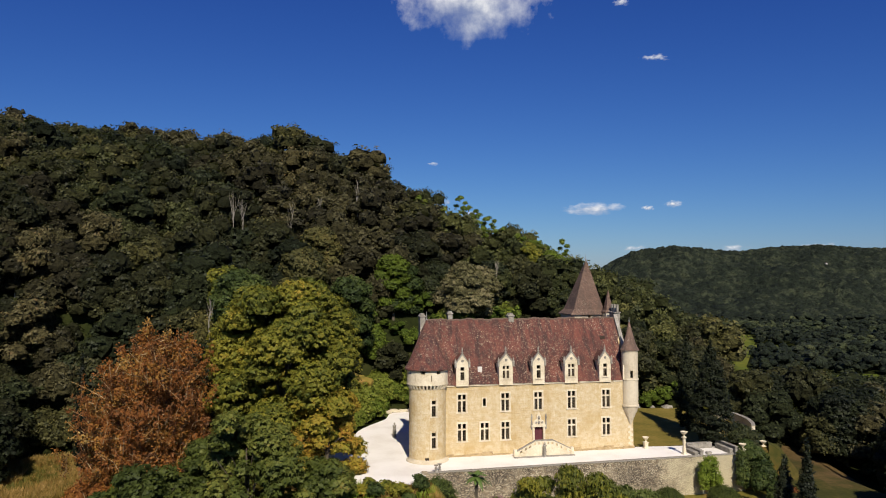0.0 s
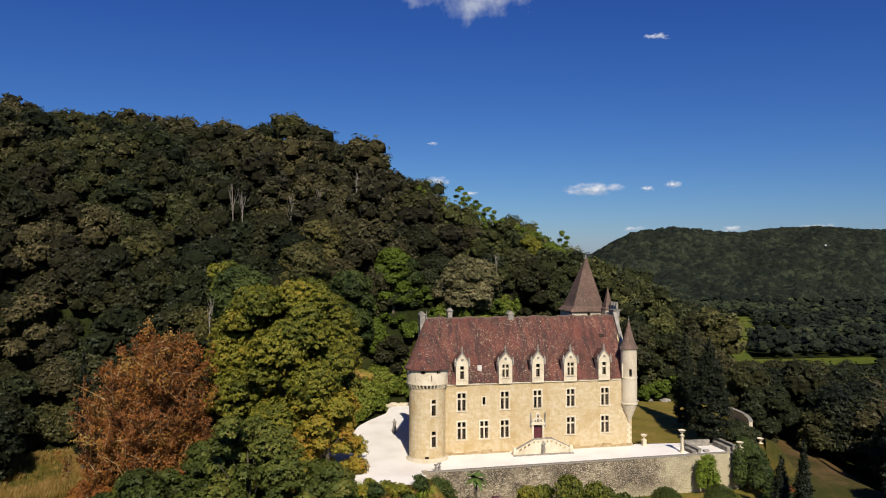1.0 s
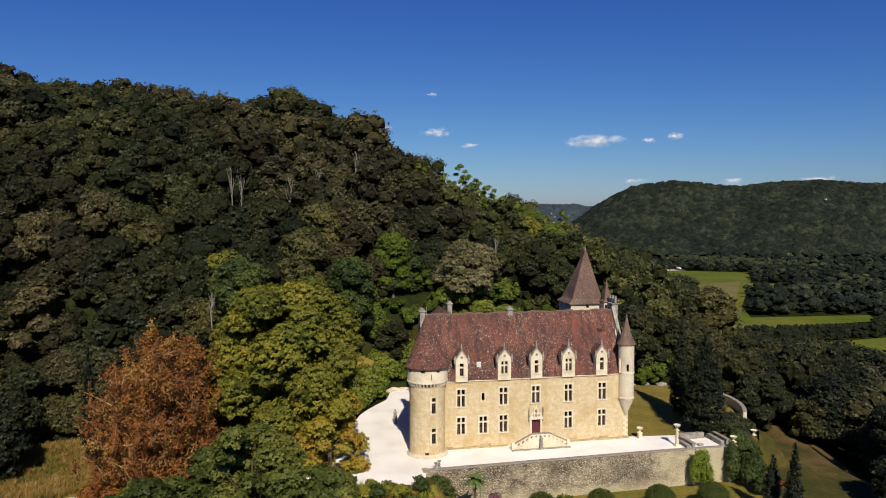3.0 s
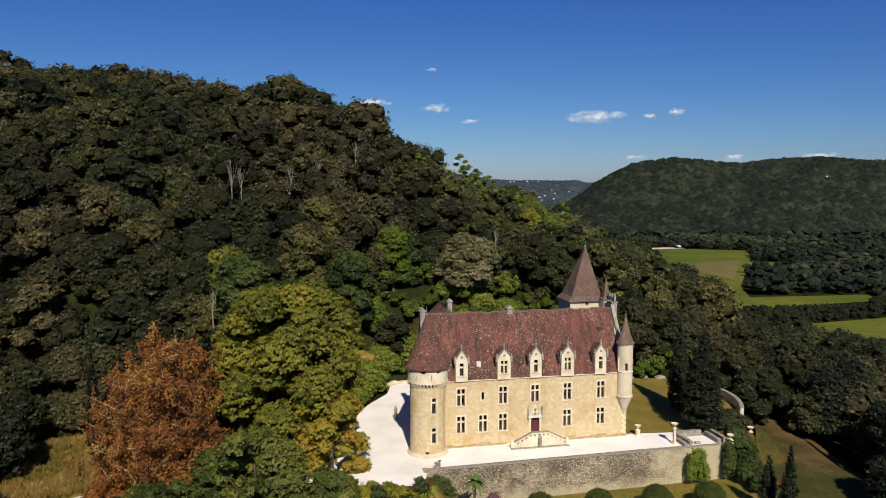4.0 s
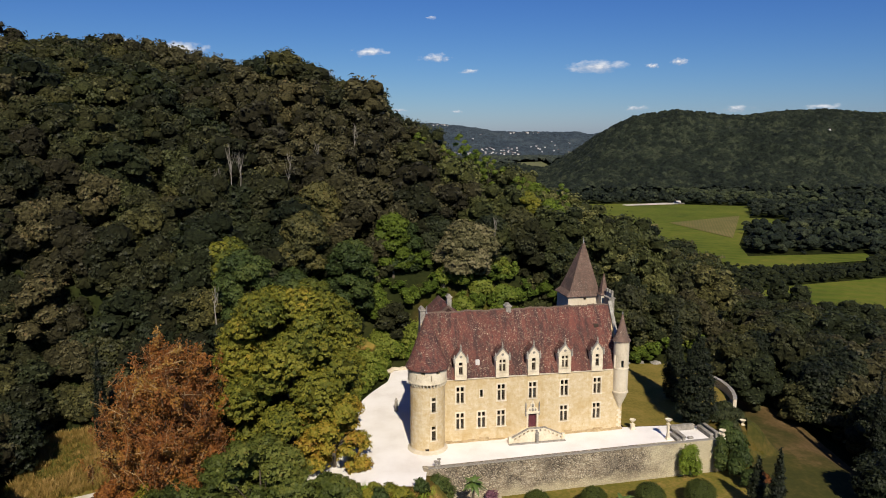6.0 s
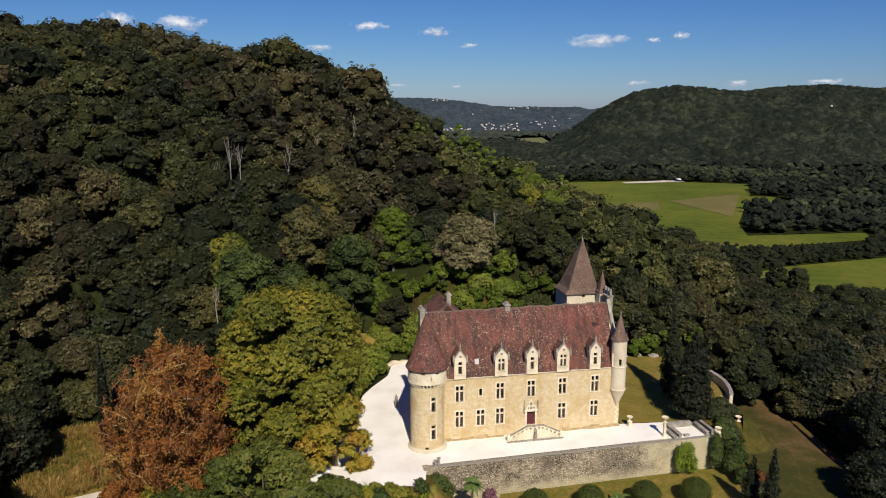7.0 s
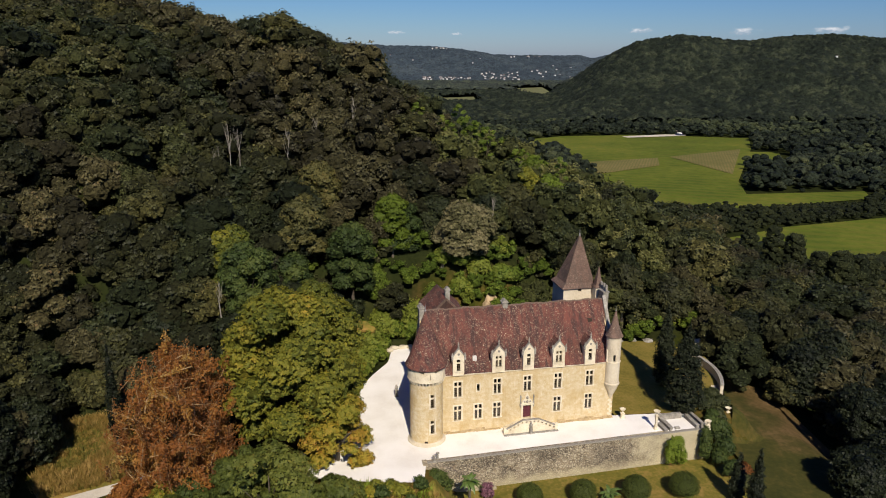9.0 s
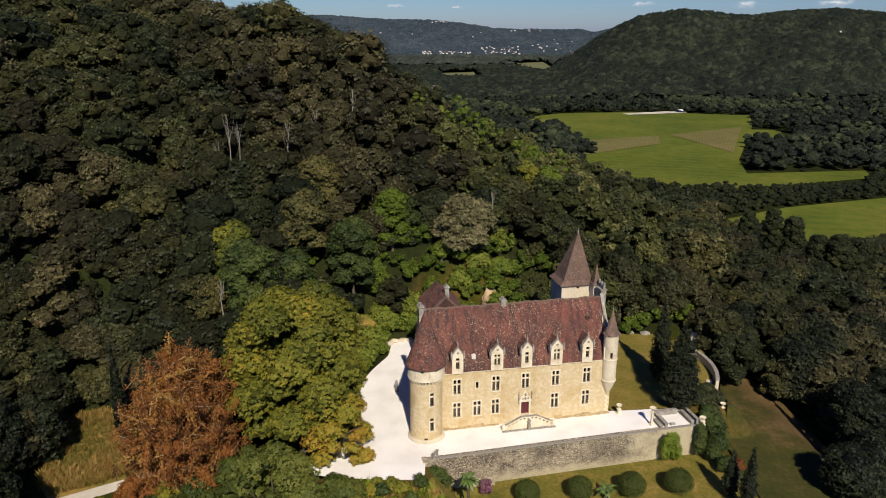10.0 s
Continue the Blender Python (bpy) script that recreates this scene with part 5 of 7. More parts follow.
# ---- the perron and the terrace ----
def build_perron():
    steps = thing("perron", HOUSE, "pale stone double flight of steps to the castle door", "stairs")
    v0, v1 = -2.15, 0.0
    rise = lambda a: 1.3 if 14.3 <= a <= 16.8 else max(0.0, 1.3 - (14.3 - a) * 0.52) if a < 14.3 else max(0.0, 1.3 - (a - 16.8) * 0.52)
    part("landing", box(14.3, 16.8, v0 + 0.3, v1, 0.0, 1.3), DRESSED, steps)
    n = 7
    for k in range(n):
        z = 1.3 * (n - k) / (n + 1)
        d = 2.5 * k / n
        for s, e in ((-1, 14.3), (1, 16.8)):
            x0, x1 = e + s * d, e + s * (d + 2.5 / n)
            part("step", box(min(x0, x1), max(x0, x1), v0 + 0.3, v1 - 0.002, 0.0, z), DRESSED, steps)
    shift = lambda a, d, z: (a, v0 + d, z + rise(a))
    a0, a1 = 11.75, 19.35
    bm = prism([(a0, -0.1), (a1, -0.1)] + [(a, rise(a) + 0.12) for a in (a1, 16.8, 14.3, a0)], v0, v0 + 0.29)
    part("stringer_wall", bm, DRESSED, steps)
    holes = []
    a = a0 + 0.45
    while a < a1 - 0.3:
        holes.append((a, a + 0.3, 0.26, 0.56))
        a += 0.62
    part("balustrade", panel(a0, a1, 0.121, 0.74, 0.22, holes, shift, 0.2), DRESSED, steps, "pierced stone balustrade")
    bm = bmesh.new()
    for p, q in ((a0 - 0.1, 14.3), (14.3, 16.8), (16.8, a1 + 0.1)):
        prism([(p, rise(p) + 0.74), (q, rise(q) + 0.74), (q, rise(q) + 0.86), (p, rise(p) + 0.86)], v0 - 0.06, v0 + 0.29, "y", bm)
    part("handrail", bm, GREY_STONE, steps)
    for a in (a0 - 0.2, a1 + 0.2):
        part("newel", box(a - 0.2, a + 0.2, v0 - 0.1, v0 + 0.32, -0.1, 1.05, 0.03), DRESSED, steps)
    part("ground_step", box(11.3, 19.8, v0 - 0.5, v0 - 0.0, -0.1, 0.1, 0.03), GREY_STONE, steps)


build_perron()


def statue(x, y, z, h, label, material=None):
    bm = lathe([(0.3, 0), (0.3, 0.12), (0.22, 0.16), (0.22, 0.62), (0.28, 0.66), (0.28, 0.74), (0.2, 0.78), (0.26, 0.95), (0.17, 1.25), (0.27, 1.5), (0.24, 1.62), (0.09, 1.68), (0.13, 1.8), (0.1, 1.93), (0.03, 1.98)], 12)
    ob = part("statue", bm, material or GREY_STONE)
    ob.matrix_basis = pose(x, y, z) @ Matrix.Scale(h / 1.98, 4)
    tagged(ob, label, "statue")


px, py = (HOUSE @ Vector((15.5, -2.5, 0)))[:2]
statue(px, py, 0.0, 1.9, "weathered grey stone figure on a pedestal before the steps")
statue(-5.75, 108.0, 0.0, 2.2, "grey stone figure on a slim pedestal on the gravel")


def urn(x, y, z, tall, label, pier=0.0, stone=None, slim=0.26):
    m = pose(x, y, z, 0, 0, 10.5)
    u = thing("urn", m, label, "urn", "terrace urns")
    h = pier
    if pier:
        s = slim if tall > 0.5 else slim * 0.6
        bm = box(-s - 0.1, s + 0.1, -s - 0.1, s + 0.1, -0.05, 0.12 + pier * 0.04, 0.02)
        part("pedestal_base", bm, stone or DRESSED, u)
        part("pedestal", lathe([(s * 1.5, 0.1), (s * 1.25, pier * 0.3), (s * 0.95, pier * 0.5), (s * 1.2, pier * 0.72), (s * 1.0, pier - 0.1)], 4, start=math.pi / 4) if pier > 1.5 else box(-s, s, -s, s, 0.1, pier - 0.1, 0.02), stone or DRESSED, u)
        part("pedestal_cap", box(-s - 0.07, s + 0.07, -s - 0.07, s + 0.07, pier - 0.1, pier, 0.02), stone or DRESSED, u)
    k = tall / 0.7
    part("bowl", lathe([(r * k, q) for r, q in [(0.22, h), (0.22, h + 0.08), (0.09, h + 0.16), (0.1, h + 0.3), (0.28, h + tall * 0.6), (0.4, h + tall - 0.1), (0.48, h + tall - 0.04), (0.48, h + tall), (0.4, h + tall), (0.3, h + tall - 0.12)]], 16), stone or DRESSED, u, smooth=False)


urn(29.95, 100.3, 0.0, 0.7, "pale stone urn on a pedestal at the lawn's corner", 0.85)
urn(34.1, 96.7, 0.0, 0.75, "pale stone urn on a tall carved pedestal", 2.3, None, 0.19)
urn(0.45, 88.05, 0.08, 0.4, "small dark urn on the end of the terrace wall", 0.5, GREY_STONE, 0.16)
urn(0.9, 88.9, 0.0, 0.4, "small dark urn at the corner of the terrace", 0.5, GREY_STONE, 0.16)
urn(42.0, 96.6, 0.1, 0.7, "small pale urn on the terrace corner", 0.6)
urn(47.6, 102.6, -1.5, 0.7, "pale urn among shrubs east of the terrace", 1.2)

retaining = part("retaining_wall", panel(-1.2, 42.5, -5.6, 0.02, 0.9, [], lambda a, d, z: (a, -7.55 + a * 0.027 + d + 0.05 * min(0.0, z + 0.2), z), 1.0), RUBBLE)
retaining.matrix_basis = HOUSE
tagged(retaining, "tall rubble stone retaining wall of the terrace, blackened in places", "wall", kind="structure")
rng0 = random.Random(5)
coping_mesh = None
a = -1.2
while a < 42.4:
    w = rng0.uniform(0.8, 1.0)
    if coping_mesh is None:
        q = part("coping_stone", box(0, 0.9, -0.06, 0.5, -0.01, 0.08, 0.015), GREY_STONE, retaining)
        coping_mesh = q.data
    else:
        q = new("coping_stone", coping_mesh)
        q.parent = retaining
    q.location = (a, -7.55 + a * 0.027, 0.02 + rng0.uniform(-0.02, 0.02))
    q.scale = (w / 0.9, 1, 1)
    a += w
pier = part("end_pier", box(-1.9, -1.2, -8.1, -6.6, -3.5, 0.12, 0.05), RUBBLE, None)
pier.matrix_basis = HOUSE
tagged(pier, "rubble stone pier at the end of the terrace wall", "wall", kind="structure")
ramp = part("wall_footing", prism([(-1.9, -0.05), (0.3, -0.15), (1.2, -0.55), (3.0, -1.5), (5.6, -2.9), (8.6, -4.5), (8.6, -5.6), (-1.9, -5.6)], -8.35, -7.5), RUBBLE)
ramp.matrix_basis = HOUSE
tagged(ramp, "sloping rubble footing of the terrace wall", "wall", kind="structure")
east = part("retaining_wall", panel(0.0, 16.0, -5.0, 0.12, 0.9, [], lambda a, d, z: (42.5 + a * 0.58 - d * 0.8, -6.55 + a * 0.815 + d * 0.55, z), 1.0), PALE_WALL)
east.matrix_basis = HOUSE
tagged(east, "pale stone east wall of the terrace under shrubs", "wall", kind="structure")
bow = lambda a, d, z: (54.3 - 0.035 * (a - 9.0) ** 2 - d, 4.0 + a, z)
curved = part("curved_wall", panel(0.0, 13.5, -4.5, 1.4, 0.6, [], bow, 0.6), PALE_WALL)
curved.matrix_basis = HOUSE
tagged(curved, "curving pale stone parapet at the lawn's edge", "wall", kind="structure")
cap = part("wall_coping", panel(-0.05, 13.55, 1.4, 1.5, 0.7, [], lambda a, d, z: bow(a, d - 0.05, z), 0.6), GREY_STONE, curved)


def parterre():
    p = thing("stone_parterre", HOUSE @ pose(36.6, -4.6, 0.0), "sunken paved corner with grey stone benches and steps", "terrace")
    part("paving", box(-0.6, 5.0, -1.7, 2.2, 0.0, 0.06), GRAVEL, p)
    for x0, x1, y0, y1, h in ((-0.4, 3.4, 1.9, 2.5, 0.75), (-0.4, 0.1, -1.4, 1.7, 0.55), (-1.3, -0.8, -1.6, 0.6, 0.4), (3.9, 4.4, -1.5, 2.0, 0.6), (4.7, 5.1, -1.6, 3.2, 0.9)):
        b = part("bench", box(x0, x1, y0, y1, 0.0, h, 0.03), GREY_STONE, p)
        part("slab", box(x0 - 0.06, x1 + 0.06, y0 - 0.06, y1 + 0.06, h, h + 0.1, 0.02), GREY_STONE, b)
    part("planter", box(0.7, 1.5, -1.2, -0.7, 0.06, 0.35, 0.03), GREY_STONE, p)


parterre()
rail = part("garden_rail", prism([(-0.2, 0.0), (0.2, 0.0), (0.15, 0.9), (-0.15, 0.9)], 0, 5.0), GREY_STONE)
rail.matrix_basis = HOUSE @ pose(41.6, -1.8, 0.0, 0, 0, -35)
tagged(rail, "grey stone parapet down the terrace corner", "wall", kind="structure")


# ---- rocks and ruins ----
def rock(x, y, z, sx, sy, sz, seed, material, label, craggy=0.35):
    rng = random.Random(seed)
    bm = bmesh.new()
    bmesh.ops.create_icosphere(bm, subdivisions=3, radius=1.0)
    for p in bm.verts:
        k = 1 + craggy * noise.noise(p.co * 1.3 + Vector((seed * 7.1, 0, 0))) + 0.12 * noise.noise(p.co * 4 + Vector((seed, 0, 0)))
        p.co = Vector((p.co.x * sx, p.co.y * sy, p.co.z * sz)) * k
    ob = part("rock", bm, material)
    ob.matrix_basis = pose(x, y, z, 0, 0, rng.uniform(0, 360))
    tagged(ob, label, "rock")


for i, (x, y, s) in enumerate(((43.2, 131.3, 1.0), (45.6, 130.6, 0.6), (40.5, 131.6, 0.6), (37.8, 131.2, 0.5), (47.0, 130.0, 0.7))):
    rock(x, y, 0.1, s, s * 0.8, s * 0.5, i + 2, GREY_STONE, "grey limestone boulder at the wood's edge")
rock(51.8, 127.6, -0.5, 1.4, 0.9, 2.4, 11, PALE_WALL, "pale broken end of old masonry")
rock(11.3, 131.5, float(land(11.3, 131.5)) + 0.6, 2.0, 0.9, 1.9, 21, EARTH, "bare ochre cliff face in the hillside", 0.9)
rock(8.6, 129.0, float(land(8.6, 129.0)), 1.5, 1.1, 0.9, 22, EARTH, "bare ochre earth below the cliff face", 0.8)
rock(-13.2, 124.0, 5.9, 2.8, 1.5, 1.4, 23, DRY_GRASS, "dry grassy hummock above the gravel", 0.8)


for i, (x, y, sx) in enumerate(((-6.9, 128.3, 1.1), (-5.4, 128.7, 0.9), (-4.2, 128.8, 0.7), (-8.1, 126.9, 0.8))):
    rock(x, y, 0.1, sx, 0.6, 0.42, 31 + i, PALE_WALL, "pale broken stone at the back of the gravel", 0.6)


# ---- trees that stand on their own ----
TWIG = plain("pale dry twigs", (0.2, 0.13, 0.06), (0.34, 0.24, 0.12), (0.48, 0.37, 0.2), 1.5, 9.0, 0.9)

def limbs(rng, height, reach, r0, split, count, lean=0.0):
    """A trunk and its main limbs as one tapered form."""
    bm = bmesh.new()
    top = height * split
    tube([(0, 0, -0.6), (lean * 0.3, 0.1, top * 0.5), (lean, 0, top), (lean * 1.1, 0.1, height * 0.8)], [r0 * 1.25, r0, r0 * 0.75, r0 * 0.2], 8, bm)
    for k in range(count):
        a = math.tau * (k * 0.618 + rng.uniform(-0.05, 0.05))
        z = top * rng.uniform(0.75, 1.25)
        e = reach * rng.uniform(0.6, 1.0)
        zz = z + (height - z) * rng.uniform(0.35, 0.8)
        tube([(lean, 0, z), (lean + math.cos(a) * e * 0.45, math.sin(a) * e * 0.45, z + (zz - z) * 0.6), (lean + math.cos(a) * e, math.sin(a) * e, zz)], [r0 * 0.5, r0 * 0.3, r0 * 0.07], 6, bm)
    return bm


def tree(name, x, y, width, height, base, material, label, seed, leaves, size, lobes=14, tint=0.5, z=None, lobe_size=0.42, r0=0.3, droop=0.0, core=0.9, category="tree", group="", spread=0.16, twigs=0, ragged=0.0, per=9):
    rng = np.random.default_rng(seed)
    rnd = random.Random(seed)
    z = float(land(x, y)) if z is None else z
    t = thing(name, pose(x, y, z), label, category, group)
    part("trunk", limbs(rnd, height * 0.92, width * 0.36, r0, 0.35, 7), BARK, t)
    rows = spread_lobes(rng, width, height - base, base, lobes, lobe_size)
    if ragged:
        rows = [(r[0] + rng.normal(0, ragged), r[1] + rng.normal(0, ragged), max(base + 1, r[2] + rng.normal(0, ragged)), *(np.array(r[3:]) * rng.uniform(0.5, 1.15))) for r in rows]
    v, q, tr, shade = crown_arrays(rng, rows, leaves, size, core, BALL2 if leaves > 4000 else BALL1, droop, 0.3, per)
    centres = np.array([r[:3] for r in rows])
    tone = tint + rng.normal(0, spread, len(centres))
    near = np.concatenate([np.argmin(((w[:, None, :] - centres[None]) ** 2).sum(-1), 1) for w in np.array_split(v, 1 + len(v) // 20000)])
    crown = finish("crown", *leafy("crown", (v, q, tr, shade), tone[near], material), t)
    if twigs:
        bm = bmesh.new()
        for k in range(twigs):
            row = rows[k % len(rows)]
            d = Vector((rnd.gauss(0, 1), rnd.gauss(0, 1), rnd.gauss(0.4, 0.8))).normalized()
            c = Vector(row[:3])
            r = row[3]
            side = Vector((rnd.gauss(0, 1), rnd.gauss(0, 1), rnd.gauss(0.6, 0.6))).normalized()
            tube([c + d * r * 0.7, c + d * r * 1.02 + side * 0.4, c + d * r * 1.1 + side * 1.3], [0.034, 0.028, 0.01], 4, bm)
        part("bare_wood", bm, TWIG, t, "bare pale twigs", "stuff")
    return t


def wispy_tree(name, x, y, z, width, height, label, seed, branches, leaves, size, material, twig, tint=0.5, r0=0.35, base=0.08):
    """An airy tree: many rising branches, withered leaves hung along their outer halves."""
    rng, rnd = np.random.default_rng(seed), random.Random(seed)
    t = thing(name, pose(x, y, z), label, "tree")
    part("trunk", limbs(rnd, height * 0.85, width * 0.3, r0, 0.3, 6), BARK, t)
    wood, vs, tone = bmesh.new(), [], []
    heads = [(rng.normal(0, width * 0.16), rng.normal(0, width * 0.16), rng.uniform(0.8, 1.05)) for _ in range(7)]
    for k in range(branches):
        hx, hy, hz = heads[k % len(heads)]
        f = rng.uniform(base, 1.0) ** 0.9
        a = rng.uniform(0, math.tau)
        reach = width / 2 * math.sqrt(max(0.03, 1 - (1.75 * f - 0.72) ** 2)) * math.sqrt(rng.uniform(0.2, 1.0))
        tip = np.array([hx * f + math.cos(a) * reach, hy * f + math.sin(a) * reach, height * hz * f])
        long = rng.uniform(2.2, 4.2)
        lean = np.array([math.cos(a) * 0.5, math.sin(a) * 0.5, 1.0 if rng.random() < 0.75 else 0.1]) + rng.normal(0, 0.25, 3)
        root = tip - lean / np.linalg.norm(lean) * long
        root[2] = max(root[2], 0.3)
        mid = (root + tip) / 2 + rng.normal(0, 0.25, 3)
        tube([tuple(root), tuple(mid), tuple(tip + lean * 0.3)], [0.055, 0.042, 0.014], 3, wood)
        n = int(leaves / branches)
        s = rng.uniform(0.1, 1.0, n)[:, None]
        pos = root * (1 - s) ** 2 + 2 * mid * s * (1 - s) + tip * s * s + rng.normal(0, 0.34, (n, 3)) * (1.15 - 0.6 * s)
        nm = rng.normal(0, 0.6, (n, 3)) + np.array([math.cos(a) * 0.5, math.sin(a) * 0.5, 0.5])
        nm /= np.linalg.norm(nm, axis=1, keepdims=True)
        u = np.cross(nm, rng.normal(size=(n, 3)))
        u /= np.linalg.norm(u, axis=1, keepdims=True) + 1e-9
        w = np.cross(nm, u)
        z_ = size * rng.uniform(0.6, 1.3, (n, 1))
        vs.append(np.stack([pos - u * z_ * 0.5, pos + u * z_ * 0.5 - w * z_ * 0.2, pos + w * z_ * 0.9], 1).reshape(-1, 3))
        tone.append(np.full(3 * n, tint + rng.normal(0, 0.24)))
    v = np.concatenate(vs)
    me = mesh_of("crown", v, np.zeros((0, 4), int), np.arange(len(v)).reshape(-1, 3), np.clip(np.concatenate(tone), 0, 1))
    finish("crown", me, material, t)
    part("bare_wood", wood, twig, t, "bare pale twigs", "stuff")


tree("chestnut_tree", -19.0, 93.5, 21.5, 26.5, 2.5, CHESTNUT_LEAF, "broad chestnut tree turning yellow green, beside the gravel court", 11, 84000, 0.27, 46, 0.36, -2.0, 0.27, 0.55, 0.12, 0.8, per=14, spread=0.13)
tree("chestnut_tree", -13.0, 88.6, 10.5, 11.5, 0.5, CHESTNUT_LEAF, "low golden brown side growth of the chestnut", 12, 20000, 0.26, 30, 0.9, -1.5, 0.32, 0.3, 0.12, 0.78, ragged=0.7, per=12)
wispy_tree("rust_tree", -34.8, 87.0, -3.0, 16.0, 20.0, "withered rust brown tree with bare twigs", 13, 620, 62000, 0.24, RED_LEAF, TWIG, 0.45)
wispy_tree("rust_tree", -29.0, 84.0, -3.4, 9.0, 11.5, "smaller rust brown tree beside the track", 14, 220, 20000, 0.24, RED_LEAF, TWIG, 0.45, 0.25, 0.02)
FRONT = ((-19.5, 75.5, 11.5, 15.5, FRONT_LEAF, 0.56, -5.4), (-28.5, 73.0, 9.0, 10.5, FRONT_LEAF, 0.32, -5.6), (-12.0, 77.5, 8.5, 9.0, FRONT_LEAF, 0.66, -4.2), (-24.0, 79.0, 8.0, 11.5, FRONT_LEAF, 0.5, -4.6))
for i, (x, y, w, h, m, tint, z) in enumerate(FRONT):
    tree("broadleaf_tree", x, y, w, h, 1.0, m, "green broadleaf tree below the forecourt" if tint < 0.6 else "yellowish green bushy tree below the forecourt", 30 + i, 17000, 0.3, 30, tint, z, 0.36, core=0.74, per=15, ragged=0.5, spread=0.22, group="trees below the forecourt")
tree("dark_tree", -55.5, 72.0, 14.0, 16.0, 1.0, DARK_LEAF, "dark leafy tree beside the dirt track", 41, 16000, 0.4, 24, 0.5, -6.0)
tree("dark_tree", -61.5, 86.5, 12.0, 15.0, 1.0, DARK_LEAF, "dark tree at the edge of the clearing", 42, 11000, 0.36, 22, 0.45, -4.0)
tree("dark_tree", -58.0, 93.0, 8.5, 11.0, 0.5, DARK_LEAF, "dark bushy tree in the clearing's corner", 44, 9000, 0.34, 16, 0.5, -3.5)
tree("rust_tree", -60.0, 78.0, 7.0, 11.5, 2.0, RED_LEAF, "small rust tinged tree at the clearing", 43, 2600, 0.5, 12, 0.5, -4.0)
for i, (x, y, w, top, m, tint) in enumerate(((10.2, 61.0, 8.5, 8.6, CHESTNUT_LEAF, 0.2), (14.6, 61.6, 8.5, 7.8, CHESTNUT_LEAF, 0.12), (18.6, 63.0, 7.0, 5.8, GREEN_LEAF, 0.8), (6.4, 62.0, 5.0, 4.8, GREEN_LEAF, 0.8))):
    z = float(land(x, y))
    tree("scrub_tree", x, y, w, top - z, 2.0, m, "airy yellow green tree on the slope below the garden" if m is CHESTNUT_LEAF else "small green tree on the slope below the garden", 46 + i, 22000, 0.17, 26, tint, z, 0.36, 0.14, 0.4, 0.6, group="trees below the garden", ragged=0.4, per=4)
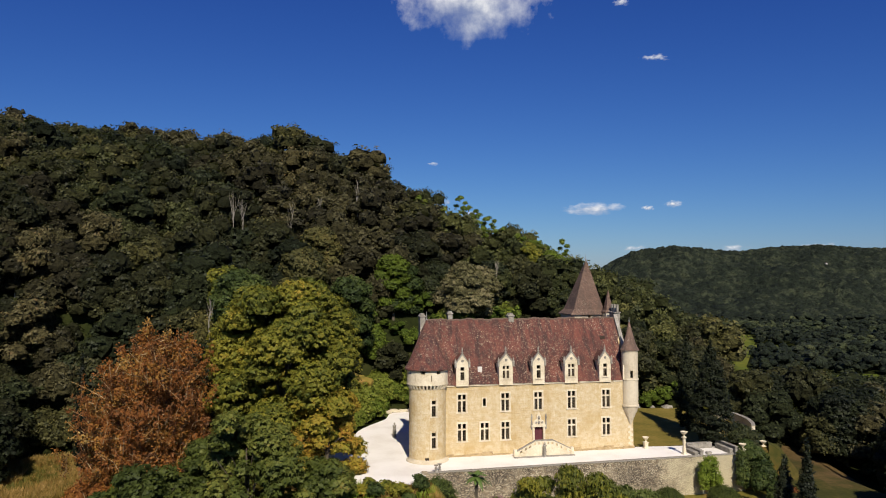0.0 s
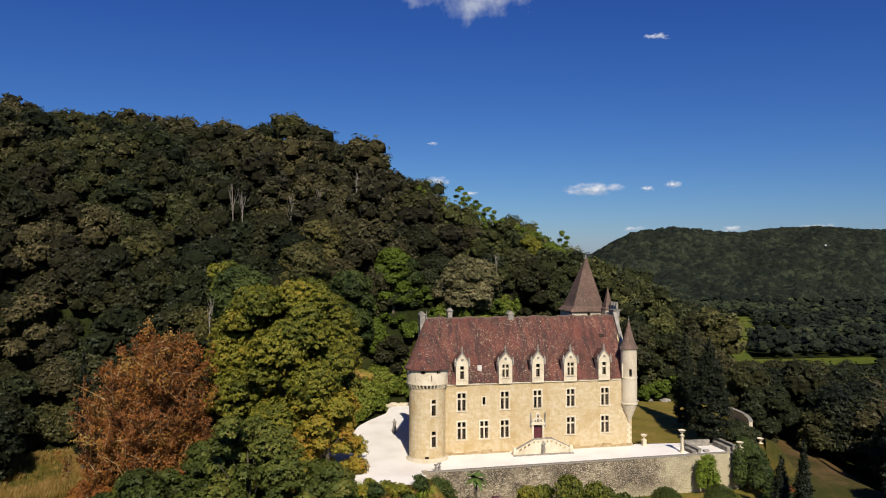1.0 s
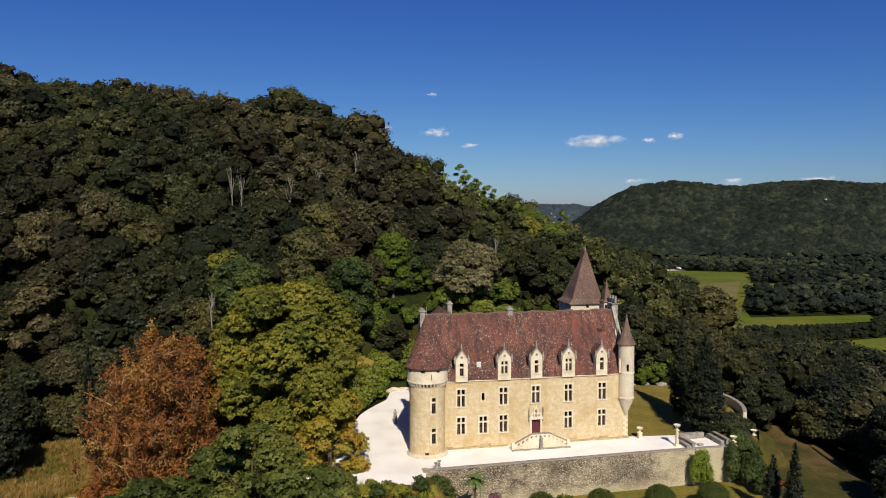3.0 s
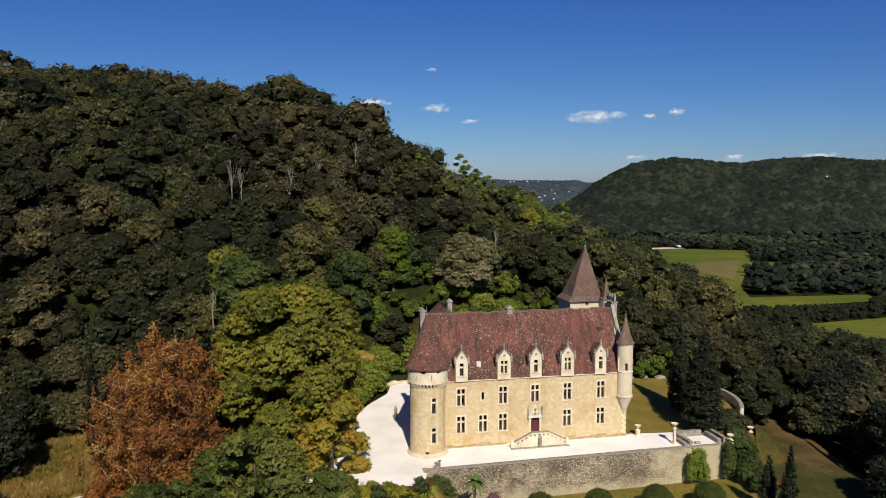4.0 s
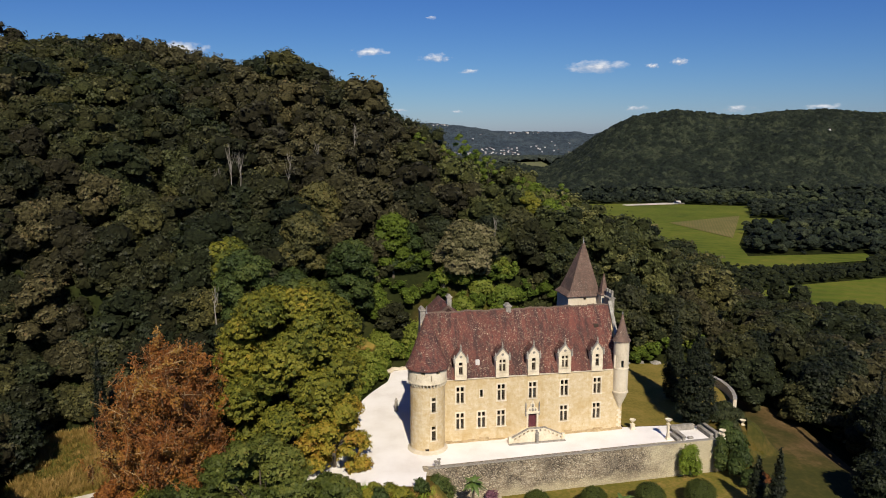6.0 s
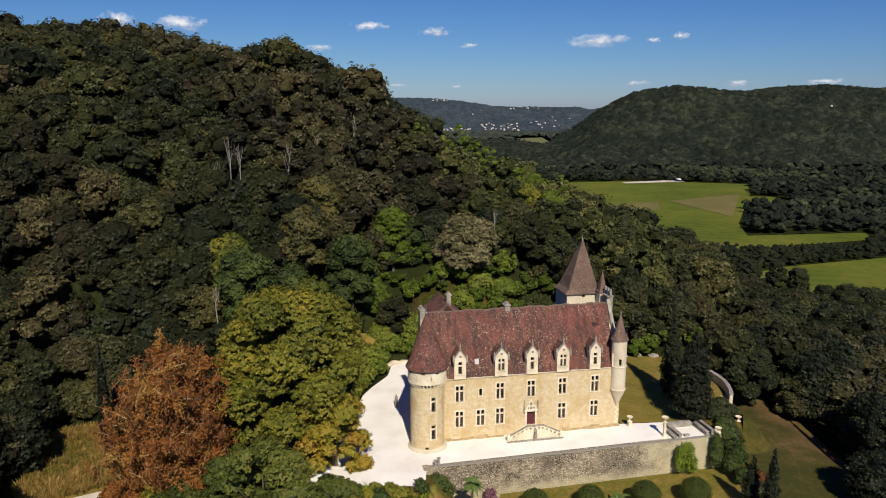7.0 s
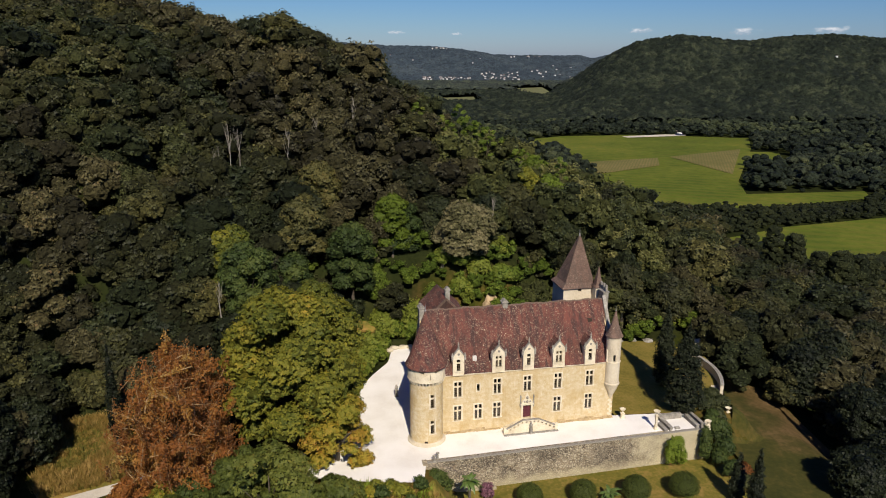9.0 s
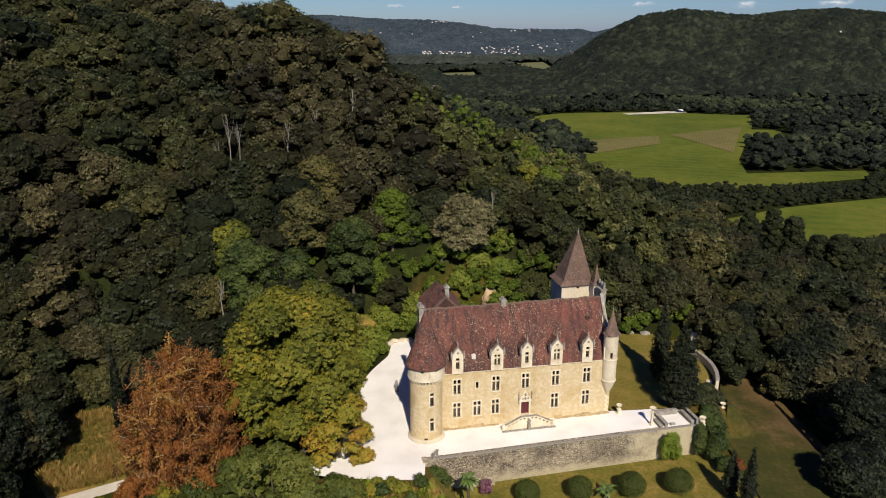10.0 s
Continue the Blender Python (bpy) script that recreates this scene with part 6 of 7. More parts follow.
# the wood's edge behind the house and its more striking trees
EDGE = (
    ("pale_tree", 6.8, 137.5, 13.0, 15.0, GREY_LEAF, "pale olive grey tree at the wood's edge", 0.7, 12.5),
    ("yellow_tree", 21.0, 152.0, 6.5, 19.0, CHESTNUT_LEAF, "yellowing tree standing above the wood", 0.4, 13.0),
    ("broadleaf_tree", 25.5, 152.5, 7.0, 17.5, BRIGHT_LEAF, "bright green tree standing above the wood", 0.25, 13.0),
    ("broadleaf_tree", -7.6, 137.0, 8.0, 15.0, BRIGHT_LEAF, "yellowish green tree on the slope behind the castle", 0.05, 14.0),
    ("broadleaf_tree", -35.3, 121.0, 9.0, 15.0, CHESTNUT_LEAF, "yellowish green tree on the slope", 0.1, 11.5),
    ("broadleaf_tree", -24.0, 131.0, 10.0, 15.0, WOOD_LEAF, "olive green oak on the slope", 0.75, 15.0),
    ("broadleaf_tree", -22.7, 142.0, 9.0, 15.0, WOOD_LEAF, "olive green oak high on the slope", 0.8, 20.0),
    ("broadleaf_tree", 24.0, 163.5, 8.0, 14.0, BRIGHT_LEAF, "yellow green tree above the spire", 0.1, 19.0),
    ("broadleaf_tree", -25.5, 124.5, 9.0, 13.0, GREEN_LEAF, "fresh green tree on the slope above the chestnut", 0.3, 7.5),
    ("broadleaf_tree", -15.0, 130.0, 10.0, 18.0, GREEN_LEAF, "fresh green tree at the wood's edge", 0.35, 7.0),
    ("broadleaf_tree", -6.0, 139.0, 9.0, 15.0, GREEN_LEAF, "fresh green tree behind the castle", 0.2, 13.0),
    ("broadleaf_tree", -30.0, 112.0, 10.0, 17.0, GREEN_LEAF, "yellowish green tree above the chestnut", 0.55, 9.0),
    ("broadleaf_tree", 18.0, 148.0, 10.0, 14.0, WOOD_LEAF, "dark oak behind the castle", 0.35, 15.0),
    ("broadleaf_tree", 27.5, 143.5, 9.0, 14.0, DEEP_WOOD_LEAF, "dark oak above the scrubby bank", 0.4, 8.0),
    ("broadleaf_tree", 12.0, 144.5, 9.0, 13.0, DEEP_WOOD_LEAF, "dark oak above the scrubby bank", 0.3, 15.0),
    ("broadleaf_tree", 0.5, 143.5, 9.0, 13.0, DEEP_WOOD_LEAF, "dark oak above the scrubby bank", 0.35, 15.0),
    ("broadleaf_tree", -65.0, 117.0, 9.0, 12.0, WOOD_LEAF, "dull oak above the clearing", 0.35, 5.0),
    ("broadleaf_tree", -57.0, 115.5, 10.0, 14.0, DEEP_WOOD_LEAF, "dark oak behind the clearing", 0.4, 0.0),
    ("broadleaf_tree", -51.5, 112.5, 9.0, 13.0, WOOD_LEAF, "dull oak behind the clearing", 0.3, 0.0),
    ("broadleaf_tree", -45.0, 113.0, 9.0, 14.0, DEEP_WOOD_LEAF, "dark oak behind the clearing", 0.4, 1.0),
    ("broadleaf_tree", 30.0, 139.0, 10.0, 17.0, WOOD_LEAF, "dark oak behind the spire", 0.4, 3.0),
    ("broadleaf_tree", 39.0, 136.0, 9.0, 14.0, WOOD_LEAF, "dark oak above the lawn", 0.3, 1.0),
    ("broadleaf_tree", 49.0, 137.0, 10.0, 13.0, WOOD_LEAF, "dark oak at the lawn's end", 0.3, -1.0),
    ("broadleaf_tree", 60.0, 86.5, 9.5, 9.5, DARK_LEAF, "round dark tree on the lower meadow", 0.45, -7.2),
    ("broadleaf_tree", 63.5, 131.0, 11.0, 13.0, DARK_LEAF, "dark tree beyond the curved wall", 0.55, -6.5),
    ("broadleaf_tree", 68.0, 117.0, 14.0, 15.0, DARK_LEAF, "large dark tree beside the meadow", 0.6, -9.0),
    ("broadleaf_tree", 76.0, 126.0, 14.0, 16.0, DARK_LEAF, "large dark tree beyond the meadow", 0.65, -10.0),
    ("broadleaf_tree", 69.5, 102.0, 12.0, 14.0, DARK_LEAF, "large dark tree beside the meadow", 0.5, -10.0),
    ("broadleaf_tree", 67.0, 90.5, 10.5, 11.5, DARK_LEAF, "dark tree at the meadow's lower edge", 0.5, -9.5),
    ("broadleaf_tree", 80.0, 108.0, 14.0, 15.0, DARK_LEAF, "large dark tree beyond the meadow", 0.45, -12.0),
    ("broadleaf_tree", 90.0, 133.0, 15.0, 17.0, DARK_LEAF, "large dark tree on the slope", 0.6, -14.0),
    ("broadleaf_tree", 73.0, 146.0, 12.0, 15.0, WOOD_LEAF, "dark oak on the slope beyond the lawn", 0.4, -9.5),
)
for i, (name, x, y, w, h, m, label, tint, z) in enumerate(EDGE):
    tree(name, x, y, w, h, h * 0.18, m, label, 60 + i, 10000 if w > 6 else 3400, 0.36, 16, tint, z, group="edge of the wood")


for i, (b, y, top, w, tint) in enumerate(((0.466, 330, -27.0, 11.0, 0.5), (0.502, 330, -26.0, 11.5, 0.4), (0.534, 326, -28.5, 12.0, 0.45), (0.574, 305, -31.0, 11.0, 0.4), (0.606, 300, -29.5, 14.0, 0.5), (0.63, 300, -31.0, 14.0, 0.4), (0.648, 305, -32.5, 12.0, 0.45), (0.585, 290, -38.0, 11.0, 0.3), (0.49, 300, -41.0, 11.0, 0.35), (0.455, 310, -38.0, 9.0, 0.3))):
    z = float(land(b * y, y))
    tree("valley_tree", b * y, y, w, (top - z) * 1.14, (top - z) * 0.15, DEEP_WOOD_LEAF, "tall dark tree before the lower pasture" if top > -32 else "round dark tree before the lower pasture", 90 + i, 1800, 0.5, 36, tint, z, 0.46, group="trees before the lower pasture", per=4)
for i, (x, y, w, top, h) in enumerate(((6.7, 170.0, 5.0, 44.2, 19.0), (11.4, 170.0, 5.5, 40.0, 16.0), (3.0, 171.0, 4.5, 41.5, 16.0), (29.6, 160.0, 3.6, 33.0, 16.0), (19.6, 163.0, 3.6, 34.5, 14.0), (-3.0, 172.0, 4.5, 44.5, 15.0), (9.0, 168.0, 5.0, 41.5, 14.0), (13.4, 168.0, 5.0, 39.0, 13.0), (17.0, 168.0, 4.5, 36.5, 13.0), (21.5, 166.0, 4.6, 34.0, 12.0))):
    tree("poplar_tree", x, y, w, h, h * 0.25, SCRUB_LEAF, "airy slim poplar rising above the canopy", 500 + i, 3600, 0.3, 16, 0.45, top - h, 0.2, 0.14, 0.0, 0.3, group="poplars")


def cypress(x, y, z, width, height, label, seed, leaves=5000, tint=0.35, material=None):
    rng = np.random.default_rng(seed)
    t = thing("cypress", pose(x, y, z), label, "cypress tree", "cypresses")
    part("trunk", tube([(0, 0, -0.5), (0, 0, height * 0.5), (0, 0, height * 0.9)], [0.28, 0.18, 0.04], 8), BARK, t)
    rows = []
    for k in range(30):
        f = (k + 0.3) / 30
        prof = (min(1.0, 0.55 + f * 2.6) if f < 0.2 else 1.0 - ((f - 0.2) / 0.8) ** 1.9) * width / 2
        a = k * 2.4
        r = max(0.16, prof * 0.62)
        rows.append((math.cos(a) * prof * 0.38, math.sin(a) * prof * 0.38, 0.4 + f * (height - 0.9), r, r, height / 13))
    v, q, tr, shade = crown_arrays(rng, rows, leaves, 0.22, 0.92, BALL0, 0, 0.5, 6)
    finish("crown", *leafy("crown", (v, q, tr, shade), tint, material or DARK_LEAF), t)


cypress(39.9, 101.9, 0.0, 6.9, 15.0, "broad dark cypress beside the lawn", 81, 9000, 0.5)
cypress(39.8, 111.5, 0.0, 4.0, 14.6, "tall dark cypress behind another beside the lawn", 82, 7000, 0.65)
cypress(43.1, 82.0, -5.2, 2.3, 10.6, "slim dark cypress at the garden's corner", 83, 2600, 0.4)
cypress(42.2, 85.6, -5.0, 2.4, 7.8, "rounded dark cypress in the lower garden", 84, 2600, 0.55)
cypress(-47.5, 97.5, -2.0, 2.4, 16.0, "slim dark cypress at the edge of the clearing", 85, 2600, 0.2)
cypress(-36.5, 97.0, -1.0, 2.2, 15.0, "slim dark cypress behind the rust brown tree", 86, 2200, 0.3)
cypress(64.8, 97.0, -8.5, 2.3, 18.5, "slim dark cypress beside the meadow", 87, 2200, 0.3)


def bush(name, x, y, z, rx, ry, rz, material, label, seed, leaves, size=0.22, tint=0.45, lobes=6, category="shrub", group="", core=0.88, clipped=False):
    rng = np.random.default_rng(seed)
    if clipped:
        rows = [(0, 0, rz * 0.92, rx, ry, rz)]
    else:
        rows = []
        for k in range(lobes):
            a = math.tau * k * 0.618
            h = (k + 0.5) / lobes
            rows.append((math.cos(a) * rx * 0.52 * (1 - 0.6 * h), math.sin(a) * ry * 0.52 * (1 - 0.6 * h), rz * (0.45 + 0.9 * h), rx * rng.uniform(0.45, 0.62), ry * rng.uniform(0.45, 0.62), rz * rng.uniform(0.5, 0.66)))
    v, q, tr, shade = crown_arrays(rng, rows, leaves, size, core, BALL1, 0.0, 0.3, 4 if clipped else 8)
    ob = finish(name, *leafy(name, (v, q, tr, shade), tint, material))
    ob.matrix_basis = pose(x, y, z)
    return tagged(ob, label, category, group)


for i, (x, y, r) in enumerate(((13.5, 85.2, 1.7), (21.0, 85.8, 1.75), (28.5, 86.3, 1.9), (35.4, 86.9, 1.95))):
    bush("clipped_bush", x, y, float(land(x, y)) - 0.1, r, r, r * 0.95, FRONT_LEAF, "clipped dome-shaped green bush on the lower lawn", 100 + i, 9000, 0.13, 0.3, 1, "bush", "clipped bushes", 0.95, True)
bush("shoot_bush", 36.4, 93.9, -5.0, 1.7, 0.9, 2.9, BRIGHT_LEAF, "tall bright yellow green shrub against the terrace wall", 110, 4200, 0.22, 0.55, 12, core=0.55)
bush("wall_shrub", 41.4, 95.4, -5.0, 1.0, 1.0, 3.2, GREEN_LEAF, "green climbing shrub on the wall's corner", 111, 1800, 0.24, 0.6, 8)
for i, (x, y, z, r, h, m, tint) in enumerate(((45.2, 99.4, -3.5, 1.9, 2.0, GREEN_LEAF, 0.35), (47.2, 105.0, -2.5, 2.2, 2.1, DEEP_WOOD_LEAF, 0.6), (44.4, 95.6, -4.2, 1.6, 1.9, GREEN_LEAF, 0.3), (45.4, 91.4, -4.4, 1.5, 0.9, RED_LEAF, 0.2), (44.2, 103.6, -0.5, 1.7, 1.7, DEEP_WOOD_LEAF, 0.6), (46.6, 107.0, -1.0, 1.7, 1.5, DEEP_WOOD_LEAF, 0.7), (43.9, 91.4, -4.6, 1.3, 1.3, GREEN_LEAF, 0.4), (44.4, 98.3, -1.2, 1.2, 1.0, GREEN_LEAF, 0.5), (45.6, 101.6, -1.6, 1.3, 1.2, DEEP_WOOD_LEAF, 0.7), (43.2, 94.2, -4.6, 1.2, 1.5, GREEN_LEAF, 0.5), (44.9, 88.6, -4.8, 1.2, 1.0, DEEP_WOOD_LEAF, 0.8), (43.5, 99.1, 0.0, 0.9, 0.5, GREEN_LEAF, 0.5), (44.3, 100.8, 0.0, 0.9, 0.5, GREEN_LEAF, 0.4))):
    bush("shrub", x, y, z, r, r, h, m, {GREEN_LEAF: "green shrub along the terrace's east wall", DEEP_WOOD_LEAF: "dark evergreen shrub along the terrace's east wall", RED_LEAF: "rust brown low shrub"}[m], 120 + i, 2200, 0.24, tint, 7, "shrub", "east shrubs", 0.8)
rngs = random.Random(9)
ROW = []
for k in range(44):
    x = -16 + k * 0.6 + rngs.uniform(-0.4, 0.4)
    y = 81.2 + rngs.uniform(-3.0, 1.3)
    ROW.append((x, y, rngs.uniform(0.8, 1.5), rngs.uniform(0.5, 1.0), rngs.choice((GREEN_LEAF, BRIGHT_LEAF, BRIGHT_LEAF, RED_LEAF, CHESTNUT_LEAF, CHESTNUT_LEAF))))
for i, (x, y, r, h, m) in enumerate(ROW):
    label = {GREEN_LEAF: "wild green shrub below the gravel edge", BRIGHT_LEAF: "bright green weeds below the gravel edge", RED_LEAF: "brown withered shrub below the gravel edge", CHESTNUT_LEAF: "yellowing shrub below the gravel edge"}[m]
    bush("shrub", x, y, float(land(x, y)) - 0.1, r, r, h, m, label, 140 + i, 700, 0.26, rngs.uniform(0.2, 0.7), 5, "shrub", "wild hedge")
bush("shrub", 0.8, 86.0, -3.2, 2.0, 1.3, 1.7, GREEN_LEAF, "green shrub at the foot of the sloping wall", 179, 2600, 0.2, 0.6, 8)
for i, (x, y, r, h, m) in enumerate(((-40.5, 83.2, 2.2, 2.0, RED_LEAF), (-37.5, 82.0, 2.4, 2.4, RED_LEAF), (-34.5, 81.0, 2.4, 2.6, CHESTNUT_LEAF), (-31.0, 81.0, 2.6, 3.0, GREEN_LEAF), (-36.0, 78.5, 2.4, 2.2, GREEN_LEAF), (-40.0, 79.5, 2.2, 1.6, SCRUB_LEAF), (-44.0, 80.6, 2.0, 1.2, CHESTNUT_LEAF))):
    bush("shrub", x, y, float(land(x, y)) - 0.1, r, r, h, m, {RED_LEAF: "rust brown shrub beside the dirt track", CHESTNUT_LEAF: "yellow brown shrub beside the dirt track", GREEN_LEAF: "green shrub below the dirt track", SCRUB_LEAF: "bright green shrub below the dirt track"}[m], 230 + i, 2600, 0.24, 0.5, 8, "shrub", "shrubs along the track")
bush("pink_shrub", 7.8, 86.6, -4.9, 0.9, 0.9, 1.3, PINK_LEAF, "dusky pink flowering shrub at the wall's foot", 180, 900, 0.2)
for i, (x, y, z, r, h, tint) in enumerate(((-15.2, 113.5, 0.0, 3.2, 3.0, 0.8), (-13.8, 118.5, 0.5, 3.4, 3.2, 0.9), (-11.8, 124.0, 0.8, 3.4, 3.2, 0.9), (-9.5, 131.0, 1.0, 3.4, 3.4, 0.9), (-16.0, 107.0, 0.0, 3.0, 2.4, 0.6), (-3.0, 133.0, 1.5, 4.0, 3.8, 0.85), (4.5, 128.5, 2.5, 3.6, 3.4, 0.6), (9.0, 126.5, None, 2.4, 2.2, 0.5), (16.5, 126.0, None, 3.6, 3.6, 0.15), (20.5, 125.0, None, 3.4, 4.2, 0.1), (13.5, 130.5, None, 2.4, 1.7, 0.7), (20.0, 130.5, None, 3.4, 2.4, 0.3), (6.0, 133.0, None, 2.6, 1.8, 0.8), (9.5, 136.5, None, 2.6, 1.9, 0.9), (14.5, 136.5, None, 2.8, 1.9, 0.6), (20.0, 137.0, None, 3.0, 2.4, 0.4), (24.0, 131.0, None, 3.0, 3.2, 0.2), (3.0, 137.0, None, 2.6, 2.0, 0.75))):
    z = float(land(x, y)) - 0.2 if z is None else z
    bush("thicket", x, y, z, r, r, h, SCRUB_LEAF, "dense green thicket on the bank behind the castle", 190 + i, 2600, 0.36, tint, 8, "shrub", "thickets")

for i, (x, y, r, h) in enumerate(((-10.2, 127.8, 2.3, 2.4), (-10.2, 122.8, 2.2, 2.2), (-7.2, 130.6, 2.3, 2.3), (-3.2, 130.9, 2.3, 2.4), (-11.9, 119.6, 2.1, 2.0), (-13.1, 116.2, 2.2, 2.0), (0.6, 131.2, 2.4, 2.6), (-12.6, 125.2, 2.6, 3.6), (-13.9, 112.6, 2.0, 1.8), (-10.4, 133.2, 2.6, 3.6))):
    bush("thicket", x, y, max(0.0, float(land(x, y))) - 0.2, r, r, h, SCRUB_LEAF, "bright green scrub on the bank beside the gravel", 210 + i, 2400, 0.26, 0.45 + 0.15 * (i % 3), 8, "shrub", "thickets")

for i, (x, y, r, h) in enumerate(((-62, 106.5, 2.8, 3.4), (-58.0, 108.2, 3.0, 3.6), (-54.5, 108.2, 3.0, 3.6), (-50.5, 109.2, 3.0, 4.2), (-47.2, 106.5, 2.8, 3.8), (-45.2, 103, 2.6, 3.4), (-43.0, 100, 2.6, 3.6), (-41.5, 104, 3.0, 5.0), (-40.2, 98.2, 2.4, 3.4), (-45.0, 108.5, 3.2, 5.5))):
    bush("thicket", x, y, float(land(x, y)) - 0.3, r, r, h, WOOD_LEAF, "dark green scrub along the back of the clearing", 250 + i, 2000, 0.3, 0.5 + 0.12 * (i % 3), 8, "shrub", "thickets")


def palm(x, y, z, h, label, seed):
    rng = random.Random(seed)
    t = thing("palm", pose(x, y, z), label, "palm", "garden palms")
    part("trunk", tube([(0, 0, -0.2), (0.05, 0, h * 0.5), (0, 0, h)], [0.2, 0.16, 0.18], 8), BARK, t)
    for k in range(22):
        a, e = math.tau * k * 0.382, rng.uniform(-0.2, 1.2)
        L = rng.uniform(1.2, 1.9)
        bm = bmesh.new()
        prev = None
        for s in range(6):
            f = s / 5
            rr, zz = L * f * math.cos(e * (1 - f * 0.6)), h + L * f * math.sin(e) - 0.55 * f * f * L
            w = 0.3 * math.sin(math.pi * min(0.98, 0.15 + f * 0.85))
            c, d = Vector((math.cos(a) * rr, math.sin(a) * rr, zz)), Vector((-math.sin(a), math.cos(a), 0)) * w
            cur = [bm.verts.new(c - d), bm.verts.new(c + Vector((0, 0, 0.06))), bm.verts.new(c + d)]
            if prev:
                for i in (0, 1):
                    bm.faces.new((prev[i], prev[i + 1], cur[i + 1], cur[i]))
            prev = cur
        part("frond", bm, BRIGHT_FROND, t)


BRIGHT_FROND = plain("palm frond", (0.04, 0.075, 0.012), (0.075, 0.12, 0.02), (0.12, 0.17, 0.035), 1.0, 8.0, 0.55)
palm(5.0, 81.5, float(land(5.0, 81.5)), 1.2 - float(land(5.0, 81.5)), "short fan palm at the foot of the terrace wall", 1)
palm(24.6, 85.6, -5.0, 1.4, "low feathery palm between the clipped bushes", 2)


def bare_tree(x, y, z, h, label, seed):
    rng = random.Random(seed)
    bm = bmesh.new()
    tube([(0, 0, 0), (rng.uniform(-0.3, 0.3), 0, h * 0.5), (rng.uniform(-0.6, 0.6), 0.2, h)], [0.12, 0.08, 0.015], 5, bm)
    for k in range(9):
        a, z0 = rng.uniform(0, 6.28), h * rng.uniform(0.35, 0.92)
        L = (h - z0) * rng.uniform(0.4, 0.8) + 0.6
        tube([(0, 0, z0), (math.cos(a) * L * 0.2, math.sin(a) * L * 0.2, z0 + L * 0.5), (math.cos(a) * L * 0.3, math.sin(a) * L * 0.3, z0 + L)], [0.045, 0.03, 0.008], 4, bm)
    ob = part("bare_tree", bm, PALE_BARK)
    ob.matrix_basis = pose(x, y, z)
    tagged(ob, label, "bare tree", "bare trees")


for i, (x, y, top, h) in enumerate(((-41.0, 146.0, 42.0, 11), (-43.4, 145.5, 37.0, 10), (-39.5, 147.0, 40.5, 10), (-30.0, 151.0, 40.0, 11), (-17.0, 160.0, 46.0, 8), (-33.0, 106.0, 20.5, 6), (2.2, 136.0, 15.5, 7), (12.5, 140.0, 27.5, 5), (-25.0, 156.0, 42.0, 8), (20.0, 150.0, 27.0, 8), (-70.0, 120.0, 27.0, 8))):
    bare_tree(x, y, top - h, h, "bleached bare tree rising from the wood", 300 + i)


def tall_grass(name, x, y, material, label, seed, height=0.9, tint=0.5):
    """Upright blades in tufts, past counting."""
    rng = np.random.default_rng(seed)
    vs = []
    for gx, gy in zip(x, y):
        n = 34
        a = rng.uniform(0, math.tau, n)
        r = rng.uniform(0, 0.55, n)
        z = float(land(gx, gy))
        h = height * rng.uniform(0.5, 1.2, n)
        base = np.stack([gx + np.cos(a) * r, gy + np.sin(a) * r, np.full(n, z)], 1)
        lean = np.stack([np.cos(a) * h * 0.4, np.sin(a) * h * 0.4, h], 1)
        side = np.stack([-np.sin(a + 0.7), np.cos(a + 0.7), np.zeros(n)], 1) * 0.07
        vs.append(np.stack([base - side, base + side, base + lean], 1))
    v = np.concatenate(vs).reshape(-1, 3)
    me = mesh_of(name, v, np.zeros((0, 4), int), np.arange(len(v)).reshape(-1, 3), np.clip(np.repeat(rng.normal(tint, 0.2, len(v) // 102), 102), 0, 1))
    tagged(finish(name, me, material), label, "grass", kind="stuff")


rngg = np.random.default_rng(21)
x, y = scatter(rngg, -62, -36, 83, 108, 0.75)
ok = within(x, y, CLEARING) & (y > 0.56 * x + 113.6)
rim = ok & ((np.hypot((x + 53) * 1.1, (y - 96.5) * 0.62) > 3.6) | (wavy(x, y, 2.3, 6) > 0.75))
tall_grass("tall_grass", x[rim], y[rim], DRY_LEAF, "tall dry orange grass round the clearing", 1, 1.0, 0.5)
tall_grass("tall_grass", x[ok & ~rim], y[ok & ~rim], DRY_LEAF, "low olive grass in the clearing", 2, 0.5, 0.06)
x, y = scatter(rngg, -19, 9, 74.5, 83.2, 0.8)
ok = y < 83.3 - 0.12 * np.abs(x + 9)
pick = wavy(x, y, 1.9, 4)
tall_grass("tall_grass", x[ok & (pick < 0.1)], y[ok & (pick < 0.1)], BRIGHT_LEAF, "tall yellow green weeds below the gravel court", 3, 0.8, 0.7)
tall_grass("tall_grass", x[ok & (pick >= 0.1)], y[ok & (pick >= 0.1)], DRY_LEAF, "withered brown weeds below the gravel court", 4, 0.7, 0.5)


# ---- far buildings ----
def far_house(x, y, w, d, h, label, turn=0.0, lift=0.0):
    t = thing("far_house", pose(x, y, float(land(x, y)) + lift, 0, 0, turn), label, "house", "far houses")
    part("wall", box(-w / 2, w / 2, -d / 2, d / 2, -2, h), WHITE_WALL, t)
    part("roof", prism([(-d / 2 - 0.5, h), (d / 2 + 0.5, h), (0, h + d * 0.35)], -w / 2 - 0.5, w / 2 + 0.5, "x"), FAR_ROOF, t)


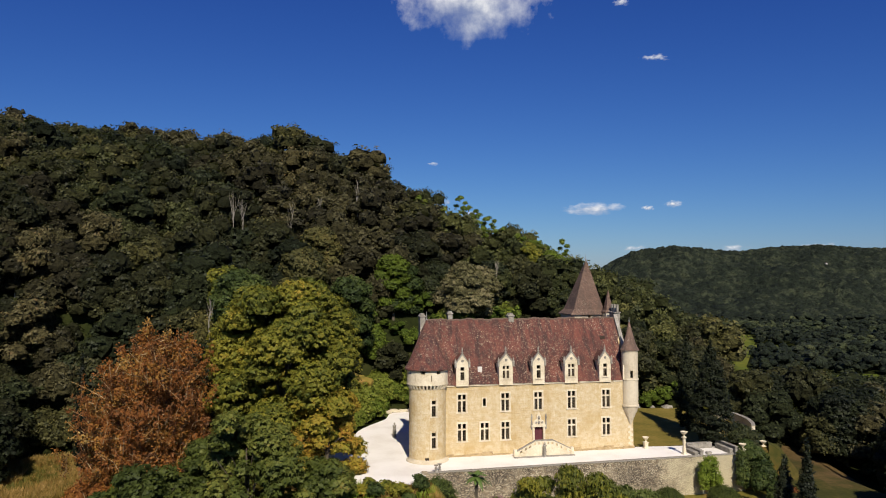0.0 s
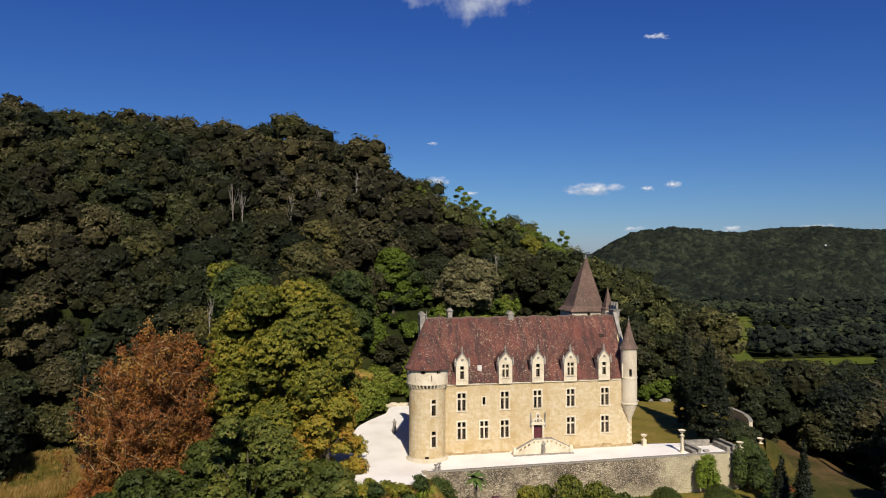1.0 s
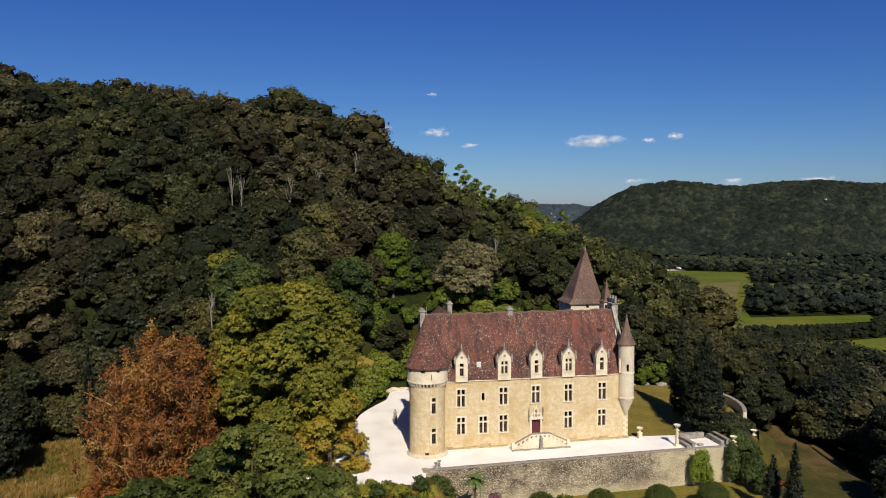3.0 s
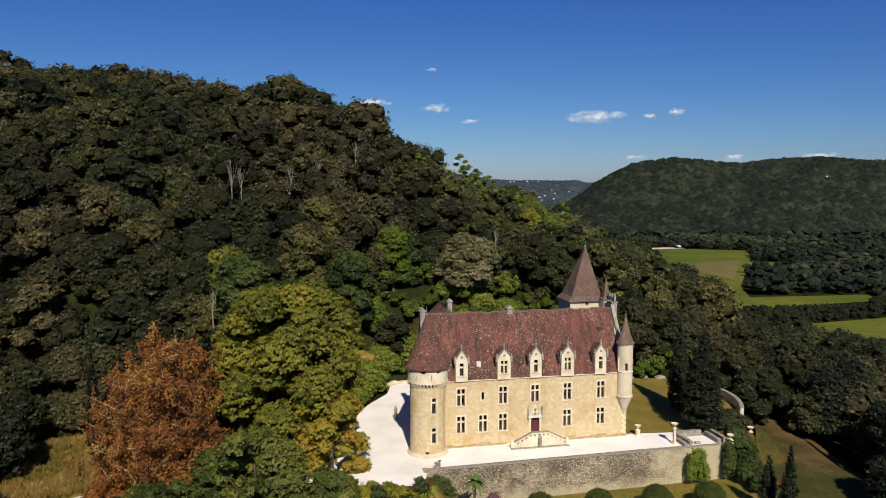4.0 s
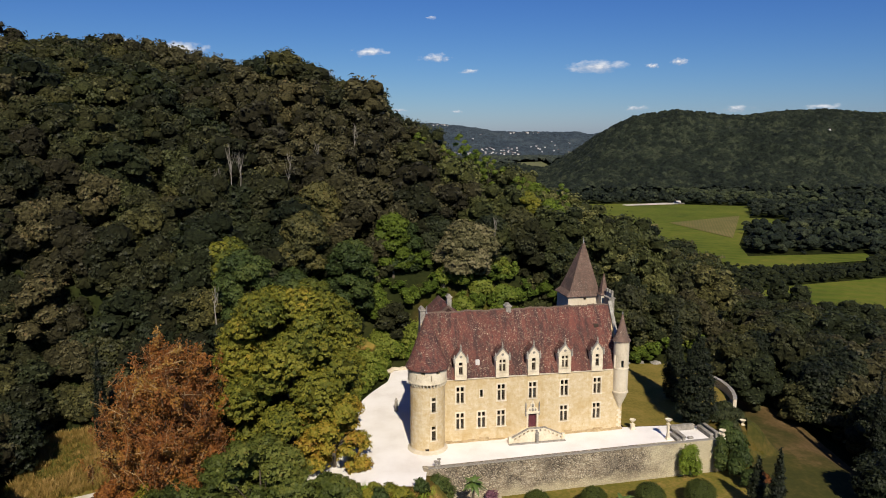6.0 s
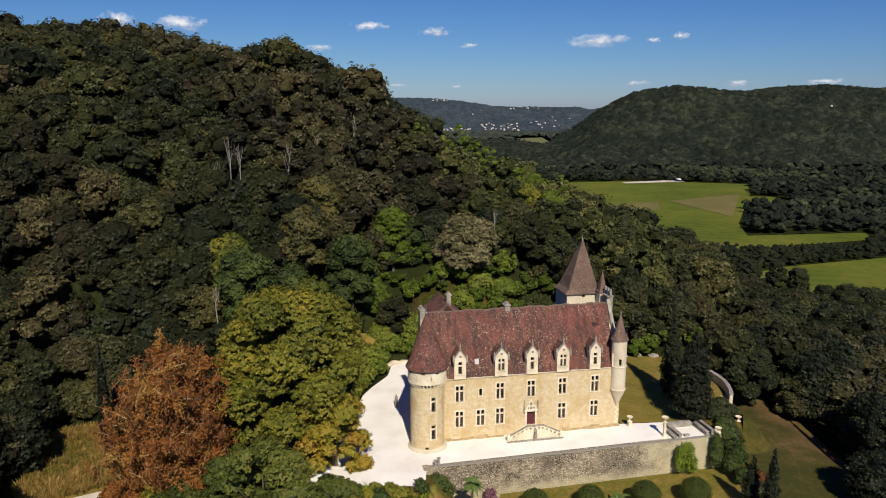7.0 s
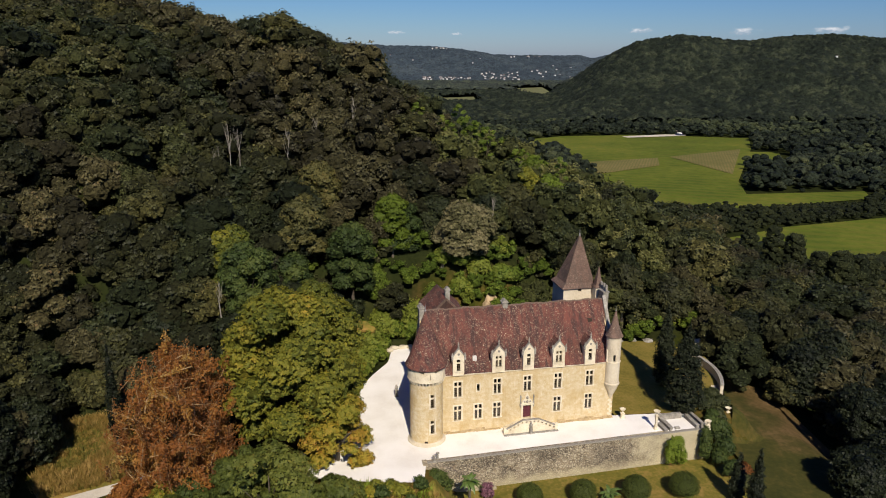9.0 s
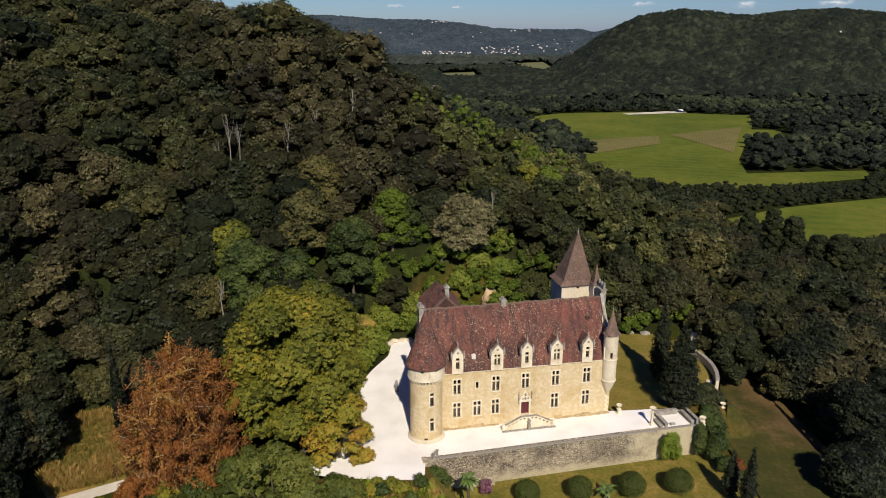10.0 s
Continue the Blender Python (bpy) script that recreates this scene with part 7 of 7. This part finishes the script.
far_house(946, 1700, 4, 4, 6, "pale house on the wooded ridge", 10, 8)
far_house(934, 1690, 8, 4, 2, "long pale building on the wooded ridge", 5, 9)
far_house(392, 1122, 12, 8, 4, "white building by the gravel bank", 8, 0)
rngv = random.Random(4)
# clusters of bearings and distances: the riverside village, the hamlet on the slope, scattered farms, houses on the crest
for count, b0, b1, y0, y1 in ((34, -0.016, 0.056, 3545, 3600), (34, 0.066, 0.122, 3560, 3780), (20, 0.135, 0.226, 3600, 3900), (7, -0.002, 0.026, 4150, 4220), (10, 0.108, 0.15, 4120, 4220), (16, -0.093, -0.066, 3600, 3980), (4, -0.06, 0.1, 3800, 4000)):
    for k in range(count):
        y = rngv.uniform(y0, y1)
        far_house(y * rngv.uniform(b0, b1), y, rngv.uniform(5, 10), rngv.uniform(5, 8), rngv.uniform(3, 5), "pale far village house on the hillside", rngv.uniform(-40, 40), 11)
far_house(9, 1450, 14, 9, 6, "pale farmhouse among the valley woods", 20, 8)


# ---- clouds ----
def cloud_material(seed, thick):
    n = Nodes("cloud")
    c = n.add("ShaderNodeTexCoord").outputs["Object"]
    s = n.add("ShaderNodeSeparateXYZ")
    n.link(c, s.inputs[0])
    off = n.add("ShaderNodeVectorMath", operation="ADD")
    off.inputs[1].default_value = (seed * 13.7, seed * 3.1, 0)
    sc = n.add("ShaderNodeVectorMath", operation="MULTIPLY")
    sc.inputs[1].default_value = (2.2, 1.0, 1.0)
    n.link(c, sc.inputs[0])
    n.link(sc.outputs[0], off.inputs[0])
    fluff = n.noise(off.outputs[0], 1.3, 6.0, 0.58)
    rad = n.math("SQRT", n.math("ADD", n.math("POWER", s.outputs[0], 2.0), n.math("POWER", s.outputs[1], 2.0)))
    dens = n.math("SUBTRACT", n.math("ADD", n.math("MULTIPLY", fluff, 1.5), thick), n.math("MULTIPLY", rad, 0.95))
    alpha = n.ramp(dens, [(0.1, (0,)), (0.85, (1,))])
    # sunlit tops and shaded undersides are painted into the glowing cloud colour
    low = n.math("ADD", n.math("MULTIPLY", s.outputs[1], 0.35), n.math("MULTIPLY", fluff, 0.9))
    col = n.ramp(low, [(0.25, (0.42, 0.47, 0.58)), (0.6, (0.86, 0.86, 0.88))])
    em = n.add("ShaderNodeEmission", _Strength=0.9)
    n.link(col, em.inputs[0])
    tr = n.add("ShaderNodeBsdfTransparent")
    mx = n.add("ShaderNodeMixShader")
    n.link(alpha, mx.inputs[0])
    n.link(tr.outputs[0], mx.inputs[1])
    n.link(em.outputs[0], mx.inputs[2])
    n.link(mx.outputs[0], n.out.inputs[0])
    return n.mat


# azimuth and elevation in degrees, width and height in degrees, thickness
CLOUDS = ((3.2, 21.4, 13.0, 6.8, 0.12), (17.6, 16.7, 3.0, 0.9, -0.08), (12.8, 5.45, 6.6, 1.35, 0.07), (16.9, 5.4, 1.3, 0.5, 0.1), (18.8, 5.65, 1.7, 0.7, 0.1), (0.3, 6.2, 3.6, 1.1, 0.0), (2.9, 5.2, 2.3, 0.6, -0.05), (-4.8, 6.6, 3.9, 1.1, 0.0), (-8.6, 5.0, 3.4, 0.7, 0.0), (-18.6, 6.5, 5.0, 1.7, 0.02), (-22.8, 6.5, 3.3, 1.7, 0.02), (0.0, 9.2, 1.6, 0.5, -0.16), (-2.7, 2.2, 2.2, 0.5, -0.1), (15.8, 2.3, 3.4, 0.7, -0.1), (23.0, 2.2, 3.2, 0.8, -0.05), (28.6, 2.2, 3.6, 0.8, -0.05), (2.0, 2.1, 1.4, 0.4, -0.1), (15.2, 20.9, 2.4, 1.0, -0.1))
for i, (az, el, w, h, thick) in enumerate(CLOUDS):
    d = 4700.0
    p = Vector((math.sin(radians(az)) * math.cos(radians(el)), math.cos(radians(az)) * math.cos(radians(el)), math.sin(radians(el)))) * d + Vector((0, 0, 35))
    bm = bmesh.new()
    bm.faces.new([bm.verts.new(q) for q in ((-1, -1, 0), (1, -1, 0), (1, 1, 0), (-1, 1, 0))])
    ob = part("cloud", bm, cloud_material(i + 1, thick))
    ob.matrix_basis = look(p, (0, 0, 35)) @ Matrix.Rotation(math.pi, 4, "Y") @ Matrix.Diagonal((math.tan(radians(w / 2)) * d, math.tan(radians(h / 2)) * d, 1, 1))
    ob.visible_shadow = False
    tagged(ob, "small white fair weather cloud", "cloud", "clouds", "structure")
